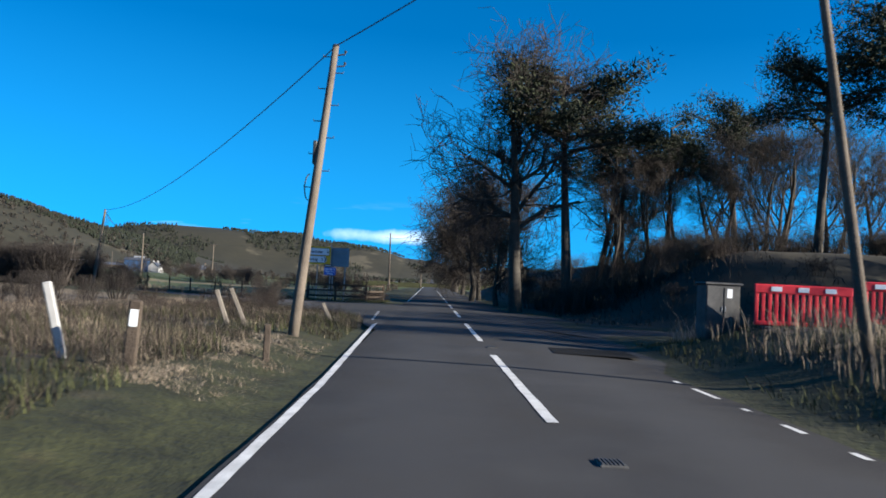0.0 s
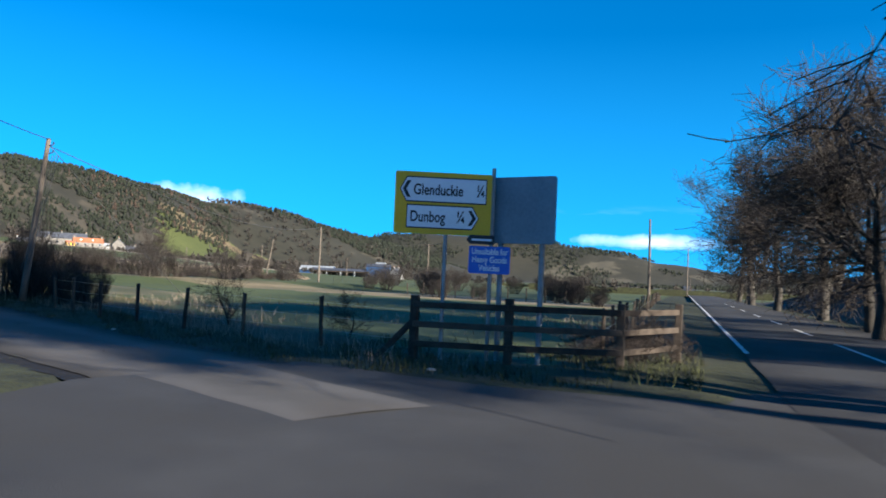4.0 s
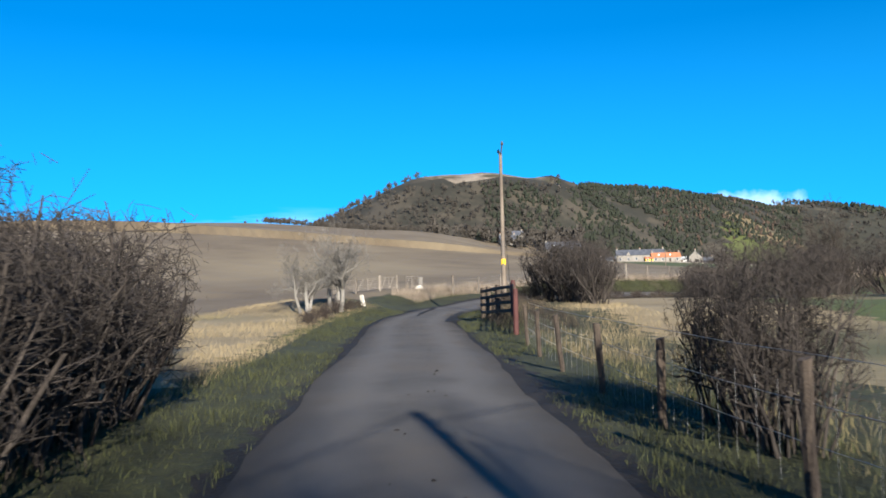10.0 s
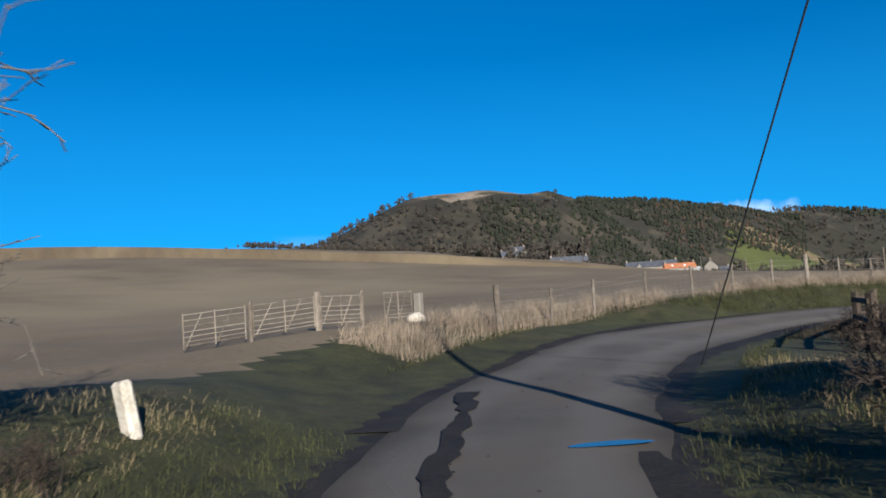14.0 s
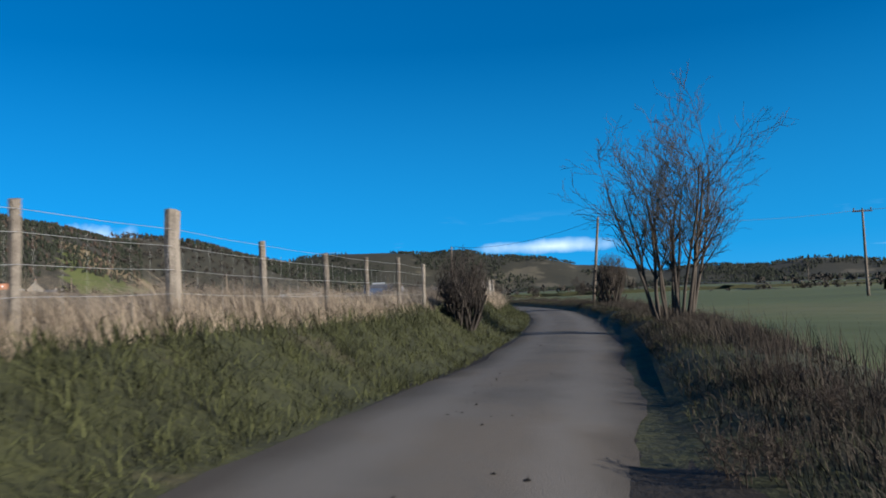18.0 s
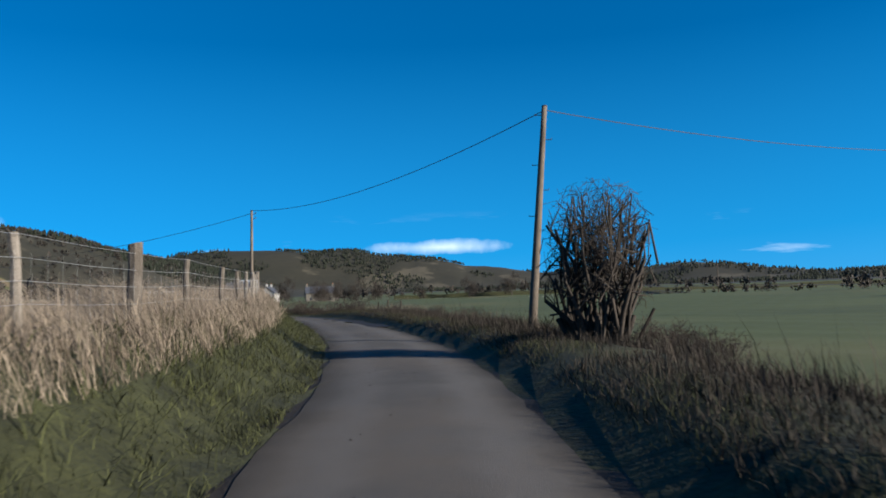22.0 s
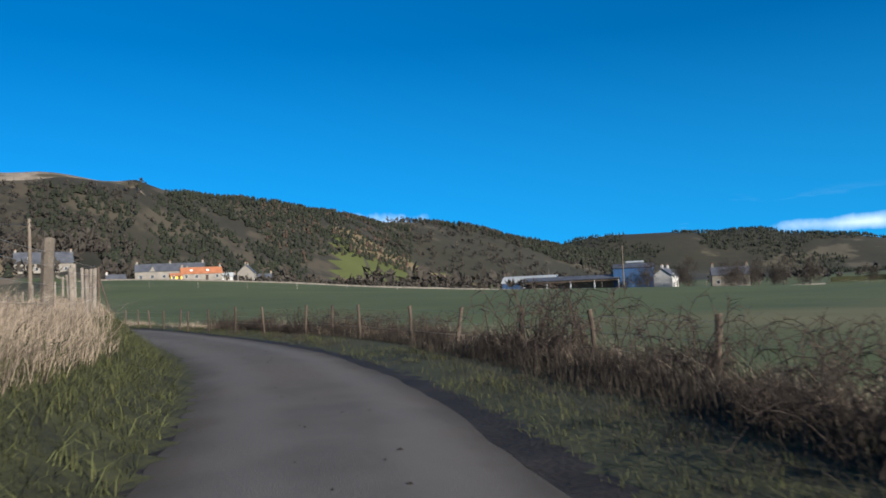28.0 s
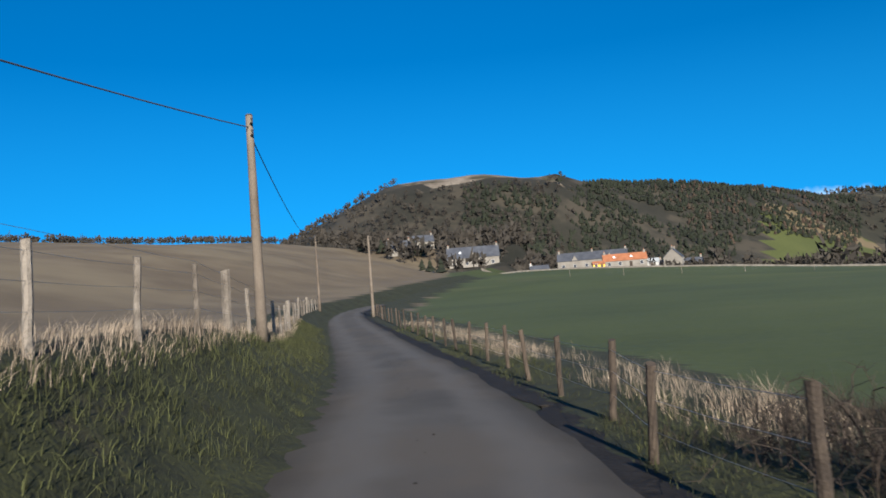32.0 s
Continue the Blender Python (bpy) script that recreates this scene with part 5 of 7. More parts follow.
fence(along(s_of(-82, 163), 191.0, 2.1, 4.2, 5.2), "dark", (0.7, 0.48, 0.25), "leaning dark posts and wire along a green field", 4.0, high=0.85)
fence([(-89.46, 180.94), (-91.79, 182.92), (-94.0, 184.5), (-96.2, 185.8), (-98.28, 187.04), (-101.2, 188.68), (-103.28, 189.9), (-105.08, 190.6), (-107.49, 191.14), (-109.8, 191.9)], "dark", (0.85, 0.6, 0.35), "dark posts and wire among brambles", 3.5, high=1.12)
fence([(-111.96, 192.51), (-114.25, 193.35)] + along(221.5, s_end - 15, 2.45, 1.95, 2.3), "dark", (0.8, 0.55, 0.28), "dark posts and wire along a green field", 2.5, high=1.05)
fence([(-3.6 - 0.052 * y, y) for y in np.arange(49, 130, 3.0)], "dark", (0.8, 0.5), "dark posts and wire beside the main road")
fence([(-25 + 12 * k / 9, 86 - 0.4 * k) for k in range(10)], "dark", (0.8,), "dark posts across the fields")
fence([(-78 - 5 * k, 62 - 4.4 * k) for k in range(2)] + [(-92, 54), (-100, 49)], "dark", (0.8,), "dark posts across the fields")
fence([(-38.5 - 2.6 * k, 48 + 1.4 * k) for k in range(8)], "dark", (0.8,), "low posts across rough grass")
fence([(-235 + 9.5 * k, 282 + 5.4 * k) for k in range(24)], "pale", (0.9, 0.5), "pale rail fence in front of a village", high=1.3)


def board(bm, a, b, high, thick=0.035):
    a, b = Vector(a), Vector(b)
    mid, d = (a + b) / 2, b - a
    rot = Matrix.Rotation(math.atan2(d.y, d.x), 4, "Z") @ Matrix.Rotation(-math.asin(max(-1, min(1, d.z / d.length))), 4, "Y")
    return box(bm, mid.x, mid.y, mid.z, d.length, thick, high, 0.006, rot)


def rail_fence(places, heights, mat="postdark", label="dark stained timber rail fence", top=1.05, brace=False):
    """Square posts with boards nailed across."""
    z = [land_at(x, y) for x, y in places]
    ob = empty("rail_fence", pose(places[0][0], places[0][1], 0), label, "fence", "fences")
    inv = ob.matrix_basis.inverted()
    for (x, y), zz in zip(places, z):
        bm = bmesh.new()
        p = inv @ Vector((x, y, zz))
        box(bm, p.x, p.y, p.z + top / 2 - 0.1, 0.13, 0.13, top + 0.2, 0.012)
        part("post", bm, mat, ob)
    for k in range(len(places) - 1):
        for h in heights:
            bm = bmesh.new()
            board(bm, inv @ Vector((*places[k], z[k] + h)) + Vector((0, -0.085, 0)), inv @ Vector((*places[k + 1], z[k + 1] + h)) + Vector((0, -0.085, 0)), 0.1)
            part("rail", bm, mat, ob)
    if brace:
        bm = bmesh.new()
        x, y = places[0]
        a = inv @ Vector((x - 0.6, y - 0.1, z[0]))
        board(bm, a, inv @ Vector((x, y, z[0] + 0.65)), 0.1, 0.08)
        part("brace", bm, mat, ob)
    return ob


rail_fence([(-8.77, 45.6), (-7.2, 45.75), (-5.5, 46.4), (-4.7, 48.4)], (0.9, 0.58, 0.26), brace=True, label="dark timber rail fence at the junction corner")
rail_fence([(-49.5, 66.85), (-50.9, 67.3), (-52.0, 67.7), (-53.2, 68.3)], (0.92, 0.7, 0.47, 0.22), label="dark brown timber rail fence on a verge")
rail_fence([(-63.6, 81.0), (-65.3, 83.4), (-66.4, 86.0)], (0.9, 0.55), label="old timber rail fence among brambles")


def bar_gate(a, b, high, mat, label, bars=6, posts=True, post_mat="postdark", tubes=0.022, braces=2):
    """A hung field gate of tubes between two places."""
    (ax, ay), (bx, by) = a, b
    za, zb = land_at(ax, ay), land_at(bx, by)
    ob = empty("field_gate", pose(ax, ay, 0), label, "gate", "field gates")
    inv = ob.matrix_basis.inverted()
    A, B = inv @ Vector((ax, ay, za)), inv @ Vector((bx, by, zb))
    heights = [0.16 + (high - 0.16) * (k / (bars - 1)) ** 1.15 for k in range(bars)]
    for h in heights:
        bm = bmesh.new()
        tube(bm, [A.lerp(B, 0.04) + Vector((0, 0, h)), A.lerp(B, 0.96) + Vector((0, 0, h))], [tubes * 0.8] * 2, 8)
        part("bar", bm, mat, ob)
    for f in (0.04, 0.5, 0.96):
        bm = bmesh.new()
        p = A.lerp(B, f)
        tube(bm, [p + Vector((0, 0, 0.1)), p + Vector((0, 0, high + 0.04))], [tubes] * 2, 8)
        part("upright", bm, mat, ob)
    for k in range(braces):
        bm = bmesh.new()
        tube(bm, [A.lerp(B, 0.06 + 0.45 * k) + Vector((0, 0.02, 0.15)), A.lerp(B, 0.3 + 0.45 * k) + Vector((0, 0.02, high))], [tubes * 0.8] * 2, 8)
        part("brace", bm, mat, ob)
    if posts:
        for p, w in ((A, tubes * 6), (B, tubes * 6)):
            bm = bmesh.new()
            tube(bm, [p + Vector((0, 0, -0.2)), p + Vector((0, 0, high * 0.6)), p + Vector((0, 0, high + 0.12))], [w / 2, w / 2, w * 0.46], 10)
            part("gate_post", bm, post_mat, ob)
    return ob


bar_gate((-49.3, 66.7), (-46.38, 64.6), 1.0, "postdark", "dark rusty tubular field gate with faded red posts", post_mat="redpaint")
GATE_A, GATE_B = Vector((-73.3, 73.0)), Vector((-74.5, 78.1))
gp = lambda k: tuple(GATE_A.lerp(GATE_B, k / 7.4))
bar_gate(gp(0.0), gp(2.6), 0.82, "post", "galvanised tubular field gate", 7, True, "post", 0.017)
bar_gate(gp(2.7), gp(4.6), 0.82, "post", "short galvanised field gate hurdle", 7, True, "post", 0.017)
bar_gate(gp(5.6), gp(7.1), 0.82, "post", "galvanised field gate by a concrete post", 7, False, tubes=0.017)
bar_gate(gp(-2.4), gp(-0.1), 0.82, "post", "galvanised field hurdle behind a bare tree", 7, False, tubes=0.017)
bm = bmesh.new()
box(bm, 0, 0, 0.3, 0.22, 0.22, 1.15, 0.03)
bmesh.ops.subdivide_edges(bm, edges=bm.edges[:], cuts=2, use_grid_fill=True)
for v in bm.verts:
    v.co += 0.012 * noise.noise_vector(v.co * 4)
o = link("gate_post", bm, "harl")
o.matrix_basis = pose(*gp(7.4), land_at(*gp(7.4)) - 0.1, 0, 0, 30)
tagged(o, "old square concrete gate post at a field entrance", "gate post")


def boulder(name, x, y, sx, sy, sz, seed, label, mat="stone", turn=0.0, z=None, tilt=0.0, category="stone"):
    bm = bmesh.new()
    bmesh.ops.create_icosphere(bm, subdivisions=3, radius=1.0)
    for v in bm.verts:
        n = noise.noise_vector(v.co * 1.3 + Vector((seed, 0, 0)))
        v.co = Vector((v.co.x * sx, v.co.y * sy, v.co.z * sz)) * (1 + 0.22 * n.x)
    o = link(name, bm, mat, smooth=True)
    o.matrix_basis = pose(x, y, (land_at(x, y) if z is None else z) + sz * 0.5, 0, tilt, turn)
    return tagged(o, label, category)


boulder("boulder", *gp(7.2), 0.3, 0.24, 0.17, 3, "pale boulder at the foot of a gate post")
bm = bmesh.new()
box(bm, 0, 0, 0.16, 0.2, 0.12, 0.55, 0.03)
o = link("marker_stone", bm, "stone")
o.matrix_basis = pose(-63.2, 68.6, land_at(-63.2, 68.6) + 0.05, 6, -8, 20)
tagged(o, "pale leaning marker stone in the grass", "marker stone")
boulder("litter_bag", -15.8, 46.6, 0.06, 0.045, 0.03, 8, "crumpled white litter on the verge", "white", category="litter")
boulder("litter_bag", -7.9, 44.1, 0.07, 0.04, 0.025, 9, "crumpled white litter on the verge", "white", category="litter")

# tripod of a brace post on the bank
tri = empty("strainer_post", pose(-108.4, 185.35, land_at(-108.4, 185.35)), "dark strainer post with two slanting braces", "fence post")
bm = bmesh.new()
tube(bm, [(0, 0, -0.1), (0, 0, 1.45)], [0.04, 0.032], 8)
part("post", bm, "postdark", tri)
for a in (0.5, -0.35):
    bm = bmesh.new()
    tube(bm, [(a * 0.75, a * 0.3, -0.05), (0, 0, 1.2)], [0.026, 0.024], 6)
    part("brace", bm, "postdark", tri)


# ---- signs ----
def writing(name, text, size, mat, parent, x, z, y=-0.012, align="LEFT"):
    cu = bpy.data.curves.new(name, "FONT")
    cu.body, cu.size, cu.align_x, cu.align_y, cu.extrude, cu.offset = text, size, align, "CENTER", 0.001, 0.004 * size / 0.2
    tmp = new(name + "_curve", cu)
    mesh = bpy.data.meshes.new_from_object(tmp.evaluated_get(bpy.context.evaluated_depsgraph_get()))
    bpy.data.objects.remove(tmp)
    mesh.transform(Matrix.Translation((x, y, z)) @ Matrix.Rotation(math.pi / 2, 4, "X"))
    return finish(name, mesh, mat, parent)


def plate(bm, pts, y, thick):
    """A flat plate standing in x and z, from an outline."""
    back = [bm.verts.new((x, y + thick, z)) for x, z in pts]
    front = [bm.verts.new((x, y, z)) for x, z in pts]
    bm.faces.new(front)
    bm.faces.new(back[::-1])
    for k in range(len(pts)):
        j = (k + 1) % len(pts)
        bm.faces.new((front[j], front[k], back[k], back[j]))
    return bm


def sign_post(parent, x, y, high, r=0.045):
    bm = bmesh.new()
    tube(bm, [(x, y, -0.2), (x, y, high)], [r, r], 12)
    part("post", bm, "steel", parent, "galvanised tubular post")


def rounded(x0, z0, x1, z1, r=0.05):
    out = []
    for cx_, cz_, a0 in ((x1 - r, z1 - r, 0), (x0 + r, z1 - r, 90), (x0 + r, z0 + r, 180), (x1 - r, z0 + r, 270)):
        for k in range(5):
            a = radians(a0 + 22.5 * k)
            out.append((cx_ + r * math.cos(a), cz_ + r * math.sin(a)))
    return out[::-1]


sg = empty("direction_sign", pose(-9.1, 45.3, land_at(-8, 45.6) + 0.0, 0, 0, 22) @ Matrix.Diagonal((0.72, 1, 1, 1)), "yellow road sign with two white arrow panels on posts", "road sign")
sign_post(sg, 1.2, 0.06, 2.5)
sign_post(sg, 2.26, 0.06, 3.2)
panel = part("panel", plate(bmesh.new(), rounded(0, 2.06, 2.22, 3.08, 0.04), 0.0, 0.02), "yellow", sg, "amber yellow sign panel")


def arrow(left, x0, x1, z0, z1, word, tx, num_x):
    m = (z0 + z1) / 2
    t = 0.14
    shape = lambda e: [(x0 + t - e * 0.5, z0 - e), (x0 - e, m), (x0 + t - e * 0.5, z1 + e), (x1 + e, z1 + e), (x1 + e, z0 - e)] if left else [(x0 - e, z0 - e), (x0 - e, z1 + e), (x1 - t + e * 0.5, z1 + e), (x1 + e, m), (x1 - t + e * 0.5, z0 - e)]
    part("panel_border", plate(bmesh.new(), shape(0.022), -0.006, 0.004), "signblack", sg)
    part("arrow_panel", plate(bmesh.new(), shape(0.0), -0.01, 0.004), "signwhite", sg, "white arrow panel")
    tip = x0 + 0.1 if left else x1 - 0.1
    s = 1 if left else -1
    chev = [(tip - 0.06 * s, m), (tip + 0.05 * s, z1 - 0.05), (tip + 0.13 * s, z1 - 0.05), (tip + 0.03 * s, m), (tip + 0.13 * s, z0 + 0.05), (tip + 0.05 * s, z0 + 0.05)]
    part("chevron", plate(bmesh.new(), chev if left else chev[::-1], -0.014, 0.003), "signblack", sg)
    writing("lettering", word, 0.25, "signblack", sg, tx, m - 0.01, -0.013)
    writing("lettering", "\u00bc", 0.27, "signblack", sg, num_x, m, -0.013)


arrow(True, 0.13, 2.08, 2.6, 2.98, "Glenduckie", 0.42, 1.86)
arrow(False, 0.3, 1.92, 2.17, 2.52, "Dunbog", 0.36, 1.42)
part("plate", plate(bmesh.new(), rounded(1.75, 1.45, 2.7, 1.9, 0.03), 0.0, 0.015), "signblue", sg, "blue advisory plate")
for k, line in enumerate(("Unsuitable for", "Heavy Goods", "Vehicles")):
    writing("lettering", line, 0.145, "signwhite", sg, 2.225, 1.81 - 0.135 * k, -0.006, "CENTER")
part("finger_plate", plate(bmesh.new(), [(1.68, 2.0), (1.76, 2.08), (2.32, 2.08), (2.32, 1.93), (1.76, 1.93)], -0.004, 0.012), "signblack", sg, "small dark finger plate")
part("lettering_bar", plate(bmesh.new(), [(1.8, 2.02), (1.8, 1.985), (2.26, 1.985), (2.26, 2.02)][::-1], -0.008, 0.003), "signwhite", sg)
sb = empty("road_sign", pose(-7.75, 46.1, land_at(-7.5, 46.0), 0, 0, -12), "grey back of a road sign behind the yellow one", "road sign")
part("panel", plate(bmesh.new(), rounded(0, 1.95, 1.25, 3.05, 0.05), 0.0, 0.02), "signback", sb)
for h in (2.2, 2.8):
    bm = bmesh.new()
    box(bm, 0.62, 0.05, h, 1.1, 0.05, 0.05, 0.008)
    part("brace_rail", bm, "steel", sb)
sign_post(sb, 0.25, 0.08, 3.0)
sign_post(sb, 1.0, 0.08, 3.0)

# verge marker posts by the main road
mk = empty("verge_marker", pose(-3.75, 9.2, land_at(-3.75, 9.2), 0, 3, 10), "dark verge marker post with a white reflector", "marker post")
bm = bmesh.new()
box(bm, 0, 0, 0.34, 0.15, 0.09, 0.9, 0.02)
part("post", bm, "postdark", mk)
part("reflector", plate(bmesh.new(), rounded(-0.045, 0.48, 0.045, 0.68, 0.01), -0.055, 0.01), "signwhite", mk, "white reflector")
for x, y, tilt, high, mat in ((-4.75, 9.6, 14, 0.95, "white"), (-5.1, 17.6, 20, 0.8, "post"), (-4.6, 17.3, 24, 0.9, "post"), (-3.4, 21.5, 26, 0.6, "post"), (-2.75, 11.7, 0, 0.55, "postdark"), (-4.5, 21.5, -8, 0.5, "postdark")):
    bm = bmesh.new()
    box(bm, 0, 0, high / 2 - 0.08, 0.1, 0.09, high + 0.16, 0.015)
    o = link("fence_post", bm, mat)
    o.matrix_basis = pose(x, y, land_at(x, y), 0, -tilt, 15)
    tagged(o, "old leaning timber post in rough grass" if tilt else "short squared timber post in the verge", "fence post", "old verge posts")


# ---- roadworks barriers and cabinet ----
def barrier(x, y, turn):
    ob = empty("plastic_barrier", pose(x, y, land_at(x, y), 0, 0, turn), "red plastic roadworks barrier with slotted panel", "barrier", "red barriers")
    bm = bmesh.new()
    box(bm, 1.0, 0, 0.9, 2.0, 0.06, 0.2, 0.02)
    part("top_panel", bm, "red", ob)
    bm = bmesh.new()
    box(bm, 1.0, 0, 0.16, 2.0, 0.06, 0.1, 0.02)
    part("bottom_rail", bm, "red", ob)
    for k in range(15):
        bm = bmesh.new()
        box(bm, 0.05 + k * 0.1357, 0, 0.5, 0.075, 0.045, 0.64, 0.012)
        part("slat", bm, "red", ob)
    for k in (0.45, 1.0, 1.55):
        bm = bmesh.new()
        box(bm, k, -0.035, 0.9, 0.22, 0.012, 0.1, 0.004)
        part("reflector", bm, "signwhite", ob)
    for k in (0.25, 1.75):
        bm = bmesh.new()
        box(bm, k, 0, 0.05, 0.16, 0.55, 0.08, 0.02)
        part("foot", bm, "iron", ob)


barrier(6.45, 17.3, -8)
barrier(8.5, 17.0, -10)
barrier(10.55, 16.6, -12)
cab = empty("street_cabinet", pose(5.9, 18.0, land_at(5.9, 18.0) - 0.1, 0, 0, 8), "dark green service cabinet with a white notice", "cabinet")
bm = bmesh.new()
box(bm, 0, 0, 0.62, 0.8, 0.5, 1.24, 0.02)
part("body", bm, "iron", cab)
bm = bmesh.new()
box(bm, 0, 0, 1.26, 0.88, 0.58, 0.06, 0.02)
part("lid", bm, "iron", cab)
for k in (-0.2, 0.2):
    bm = bmesh.new()
    box(bm, k, -0.255, 0.62, 0.37, 0.02, 1.1, 0.008)
    d = part("door", bm, "iron", cab)
    bm = bmesh.new()
    box(bm, k * 0.2, -0.275, 0.7, 0.02, 0.02, 0.12, 0.005)
    part("handle", bm, "steel", d)
part("notice", plate(bmesh.new(), [(0.08, 0.95), (0.08, 1.15), (0.2, 1.15), (0.2, 0.95)], -0.272, 0.004), "signwhite", cab, "white notice")

# puddles on the lane
for k, (x, y, rx, ry, turn) in enumerate(((-61.02, 72.24, 0.34, 0.13, 60), (-59.17, 70.70, 0.2, 0.08, 60), (-58.05, 69.94, 0.26, 0.12, 60), (-82.37, 163.31, 0.5, 0.2, 112), (-81.21, 161.12, 0.42, 0.16, 112), (-79.96, 158.45, 0.5, 0.18, 112), (-82.2, 163.7, 0.4, 0.14, 115))):
    puddle("puddle", x, y, rx, ry, turn, k + 3, 0.012)
# small clods of mud and grit on the lane
rnd = np.random.RandomState(44)
n = 380
cs1 = rnd.uniform(20, 235, n)
cd1 = np.where(rnd.rand(n) < 0.7, np.sign(rnd.randn(n)) * rnd.uniform(0.75, 1.35, n), rnd.uniform(-0.7, 0.7, n))
cx1 = np.interp(cs1, LANE_LEN, LANE[:, 0]) + cd1 * 0.5
cy1 = np.interp(cs1, LANE_LEN, LANE[:, 1])
off1, _ = beside(cx1, cy1)
keep = np.abs(off1) < 1.3
cx1, cy1, off1 = cx1[keep], cy1[keep], off1[keep]
size1 = rnd.uniform(0.007, 0.026, len(cx1)) * np.where(rnd.rand(len(cx1)) < 0.12, 2.0, 1.0)
base1 = np.stack([cx1, cy1, 0.018 - 0.034 * (np.abs(off1) / 1.38) ** 1.5 + cant(*beside(cx1, cy1))], 1)
shape = np.array([(1, 0, 0), (0.4, 0.9, 0), (-0.8, 0.5, 0), (-0.6, -0.7, 0), (0.5, -0.8, 0), (0.05, 0.05, 0.5)])
v = base1[:, None] + shape[None] * size1[:, None, None] * rnd.uniform(0.6, 1.4, (len(cx1), 6, 1))
f = np.concatenate([np.arange(len(cx1))[:, None] * 6 + np.array([[k, (k + 1) % 5, 5]]) for k in range(5)])
tagged(from_arrays("mud_clods", v.reshape(-1, 3), f, "mud"), "scattered small clods of mud on a lane", "mud", kind="stuff")


# ---- buildings ----
def house(x, y, turn, length, depth, eaves, ridge, wall, roof, label, windows=3, storeys=1, chimneys=2, door=True, skylights=0, z=None, category="house", group="village houses", gables=0):
    zz = land_at(x, y) - 0.3 if z is None else z
    ob = empty("house", pose(x, y, zz, 0, 0, turn), label, category, group)
    bm = bmesh.new()
    L, D = length / 2, depth / 2
    sec = [(-D, 0), (D, 0), (D, eaves), (0, ridge), (-D, eaves)]
    a = [bm.verts.new((-L, p, q)) for p, q in sec]
    b = [bm.verts.new((L, p, q)) for p, q in sec]
    bm.faces.new(a[::-1])
    bm.faces.new(b)
    for k in range(5):
        bm.faces.new((a[k], a[(k + 1) % 5], b[(k + 1) % 5], b[k]))
    part("wall", bm, wall, ob)
    rf = None
    for side in (-1, 1):
        bm = bmesh.new()
        slope = math.atan2(ridge - eaves, D)
        n = math.hypot(ridge - eaves, D) + 0.35
        mid = Vector((0, side * D / 2 * 1.07, (eaves + ridge) / 2 + 0.02))
        box(bm, *mid, length + 0.5, n, 0.14, 0.02, Matrix.Rotation(-side * slope, 4, "X"))
        rf = part("roof", bm, roof, ob)
        if side < 0:
            for k in range(skylights):
                bm = bmesh.new()
                sx = -L * 0.5 + k * length * 0.4
                box(bm, sx, mid.y, mid.z + 0.1, 0.8, 1.0, 0.06, 0.01, Matrix.Rotation(-side * slope, 4, "X"))
                part("skylight", bm, "signwhite", ob)
    for k in range(chimneys):
        bm = bmesh.new()
        cx_ = -L + 0.5 if k == 0 else L - 0.5 if k == 1 else 0
        box(bm, cx_, 0, ridge + 0.35, 0.75, 0.6, 1.3, 0.03)
        ch = part("chimney", bm, wall, ob)
        bm = bmesh.new()
        tube(bm, [(cx_, 0, ridge + 1.0), (cx_, 0, ridge + 1.35)], [0.14, 0.11], 8)
        part("chimney_pot", bm, "pantile", ch)
    for st in range(storeys):
        for k in range(windows):
            wx = -L + length * (k + 0.5) / windows
            wz = 1.5 + st * 2.6
            if door and st == 0 and k == windows // 2:
                bm = bmesh.new()
                box(bm, wx, -D - 0.03, 1.05, 1.0, 0.1, 2.1, 0.02)
                part("door", bm, "postdark", ob)
                continue
            bm = bmesh.new()
            box(bm, wx, -D - 0.02, wz, 1.15, 0.12, 1.35, 0.02)
            w = part("window", bm, "white", ob)
            bm = bmesh.new()
            box(bm, wx, -D - 0.09, wz, 0.95, 0.03, 1.15, 0.005)
            part("pane", bm, "glassy", w)
    for k in range(gables):
        gx_ = -L + length * (k + 0.5) / gables
        bm = bmesh.new()
        v = [bm.verts.new(q) for q in ((gx_ - 1.3, -D - 0.15, eaves - 0.2), (gx_ + 1.3, -D - 0.15, eaves - 0.2), (gx_, -D - 0.15, eaves + 1.9), (gx_ - 1.3, 0, eaves - 0.2), (gx_ + 1.3, 0, eaves - 0.2), (gx_, 0, eaves + 1.9))]
        for f in ((0, 1, 2), (5, 4, 3), (0, 2, 5, 3), (2, 1, 4, 5), (1, 0, 3, 4)):
            bm.faces.new([v[i] for i in f])
        part("dormer", bm, wall, ob)
    return ob


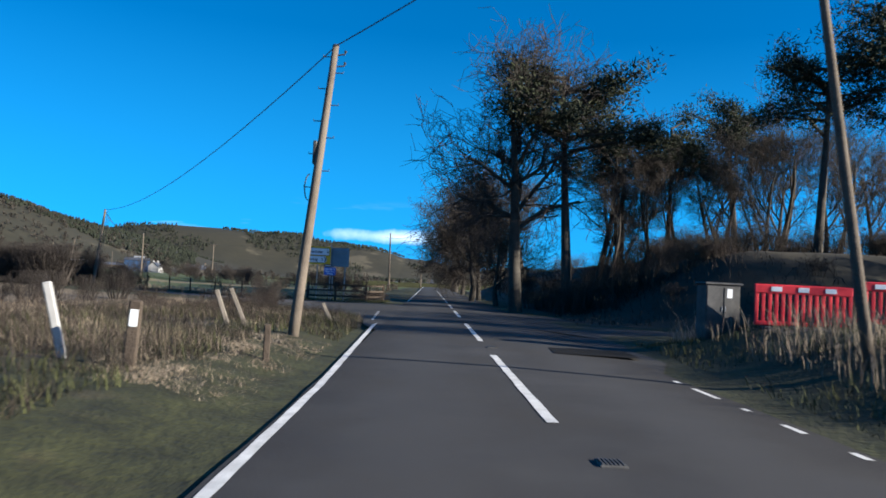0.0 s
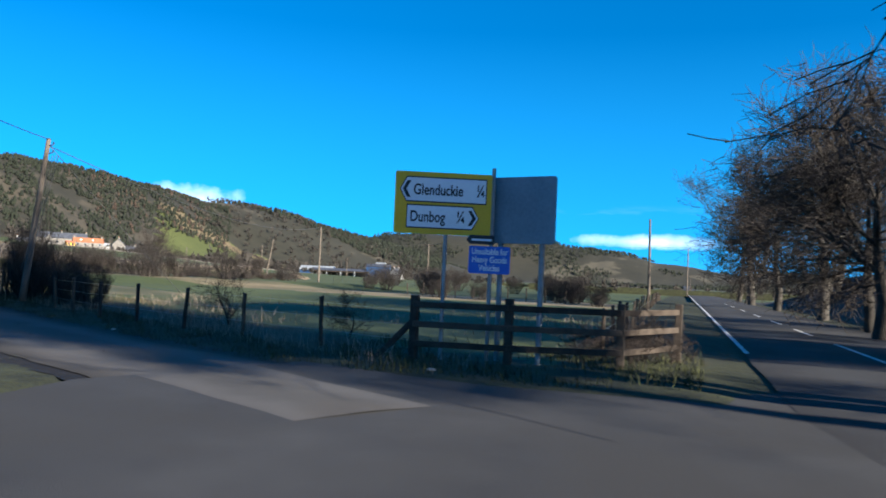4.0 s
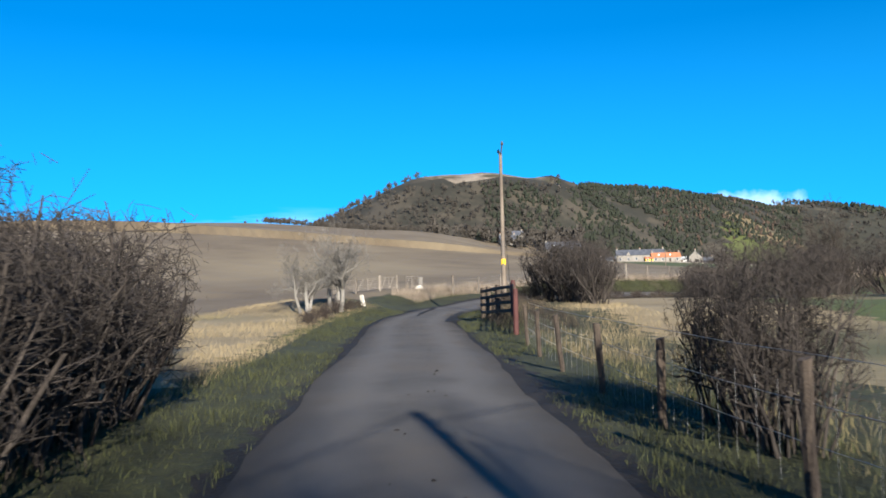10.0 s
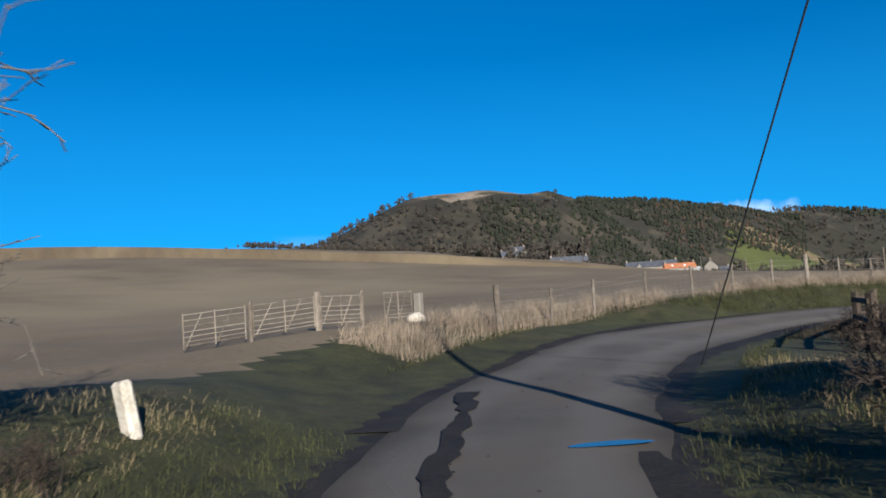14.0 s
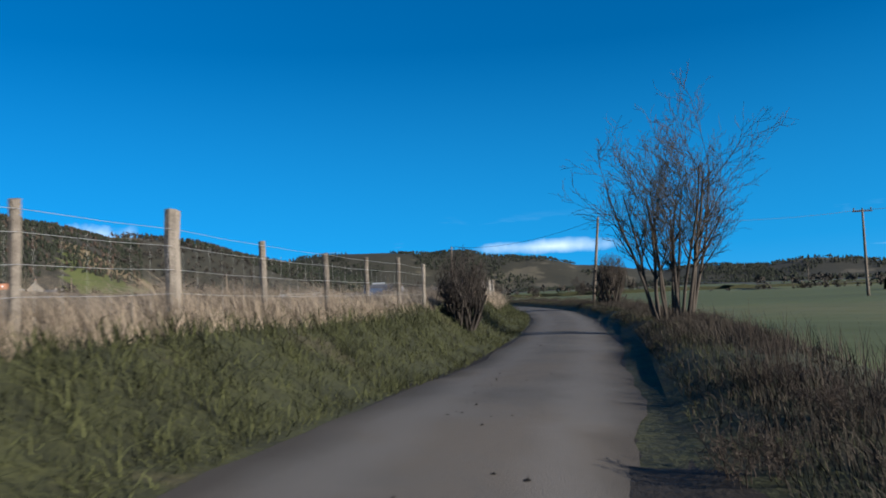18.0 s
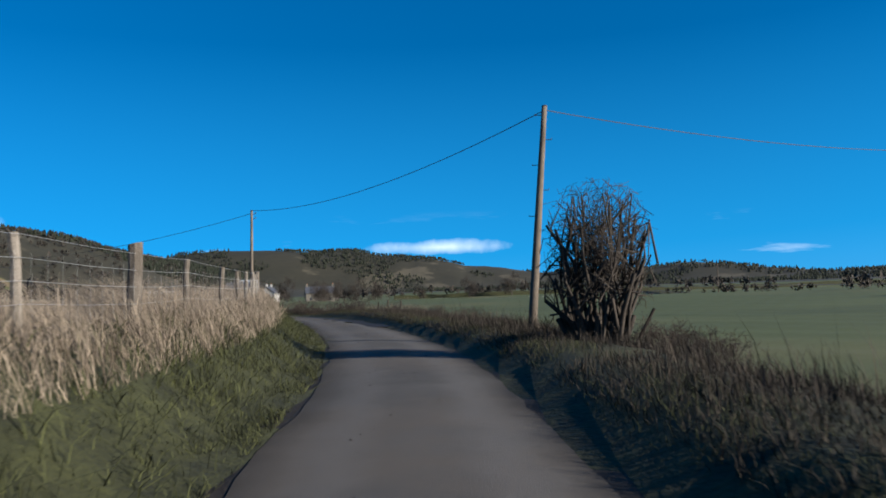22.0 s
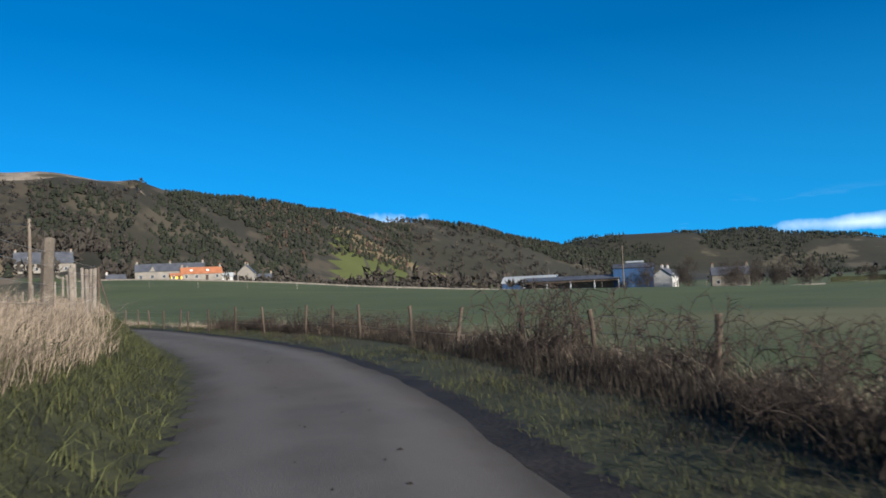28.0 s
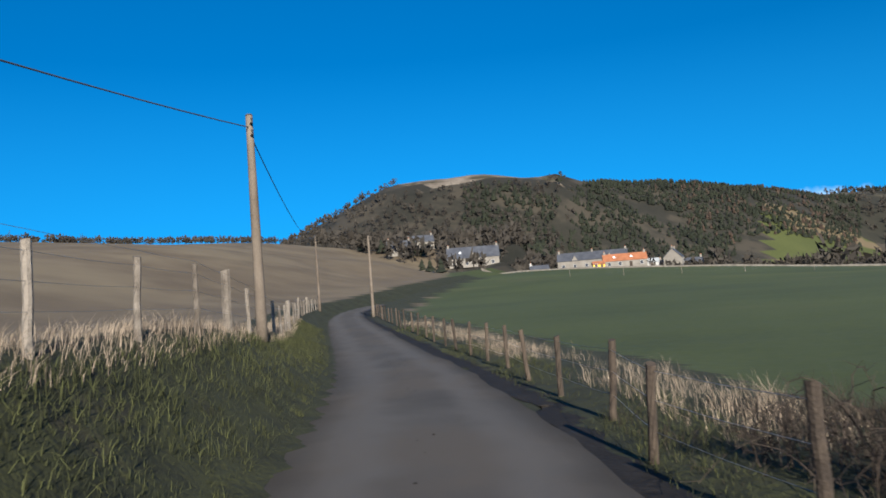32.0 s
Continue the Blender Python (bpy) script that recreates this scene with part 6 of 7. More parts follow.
face = lambda x, y: math.degrees(math.atan2(y - 189, x + 109)) - 90
for x, y, dt, length, depth, eaves, ridge, wall, roof, label, win, st, ch, sky_n, gab in (
    (-366, 330, 0, 19, 8, 3.5, 7.6, "harl", "slate", "grey stone house with a broad slate roof and dormer", 4, 1, 2, 1, 1),
    (-356, 352, 8, 7, 5, 2.6, 4.4, "white", "slate", "small white cottage with a slate roof", 2, 1, 1, 0, 0),
    (-352.5, 374.5, -4, 26, 7, 3.6, 6.6, "harl", "slate", "long grey cottage row with slate roofs", 6, 1, 3, 0, 2),
    (-332.5, 373, 4, 15, 6.0, 2.6, 5.0, "harl", "pantile", "stone cottage with an orange pantile roof", 4, 1, 2, 2, 0),
    (-335.5, 363.5, 6, 4, 4, 1.9, 2.9, "yellow", "pantile", "yellow-washed outhouse with a tiled roof", 2, 1, 0, 0, 0),
    (-332, 396, 82, 8, 6.5, 5.0, 8.2, "harl", "slate", "grey gabled house with white chimneys", 2, 2, 2, 0, 0),
    (-338, 405, 0, 16, 6.5, 3.0, 5.6, "harl", "slate", "low grey cottage with a slate roof", 5, 1, 2, 0, 0),
    (-392, 312, 0, 9, 6, 3.2, 6.0, "harl", "slate", "small grey cottage with a slate roof", 3, 1, 2, 0, 0),
    (-410, 330, 10, 11, 6, 3.2, 6.0, "harl", "slate", "grey cottage with a slate roof", 3, 1, 2, 0, 0),
    (-420, 420, 0, 10, 6.5, 4.5, 7.5, "harl", "slate", "grey house on the wooded hillside", 3, 2, 2, 0, 0),
    (-333, 386, 0, 5, 4, 2.2, 3.6, "white", "shedroof", "small white garden shed", 1, 1, 0, 0, 0),
):
    house(x + 2.9, y + 3.5, face(x, y) + dt, length, depth, eaves, ridge, wall, roof, label, win, st, ch, True, sky_n, gables=gab)


def shed(x, y, turn, length, depth, high, wall, roof, label, open_bays=0, curved=False, z=None, ridge=None):
    zz = land_at(x, y) - 0.2 if z is None else z
    ob = empty("farm_shed", pose(x, y, zz, 0, 0, turn), label, "farm building", "farm buildings")
    L, D = length / 2, depth / 2
    if open_bays:
        bm = bmesh.new()
        box(bm, 0, D - 0.1, high / 2, length, 0.2, high, 0.02)
        part("back_wall", bm, wall, ob)
        for k in (-1, 1):
            bm = bmesh.new()
            box(bm, k * (L - 0.1), 0, high / 2, 0.2, depth - 0.4, high, 0.02)
            part("end_wall", bm, wall, ob)
        for k in range(open_bays + 1):
            bm = bmesh.new()
            box(bm, -L + 0.3 + (length - 0.6) * k / open_bays, -D + 0.15, high / 2, 0.35, 0.3, high, 0.02)
            part("pillar", bm, "shedroof", ob)
        bm = bmesh.new()
        box(bm, 0, -D + 0.1, high - 0.3, length, 0.2, 0.5, 0.02)
        part("lintel", bm, "postdark", ob)
        for k in range(open_bays):
            bm = bmesh.new()
            box(bm, -L + length * (k + 0.5) / open_bays, 0.5, 0.8, length / open_bays * 0.6, 2.0, 1.6, 0.1)
            part("stored_bales", bm, ("iron", "postdark", "stone")[k % 3], ob)
    else:
        bm = bmesh.new()
        box(bm, 0, 0, high / 2, length, depth, high, 0.02)
        part("wall", bm, wall, ob)
        for k in range(int(length / 1.2)):
            bm = bmesh.new()
            box(bm, -L + 0.6 + k * 1.2, -D - 0.03, high / 2, 0.12, 0.06, high * 0.96, 0.01)
            part("cladding_rib", bm, wall, ob)
    bm = bmesh.new()
    top = ridge or high + depth * 0.14
    n = 10
    arch = []
    for k in range(n + 1):
        f = -1 + 2 * k / n
        h = high + (top - high) * (math.cos(f * math.pi / 2) if curved else 1 - abs(f)) + 0.05
        arch.append((f * (D + 0.25), h))
    rows = [[bm.verts.new((e * (L + 0.25), p, q + d)) for p, q in arch] for e in (-1, 1) for d in (0, 0.12)]
    for k in range(n):
        bm.faces.new((rows[1][k], rows[3][k], rows[3][k + 1], rows[1][k + 1]))
        bm.faces.new((rows[0][k + 1], rows[2][k + 1], rows[2][k], rows[0][k]))
        for lo, hi in ((rows[0], rows[1]), (rows[3], rows[2])):
            bm.faces.new((lo[k], hi[k], hi[k + 1], lo[k + 1]))
    part("roof", bm, roof, ob)
    bm = bmesh.new()
    for e in (-1, 1):
        g = [bm.verts.new((e * (L - 0.05), p * 0.96, q - 0.06)) for p, q in arch]
        bm.faces.new(g)
    part("gable", bm, wall, ob)
    return ob


FARM_Z = land_at(-168, 402) - 0.5
shed(-168.0, 404.2, 17, 11.6, 10, 6.9, "teal", "slate", "tall blue-grey clad farm building with a white gable", z=FARM_Z, ridge=8.2)
shed(-185.1, 396.3, 20, 29, 8.5, 4.0, "harl", "slate", "long open-fronted farm shed with pillars", 4, z=FARM_Z)
shed(-203.4, 405.4, 17, 17, 12, 3.9, "teal", "shedroof", "low farm shed with a curved pale roof", curved=True, z=FARM_Z, ridge=6.1)
shed(-170.5, 412.7, 17, 5.0, 5, 8.6, "white", "shedroof", "white farm hopper tower behind the sheds", z=FARM_Z, ridge=9.2)
house(-159.0, 406.0, 17 + 75, 7.2, 5.8, 4.2, 6.4, "white", "slate", "white farmhouse with a slate roof", 2, 2, 2, z=FARM_Z)
house(-144.8, 425.6, 17, 11, 7, 3.7, 6.1, "drystone", "slate", "grey farm cottage with a slate roof", 3, 1, 2, z=FARM_Z)
for k in range(6):
    o = boulder("bale", -154.6 + 3.2 * k, 406.6 + 0.6 * k, 0.7, 0.6, 0.5, 30 + k, "white wrapped bale at the edge of the farmyard", "white", category="bale")
    o["group"] = "wrapped bales"
fence([(-210 + 9 * k, 350 + 2.2 * k) for k in range(22)], "dark", (0.8,), "dark field fence near a farm", high=1.3)


def dyke(name, a, b, high, wide, mat, label, n=60):
    """A field wall or clipped hedge bank across the land."""
    rnd = np.random.RandomState(4)
    f = np.linspace(0, 1, n)
    x, y = a[0] + (b[0] - a[0]) * f, a[1] + (b[1] - a[1]) * f
    z = land(x, y)
    nx_, ny_ = -(b[1] - a[1]), b[0] - a[0]
    ln = math.hypot(nx_, ny_)
    nx_, ny_ = nx_ / ln * wide / 2, ny_ / ln * wide / 2
    h = high * (1 + 0.12 * rnd.randn(n))
    v = np.concatenate([np.stack([x + s * nx_, y + s * ny_, z + hh], 1)[:, None] for s, hh in ((-1, -0.3 + 0 * h), (-0.7, h), (0.7, h), (1, -0.3 + 0 * h))], 1).reshape(-1, 3)
    q = (np.arange(n - 1)[:, None] * 4 + np.arange(3)[None]).ravel()
    return tagged(from_arrays(name, v, np.stack([q, q + 1, q + 5, q + 4], 1), mat), label, "field wall", "field boundaries")


dyke("field_wall", (-300, 300), (-120, 440), 0.4, 0.5, "drystone", "long stone dyke below the village")
dyke("hedge_bank", (-120, 455), (120, 500), 1.6, 2.0, "verge", "dark clipped field hedge in the distance")
dyke("hedge_bank", (-40, 190), (120, 215), 1.2, 2.0, "verge", "dark hedge bank across a green field")
dyke("field_wall", (-560, 620), (-380, 780), 1.3, 1.0, "stone", "stone wall along a hillside pasture")


# ---- far woods ----
def wood(name, n, area, kind, mat, label, seed, small=1.0, where=None):
    """Many small trees over a stretch of hillside, each a few tapering clumps."""
    rnd = np.random.RandomState(seed)
    x = rnd.uniform(area[0], area[1], n * 4)
    y = rnd.uniform(area[2], area[3], n * 4)
    keep = where(x, y)
    x, y = x[keep][:n], y[keep][:n]
    z = land(x, y)
    m = len(x)
    high = rnd.uniform(0.7, 1.25, m) * small
    v, f = [], []
    if kind == "cone":
        for tier, (lo, hi, r) in enumerate(((0.1, 0.58, 0.36), (0.36, 0.8, 0.28), (0.6, 0.97, 0.18))):
            k = 6
            ang = rnd.uniform(0, 6.28, m)
            ring = []
            for j in range(k):
                rr = r * rnd.uniform(0.6, 1.3, m)
                ring.append(np.stack([x + high * rr * np.cos(ang + j * 6.283 / k), y + high * rr * np.sin(ang + j * 6.283 / k), z + high * (lo + rnd.uniform(-0.05, 0.05, m))], 1))
            top = np.stack([x + high * rnd.uniform(-0.02, 0.02, m), y, z + high * hi], 1)
            pts = np.stack(ring + [top], 1)
            base = np.arange(m)[:, None] * (k + 1) + sum(len(q) for q in v)
            f += [base + np.array([[j, (j + 1) % k, k]]) for j in range(k)]
            v.append(pts.reshape(-1, 3))
    else:
        blobs = 26
        for b in range(blobs):
            c = rnd.randn(m, 3)
            c /= np.linalg.norm(c, axis=1, keepdims=True)
            rad = rnd.uniform(0.2, 1.0, (m, 1)) ** 0.5
            p = np.stack([x, y, z + high * 0.58], 1) + c * rad * high[:, None] * np.array([[0.36, 0.36, 0.42]])
            d = rnd.randn(m, 3) * 0.13 * high[:, None]
            e = rnd.randn(m, 3) * 0.1 * high[:, None]
            d[:, 2] = np.abs(d[:, 2]) * 1.6
            pts = np.stack([p - e, p + e, p + d], 1)
            base = np.arange(m)[:, None] * 3 + sum(len(q) for q in v)
            f.append(base + np.array([[0, 1, 2]]))
            v.append(pts.reshape(-1, 3))
        for j in range(2):
            w = 0.018 * high
            p = np.stack([x, y, z - 0.5], 1)
            side = np.stack([w, w * (1 - 2 * j), 0 * w], 1)
            pts = np.stack([p - side, p + side, p + np.stack([0 * w, 0 * w, high * 0.7], 1)], 1)
            base = np.arange(m)[:, None] * 3 + sum(len(q) for q in v)
            f.append(base + np.array([[0, 1, 2]]))
            v.append(pts.reshape(-1, 3))
    ob = from_arrays(name, np.concatenate(v), np.concatenate(f), mat)
    return tagged(ob, label, "woodland", kind="stuff")


def polar(x, y):
    return np.hypot(x + 60, y - 100), np.degrees(np.arctan2(-(x + 60), y - 100))


hill_wood = lambda lo, hi, r0, r1, seed, cut: (lambda x, y: (lambda r, b: (b > lo) & (b < hi) & (r > r0) & (r < r1) & (rumple(x, y, 60, seed) > cut) & ~((np.hypot(x + 842, (y - 622) / 1.3) < 72)) & (np.hypot(x + 852, (y - 735) / 1.3) > 42) & (np.hypot((x + 560) / 130, (y - 900) / 160) > 1))(*polar(x, y)))
AREA = (-1350, -330, 330, 1700)
wood("pine_wood", 9500, AREA, "cone", "conifer", "dark pine plantation on a steep hillside", 1, 6, hill_wood(34, 57, 470, 1400, 1, -0.55))
wood("pine_wood", 700, (-800, -380, 420, 900), "cone", "conifer", "dark pines above the village", 2, 8, hill_wood(38, 54, 420, 640, 3, -0.3))
wood("bare_wood", 3400, AREA, "blob", "barewood", "bare grey-brown broadleaf wood on a hillside", 3, 6, hill_wood(50, 80, 560, 1150, 5, -0.7))
wood("bare_wood", 1300, AREA, "blob", "barewood", "bare broadleaf wood at the foot of a hill", 4, 6.5, hill_wood(33, 64, 380, 700, 6, -0.5))
wood("larch_wood", 1500, AREA, "cone", "larch", "russet bare larch plantation on a ridge", 5, 6.5, hill_wood(34, 46, 900, 1650, 8, -0.2))
wood("pine_wood", 4200, (-1250, -500, 1350, 2350), "cone", "conifer", "dark conifer wood along a far ridge", 6, 9, hill_wood(18, 36, 1480, 2300, 9, -0.7))
wood("bare_wood", 900, (-1300, -300, 900, 2000), "blob", "barewood", "bare wood below a far ridge", 7, 8, hill_wood(20, 36, 1150, 1700, 2, -0.4))
wood("far_wood", 4500, (-1300, 400, 2100, 3000), "cone", "conifer", "dark woods over distant hills", 8, 9, lambda x, y: rumple(x, y, 160, 3) > 0.05)
wood("far_wood", 3500, (0, 1500, 1900, 3000), "cone", "conifer", "dark woods over distant low hills", 9, 10, lambda x, y: rumple(x, y, 140, 6) > -0.2)
wood("far_hedge", 70, (-420, -230, 60, 330), "blob", "barewood", "bare hedge and gorse along a field crest", 10, 1.8, lambda x, y: np.abs(beside(x, y)[0] + 165) < 6)
wood("crest_scrub", 340, (-425, -355, 165, 275), "blob", "barewood", "dark gorse and bare bushes along a field crest", 21, 2.3, lambda x, y: np.abs((x + 371) + (y - 183.5) * 0.5) < 7)
wood("village_wood", 300, (-460, -330, 300, 460), "blob", "barewood", "bare garden trees behind a village", 11, 7, lambda x, y: (x + 0.75 * y < -92) & (np.hypot(x + 354, y - 323) > 19) & (np.abs(rumple(x, y, 12, 2)) > 0.2))
wood("village_wood", 90, (-330, -230, 400, 520), "blob", "barewood", "bare trees between village and farm", 12, 8, lambda x, y: y > 400 + 0 * x)
wood("village_conifers", 40, (-420, -320, 300, 430), "cone", "conifer", "dark garden conifers in a village", 13, 6, lambda x, y: (rumple(x, y, 9, 5) > 0.2) & (np.hypot(x + 354, y - 323) > 19) & (x + 0.75 * y < -85))
wood("field_scrub", 130, (-320, -190, 372, 400), "blob", "barewood", "low brown scrub beside farm sheds", 14, 3.0, lambda x, y: y > 375)
wood("valley_scrub", 260, (-330, 60, 480, 620), "blob", "barewood", "bare hedgerow trees across the valley", 15, 4.5, lambda x, y: np.abs(rumple(x, y, 45, 3)) < 0.09)
wood("valley_scrub", 520, (-40, 260, 190, 420), "blob", "barewood", "dark hedgerow bushes across the fields", 16, 1.7, lambda x, y: np.abs(rumple(x, y, 40, 7)) < 0.08)


# ---- grass, dead stems and brambles ----
def lane_points(s, d):
    px, py = np.interp(s, LANE_LEN, LANE[:, 0]), np.interp(s, LANE_LEN, LANE[:, 1])
    e = 0.4
    tx = np.interp(s + e, LANE_LEN, LANE[:, 0]) - np.interp(s - e, LANE_LEN, LANE[:, 0])
    ty = np.interp(s + e, LANE_LEN, LANE[:, 1]) - np.interp(s - e, LANE_LEN, LANE[:, 1])
    n = np.hypot(tx, ty)
    return px + d * ty / n, py - d * tx / n


def blades(name, x, y, low, high, width, mat, label, seed, lean=0.35, wind=(-0.1, 0.05), droop=0.5):
    """Bent grass blades, each of three small faces, standing on the ground."""
    rnd = np.random.RandomState(seed)
    n = len(x)
    z = land(x, y) - 0.02
    h = rnd.uniform(low, high, n) * np.clip(0.78 + 0.35 * rumple(x, y, 0.7, seed) + 0.4 * rumple(x, y, 0.25, seed + 1), 0.25, 1.7)
    a = rnd.uniform(0, 6.283, n)
    ln = np.abs(rnd.randn(n)) * lean
    dx, dy = np.cos(a) * ln + wind[0], np.sin(a) * ln + wind[1]
    b = rnd.uniform(0, 6.283, n)
    wx, wy = np.cos(b) * width / 2, np.sin(b) * width / 2
    mx_, my_ = x + dx * h * 0.45, y + dy * h * 0.45
    tx, ty = x + dx * h * (1 + droop), y + dy * h * (1 + droop)
    v = np.stack([np.stack([x - wx, y - wy, z], 1), np.stack([x + wx, y + wy, z], 1), np.stack([mx_ - wx * 0.7, my_ - wy * 0.7, z + h * 0.6], 1), np.stack([mx_ + wx * 0.7, my_ + wy * 0.7, z + h * 0.6], 1), np.stack([tx, ty, z + h], 1)], 1).reshape(-1, 3)
    base = np.arange(n)[:, None] * 5
    f = np.concatenate([base + np.array([[0, 1, 3]]), base + np.array([[0, 3, 2]]), base + np.array([[2, 3, 4]])])
    return tagged(from_arrays(name, v, f, mat), label, "grass", kind="stuff")


def verge(name, s0, s1, d0, d1, per_m2, low, high, width, mat, label, seed, patch=0.0, size=1.5, **more):
    rnd = np.random.RandomState(seed)
    n = int((s1 - s0) * abs(d1 - d0) * per_m2)
    s, d = rnd.uniform(s0, s1, n), rnd.uniform(d0, d1, n)
    x, y = lane_points(s, d)
    edge = np.where(d < 0, np.interp(s, *LEFT_HALF), np.interp(s, *RIGHT_HALF)) + 0.12 + np.where(d < 0, 1.45 * smooth(S_TURN + 17, S_TURN + 11, s), 0.85 * smooth(S_TURN + 23, S_TURN + 19, s) + 0.35 * smooth(S_TURN + 20, S_TURN + 24, s) * smooth(186, 178, s)) * smooth(S_TURN - 6, S_TURN - 3, s)
    keep = (np.abs(d) > edge) & (rumple(x, y, size, seed) + rnd.uniform(-0.5, 0.5, n) > patch) & (np.abs(x - MAIN_X(y)) > MAIN_HALF + 1.0)
    return blades(name, x[keep], y[keep], low, high, width, mat, label, seed, **more)


def plot(name, x0, x1, y0, y1, per_m2, low, high, width, mat, label, seed, patch=0.0, size=1.5, where=None, **more):
    rnd = np.random.RandomState(seed)
    n = int((x1 - x0) * (y1 - y0) * per_m2)
    x, y = rnd.uniform(x0, x1, n), rnd.uniform(y0, y1, n)
    keep = rumple(x, y, size, seed) + rnd.uniform(-0.5, 0.5, n) > patch
    keep &= np.abs(x - MAIN_X(y)) > MAIN_HALF + 0.5
    d, s = beside(x, y)
    keep &= (np.abs(d) > LANE_HALF + 0.5) | (s < 3)
    if where is not None:
        keep &= where(x, y)
    return blades(name, x[keep], y[keep], low, high, width, mat, label, seed, **more)


S_BEND, S_ASH, S_POLE, S_LAST = s_of(-66, 76), s_of(-72.5, 112), s_of(-80, 160), s_of(-150, 204)
# short green grass on both verges
verge("verge_grass", 22, 80, -1.5, -3.2, 445, 0.05, 0.16, 0.0065, "blade", "short green verge grass", 101, -0.35, lean=0.7)
verge("verge_grass", 20, 88, 1.5, 3.4, 405, 0.05, 0.17, 0.0065, "blade", "short green verge grass", 102, -0.3, lean=0.7)
verge("verge_grass", S_BEND, S_POLE + 30, -1.5, -3.4, 560, 0.06, 0.22, 0.011, "blade", "lush green grass on a bank", 103, -0.5, lean=1.0)
verge("verge_grass", S_POLE + 30, S_LAST, -1.55, -3.1, 510, 0.05, 0.21, 0.008, "blade", "green grass on a bank", 104, -0.5, lean=0.7)
verge("verge_grass", S_BEND, S_LAST, 1.6, 3.0, 310, 0.05, 0.16, 0.0065, "blade", "short green verge grass", 105, -0.35, lean=0.7)
verge("grass_tufts", S_BEND, S_POLE + 30, -1.6, -3.3, 150, 0.12, 0.32, 0.016, "blade", "longer tufts of green grass on a bank", 106, 0.2, 0.3, lean=1.2, droop=0.9)
verge("grass_tufts", S_POLE + 30, S_LAST, -1.7, -3.1, 110, 0.08, 0.22, 0.009, "blade", "longer tufts of green grass on a bank", 107, 0.25, 0.35, lean=0.9, droop=0.9)
# tall straw-coloured grass
verge("dry_grass", S_BEND + 1, S_ASH + 8, -3.0, -5.2, 560, 0.24, 0.66, 0.0065, "straw", "tall dry straw-coloured grass along a fence", 111, -0.5, 2.5, lean=0.55, wind=(-0.6, 0.4), droop=1.1)
verge("dry_grass", S_ASH + 8, S_POLE + 26, -2.6, -4.8, 520, 0.24, 0.66, 0.0065, "straw", "tall dry straw-coloured grass along a fence", 112, -0.6, 2.5, lean=0.55, wind=(-0.6, 0.4), droop=1.1)
verge("dry_grass", S_POLE + 26, S_LAST, -2.9, -4.2, 260, 0.1, 0.27, 0.007, "straw", "dry straw-coloured grass along a fence", 113, -0.5, 2.5, lean=0.35, wind=(-0.3, 0.2), droop=1.1)
verge("dry_grass", S_POLE - 2, 222.0, 3.8, 6.2, 130, 0.25, 0.65, 0.007, "straw", "dry pale grass along a field fence", 114, -0.1, 2.0, lean=0.3, wind=(-0.25, 0.1), droop=1.1)
verge("dry_grass", S_BEND + 8, S_POLE, 2.5, 5.0, 260, 0.15, 0.45, 0.009, "dead", "faded brown grass at a field edge", 115, 0.0, 2.0, lean=0.4)
verge("dry_grass", 47, 80, -2.8, -9.0, 300, 0.05, 0.2, 0.0055, "rough", "dry rough grass beside the lane", 116, -0.2, 2.0, lean=0.45, wind=(-0.3, 0.2), droop=1.1)
verge("dry_grass", 36, 86, 2.8, 7.0, 220, 0.06, 0.22, 0.0055, "rough", "dry rough grass inside a field fence", 117, -0.2, 2.0, lean=0.4, droop=1.1)
verge("dry_grass", 25, 49, -2.4, -3.4, 110, 0.15, 0.45, 0.008, "dead", "dry grass at the foot of a hedge", 118, 0.0, 1.2, lean=0.3, droop=1.1)
verge("dry_grass", 18, 38, 2.6, 4.6, 90, 0.15, 0.45, 0.008, "straw", "dry grass under a field fence", 119, 0.0, 1.2, lean=0.4, droop=1.1)
verge("dry_grass", 219.0, S_LAST, 2.5, 4.2, 100, 0.15, 0.42, 0.007, "straw", "dry pale grass along a field fence", 120, -0.2, 2.0, lean=0.3, wind=(-0.25, 0.1), droop=1.1)
verge("dead_grass", S_POLE - 2, 222.0, 3.2, 5.4, 420, 0.15, 0.5, 0.008, "dead", "matted dead brown grass under brambles", 124, -0.2, 1.8, lean=0.4)
verge("dead_grass", 62, 76, 2.4, 4.4, 300, 0.15, 0.45, 0.008, "dead", "matted dead grass and stems before a rail fence", 141, -0.3, 1.0, lean=0.6)
verge("dead_grass", S_POLE + 4, 222.0, 1.9, 3.6, 240, 0.05, 0.2, 0.007, "dead", "short dead grass between lane and brambles", 142, 0.0, 1.1, lean=0.8)
# brown dead stems
verge("dead_stems", S_BEND + 14, S_POLE - 4, 2.9, 6.0, 24, 0.3, 0.75, 0.01, "bramble", "tall dead brown stems at a field edge", 121, 0.0, 2.0, lean=0.3, droop=0.1)
verge("dead_stems", 27, 49, -2.7, -3.8, 34, 0.3, 0.9, 0.012, "bramble", "dead reddish stems under a hedge", 122, -0.3, 1.2, lean=0.25, droop=0.1)
verge("dead_grass", S_BEND + 8, S_POLE + 14, 1.9, 4.2, 200, 0.08, 0.28, 0.01, "dead", "matted dead brown grass on the verge", 123, -0.3, 1.6, lean=0.7)
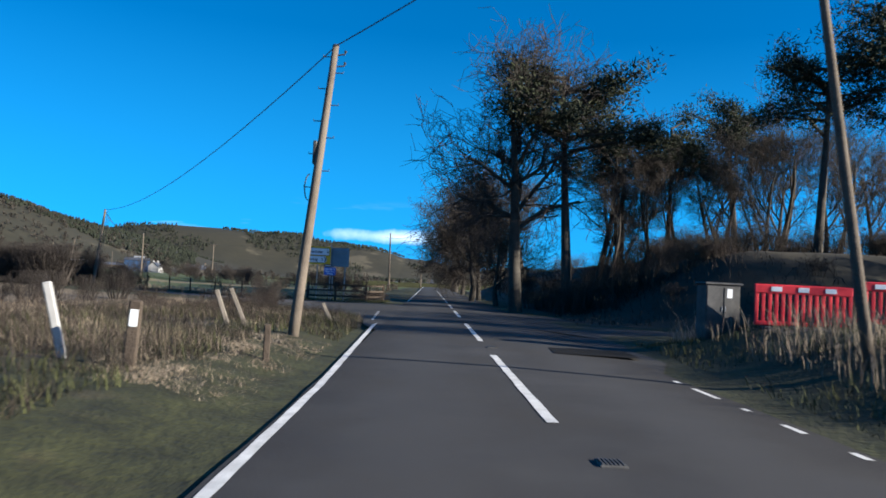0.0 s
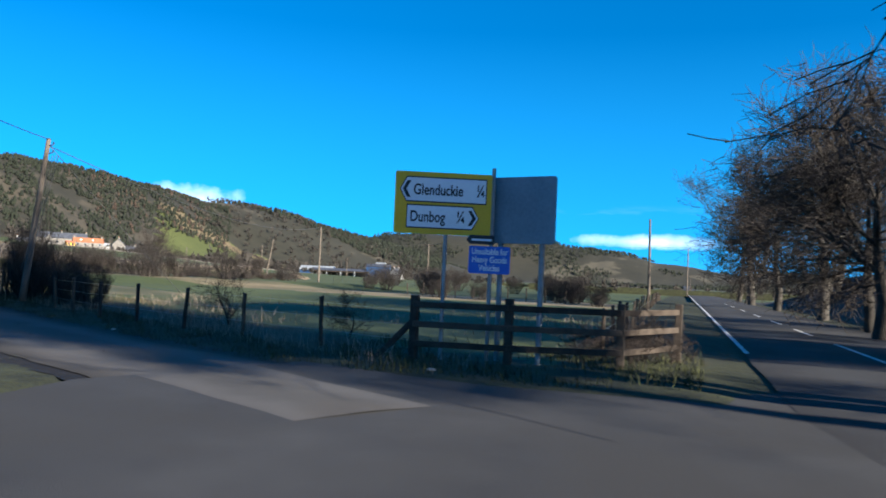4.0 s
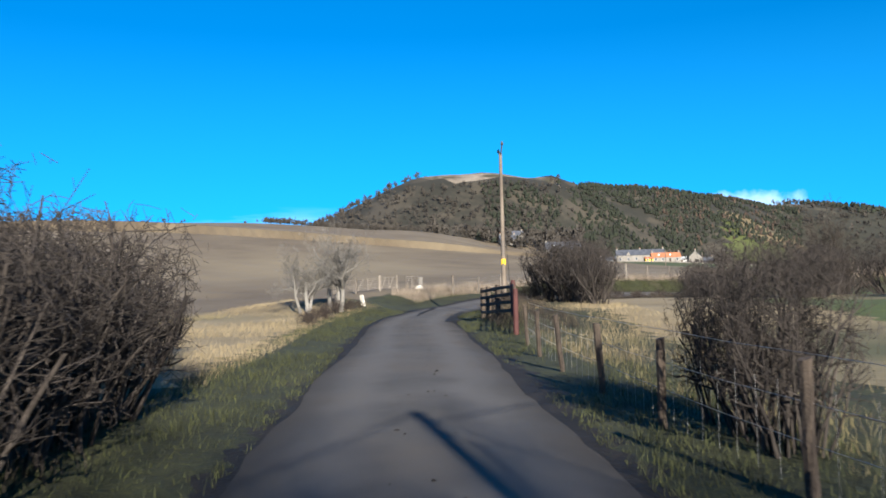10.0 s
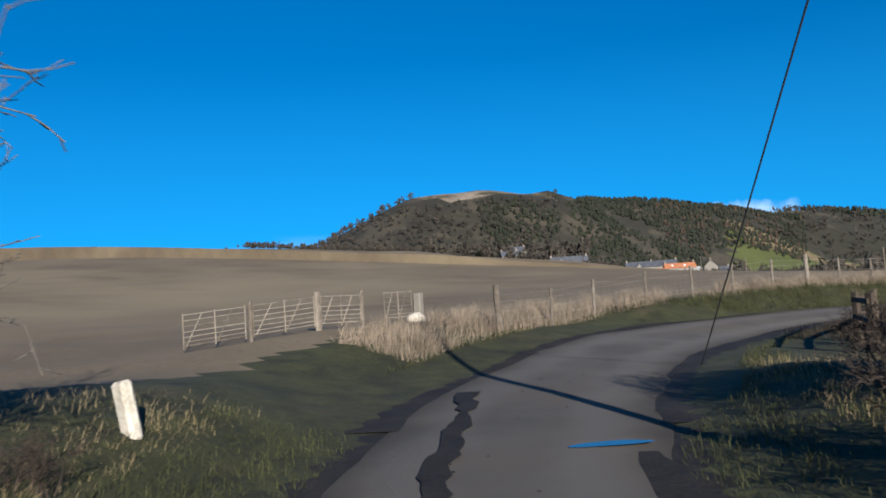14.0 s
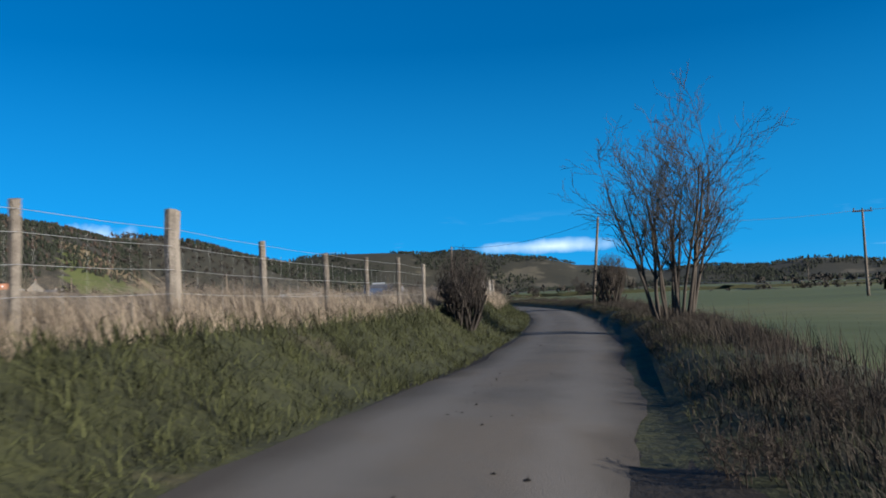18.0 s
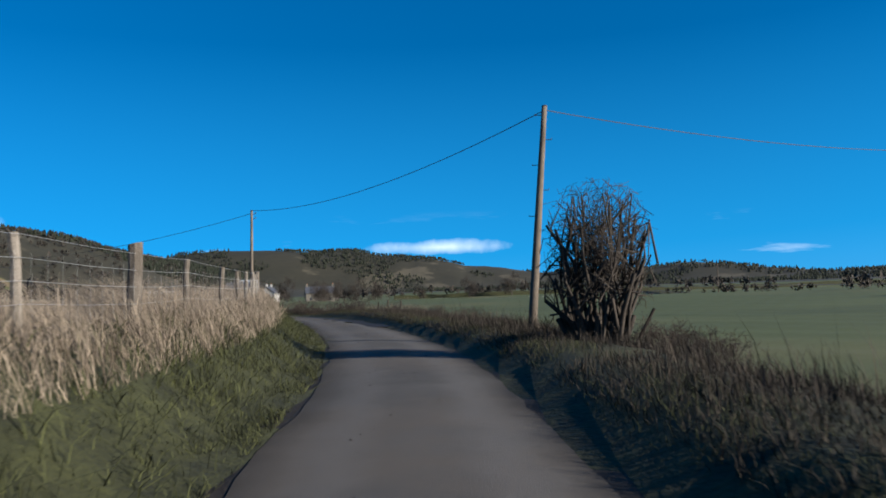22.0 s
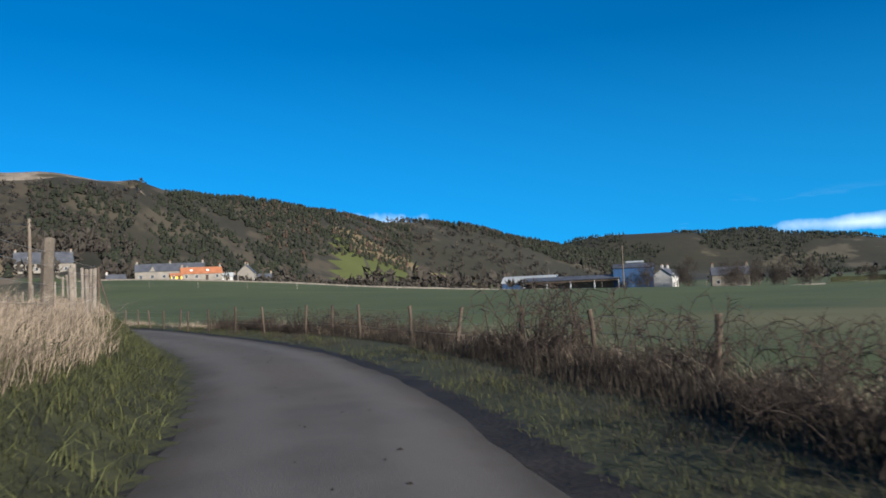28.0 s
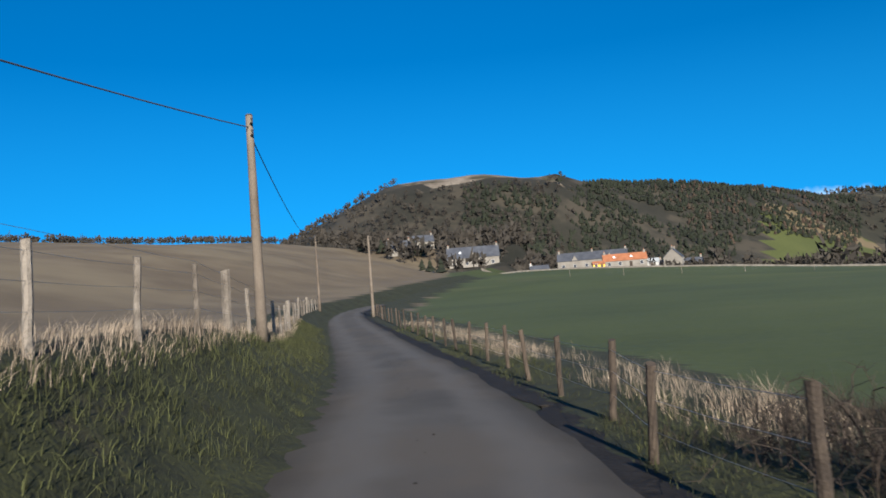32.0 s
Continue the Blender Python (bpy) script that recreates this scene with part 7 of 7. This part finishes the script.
# corners of the main road
CORNER = lambda x, y: y < corner_edge(x)
OUTER = lambda x, y: CORNER(x, y) & ((x < MAIN_X(y) - MAIN_HALF - 1.7 - 0.3 * rumple(x, y, 0.8, 4)) | (y > 17))
plot("verge_grass", -9.5, -1.8, 2.0, 36.0, 130, 0.08, 0.3, 0.015, "blade", "rough green grass beside the main road", 131, -0.1, 1.4, where=OUTER)
plot("dry_grass", -12.0, -2.6, 2.0, 33.0, 150, 0.12, 0.38, 0.007, "straw", "rough faded grass beside the main road", 132, 0.25, 1.8, lean=0.8, where=OUTER)
plot("dead_grass", -12.0, -2.4, 2.0, 33.0, 260, 0.1, 0.34, 0.009, "dead", "matted brown dead grass beside the main road", 140, -0.2, 1.3, lean=0.8, where=OUTER)
plot("dead_stems", -14.0, -3.6, 8.0, 31.0, 40, 0.25, 0.7, 0.008, "bramble", "dead brown stems in rough grass", 133, 0.0, 2.2, lean=0.4, droop=0.1, where=CORNER)
plot("verge_grass", 4.4, 13.0, 2.0, 20.5, 130, 0.06, 0.25, 0.015, "blade", "green grass on a roadside bank", 134, -0.1, 1.4)
plot("dry_grass", 5.4, 13.0, 8.0, 21.0, 90, 0.3, 0.8, 0.014, "straw", "pale dry grass before red barriers", 135, 0.1, 1.2, lean=0.3)
plot("verge_grass", -10.5, -4.2, 43.6, 49.0, 170, 0.06, 0.22, 0.014, "blade", "grass at a junction corner", 136, -0.2, 1.2)
plot("dry_grass", -4.3, -2.0, 8.0, 16.0, 700, 0.03, 0.1, 0.008, "straw", "flattened straw on the verge", 137, -0.3, 0.9, lean=2.0)
plot("dry_grass", -25.0, -6.0, 50.0, 62.0, 26, 0.15, 0.4, 0.014, "straw", "tufts of faded grass in a field", 138, 0.3, 2.4, lean=0.4)
plot("woodland_floor", 4.5, 34.0, 30.0, 60.0, 22, 0.1, 0.45, 0.03, "bramble", "dead undergrowth below bare trees", 139, -0.2, 2.4, lean=0.6)

# bramble thickets
thicket = thorn_bush(71, 0.95, 1.5, 16, "tangled bare bramble thicket", 3, "bramble", "bramble_thicket", (2, 2, 1), "bramble", "bramble thickets")
move(thicket, -57.3, 71.8, 0, 1.0)
BR = random.Random(12)
for x, y, k in ((-58.2, 72.7, 0.8), (-54.3, 69.3, 0.5), (-55.1, 70.1, 0.55), (-55.9, 70.9, 0.6), (-53.6, 68.9, 0.45), (-56.4, 72.0, 0.8), (-59.0, 73.9, 0.9), (-57.2, 74.0, 1.0), (-60.0, 75.5, 0.9), (-59.9, 65.6, 0.8), (-60.6, 66.4, 0.7), (-58.6, 64.6, 0.7), (-57.2, 64.0, 0.7), (-55.8, 63.1, 0.6), (-54.0, 62.2, 0.6), (-61.3, 66.9, 0.6), (-61.8, 67.6, 0.55), (-68.0, 112.0, 0.5), (-69.2, 113.8, 0.4), (-68.6, 109.8, 0.45), (-69.9, 138.4, 1.05), (-69.2, 138.0, 0.95), (-68.8, 139.3, 0.8), (-69.6, 139.6, 0.9), (-71.0, 140.8, 0.5)):
    again(thicket, x, y, BR.uniform(0, 360), k * BR.uniform(0.9, 1.15))


def arching(seed, n=34):
    """Bramble canes that rise and bow over, with short side shoots."""
    rnd = random.Random(seed)
    rows = []
    for _ in range(n):
        a, reach, high = rnd.uniform(0, 6.283), rnd.uniform(0.4, 1.5), rnd.uniform(0.45, 1.25)
        x0, y0, end = rnd.gauss(0, 0.3), rnd.gauss(0, 0.3), rnd.uniform(0.75, 1.1)
        pts = []
        for k in range(9):
            f = end * k / 8
            w = a + 0.5 * f * rnd.uniform(0.6, 1.4)
            pts.append((x0 + reach * f * math.cos(w), y0 + reach * f * math.sin(w), max(0.0, high * 4 * f * (1.06 - f) * 0.9)))
        for k in range(8):
            rows.append((*pts[k], *pts[k + 1], 0.0085 * (1 - 0.07 * k), 0.0085 * (1 - 0.07 * (k + 1))))
            for _ in range(2):
                e = Vector(pts[k]).lerp(Vector(pts[k + 1]), rnd.random())
                t = e + Vector((rnd.gauss(0, 0.09), rnd.gauss(0, 0.09), rnd.uniform(-0.06, 0.14)))
                rows.append((*e, *t, 0.004, 0.002))
    ob = empty("bramble_thicket", Matrix(), "arching bare bramble canes over a field fence", "bramble", "bramble thickets")
    from_arrays("cane", *prisms(rows, 4), "bramble", ob)["kind"] = "stuff"
    return ob


arch_a, arch_b = arching(5), arching(6, 42)
q, _ = at_lane(196.0, 4.4)
move(arch_a, q.x, q.y, 0, 1.1)
q, _ = at_lane(197.6, 4.6)
move(arch_b, q.x, q.y, 0, 1.2)
for s in np.arange(S_POLE + 8, 219.0, 1.1):
    wide = float(np.interp(s, [180, 195, 207, 220], [3.6, 4.3, 4.4, 2.9]))
    q, _ = at_lane(float(s), wide + BR.uniform(-0.5, 0.7))
    again(BR.choice((arch_a, arch_b, thicket)), q.x, q.y, BR.uniform(0, 360), BR.uniform(0.5, 0.9), label="tangled bramble canes on a field fence")
for s in np.arange(S_POLE + 14, 218.0, 0.9):
    wide = float(np.interp(s, [180, 195, 207, 220], [3.5, 4.2, 4.3, 2.8]))
    q, _ = at_lane(float(s), wide + BR.uniform(-0.3, 0.3))
    again(thicket, q.x, q.y, BR.uniform(0, 360), BR.uniform(0.45, 0.7), label="low dark bramble tangle at a fence foot")
for s in np.arange(S_BEND + 4, S_BEND + 13, 1.3):
    q, _ = at_lane(float(s), 4.6 + BR.uniform(-0.9, 1.2))
    again(thicket, q.x, q.y, BR.uniform(0, 360), BR.uniform(0.4, 0.8))
for s in np.arange(S_ASH + 34, S_POLE, 2.2):
    q, _ = at_lane(float(s), 4.4 + BR.uniform(-0.6, 0.9))
    again(thicket, q.x, q.y, BR.uniform(0, 360), BR.uniform(0.35, 0.65))
for x, y, k in ((-69.6, 94.8, 0.55), (-69.4, 92.0, 0.6), (-68.6, 93.4, 0.8), (-68.2, 91.0, 0.8), (-68.6, 96.4, 0.6), (-68.9, 98.2, 0.5), (-68.6, 100.4, 0.45), (-68.4, 103.0, 0.4), (-68.2, 105.5, 0.4), (-67.9, 88.8, 1.0), (-67.2, 86.6, 0.9)):
    again(thicket, x, y, BR.uniform(0, 360), k, label="dark bramble thicket on a shaded bank")
for s in np.arange(S_ASH + 36, S_POLE + 8, 2.6):
    q, _ = at_lane(float(s), 4.2 + BR.uniform(-0.5, 0.6))
    again(BR.choice((arch_a, arch_b)), q.x, q.y, BR.uniform(0, 360), BR.uniform(0.28, 0.5), label="low arching bramble canes at a field edge")
for x, y in ((-6.0, 22.0), (-8.0, 24.5), (-10.5, 27.0), (-7.0, 28.0), (-5.6, 47.3), (-4.9, 48.2), (-5.2, 49.5), (-6.2, 48.4), (7.6, 19.0), (9.2, 20.0), (12.0, 30.5), (9.0, 34.0), (7.0, 36.5), (5.8, 39.0), (12, 36), (15, 33), (18, 31)):
    again(thicket, x, y, BR.uniform(0, 360), BR.uniform(0.8, 1.3))
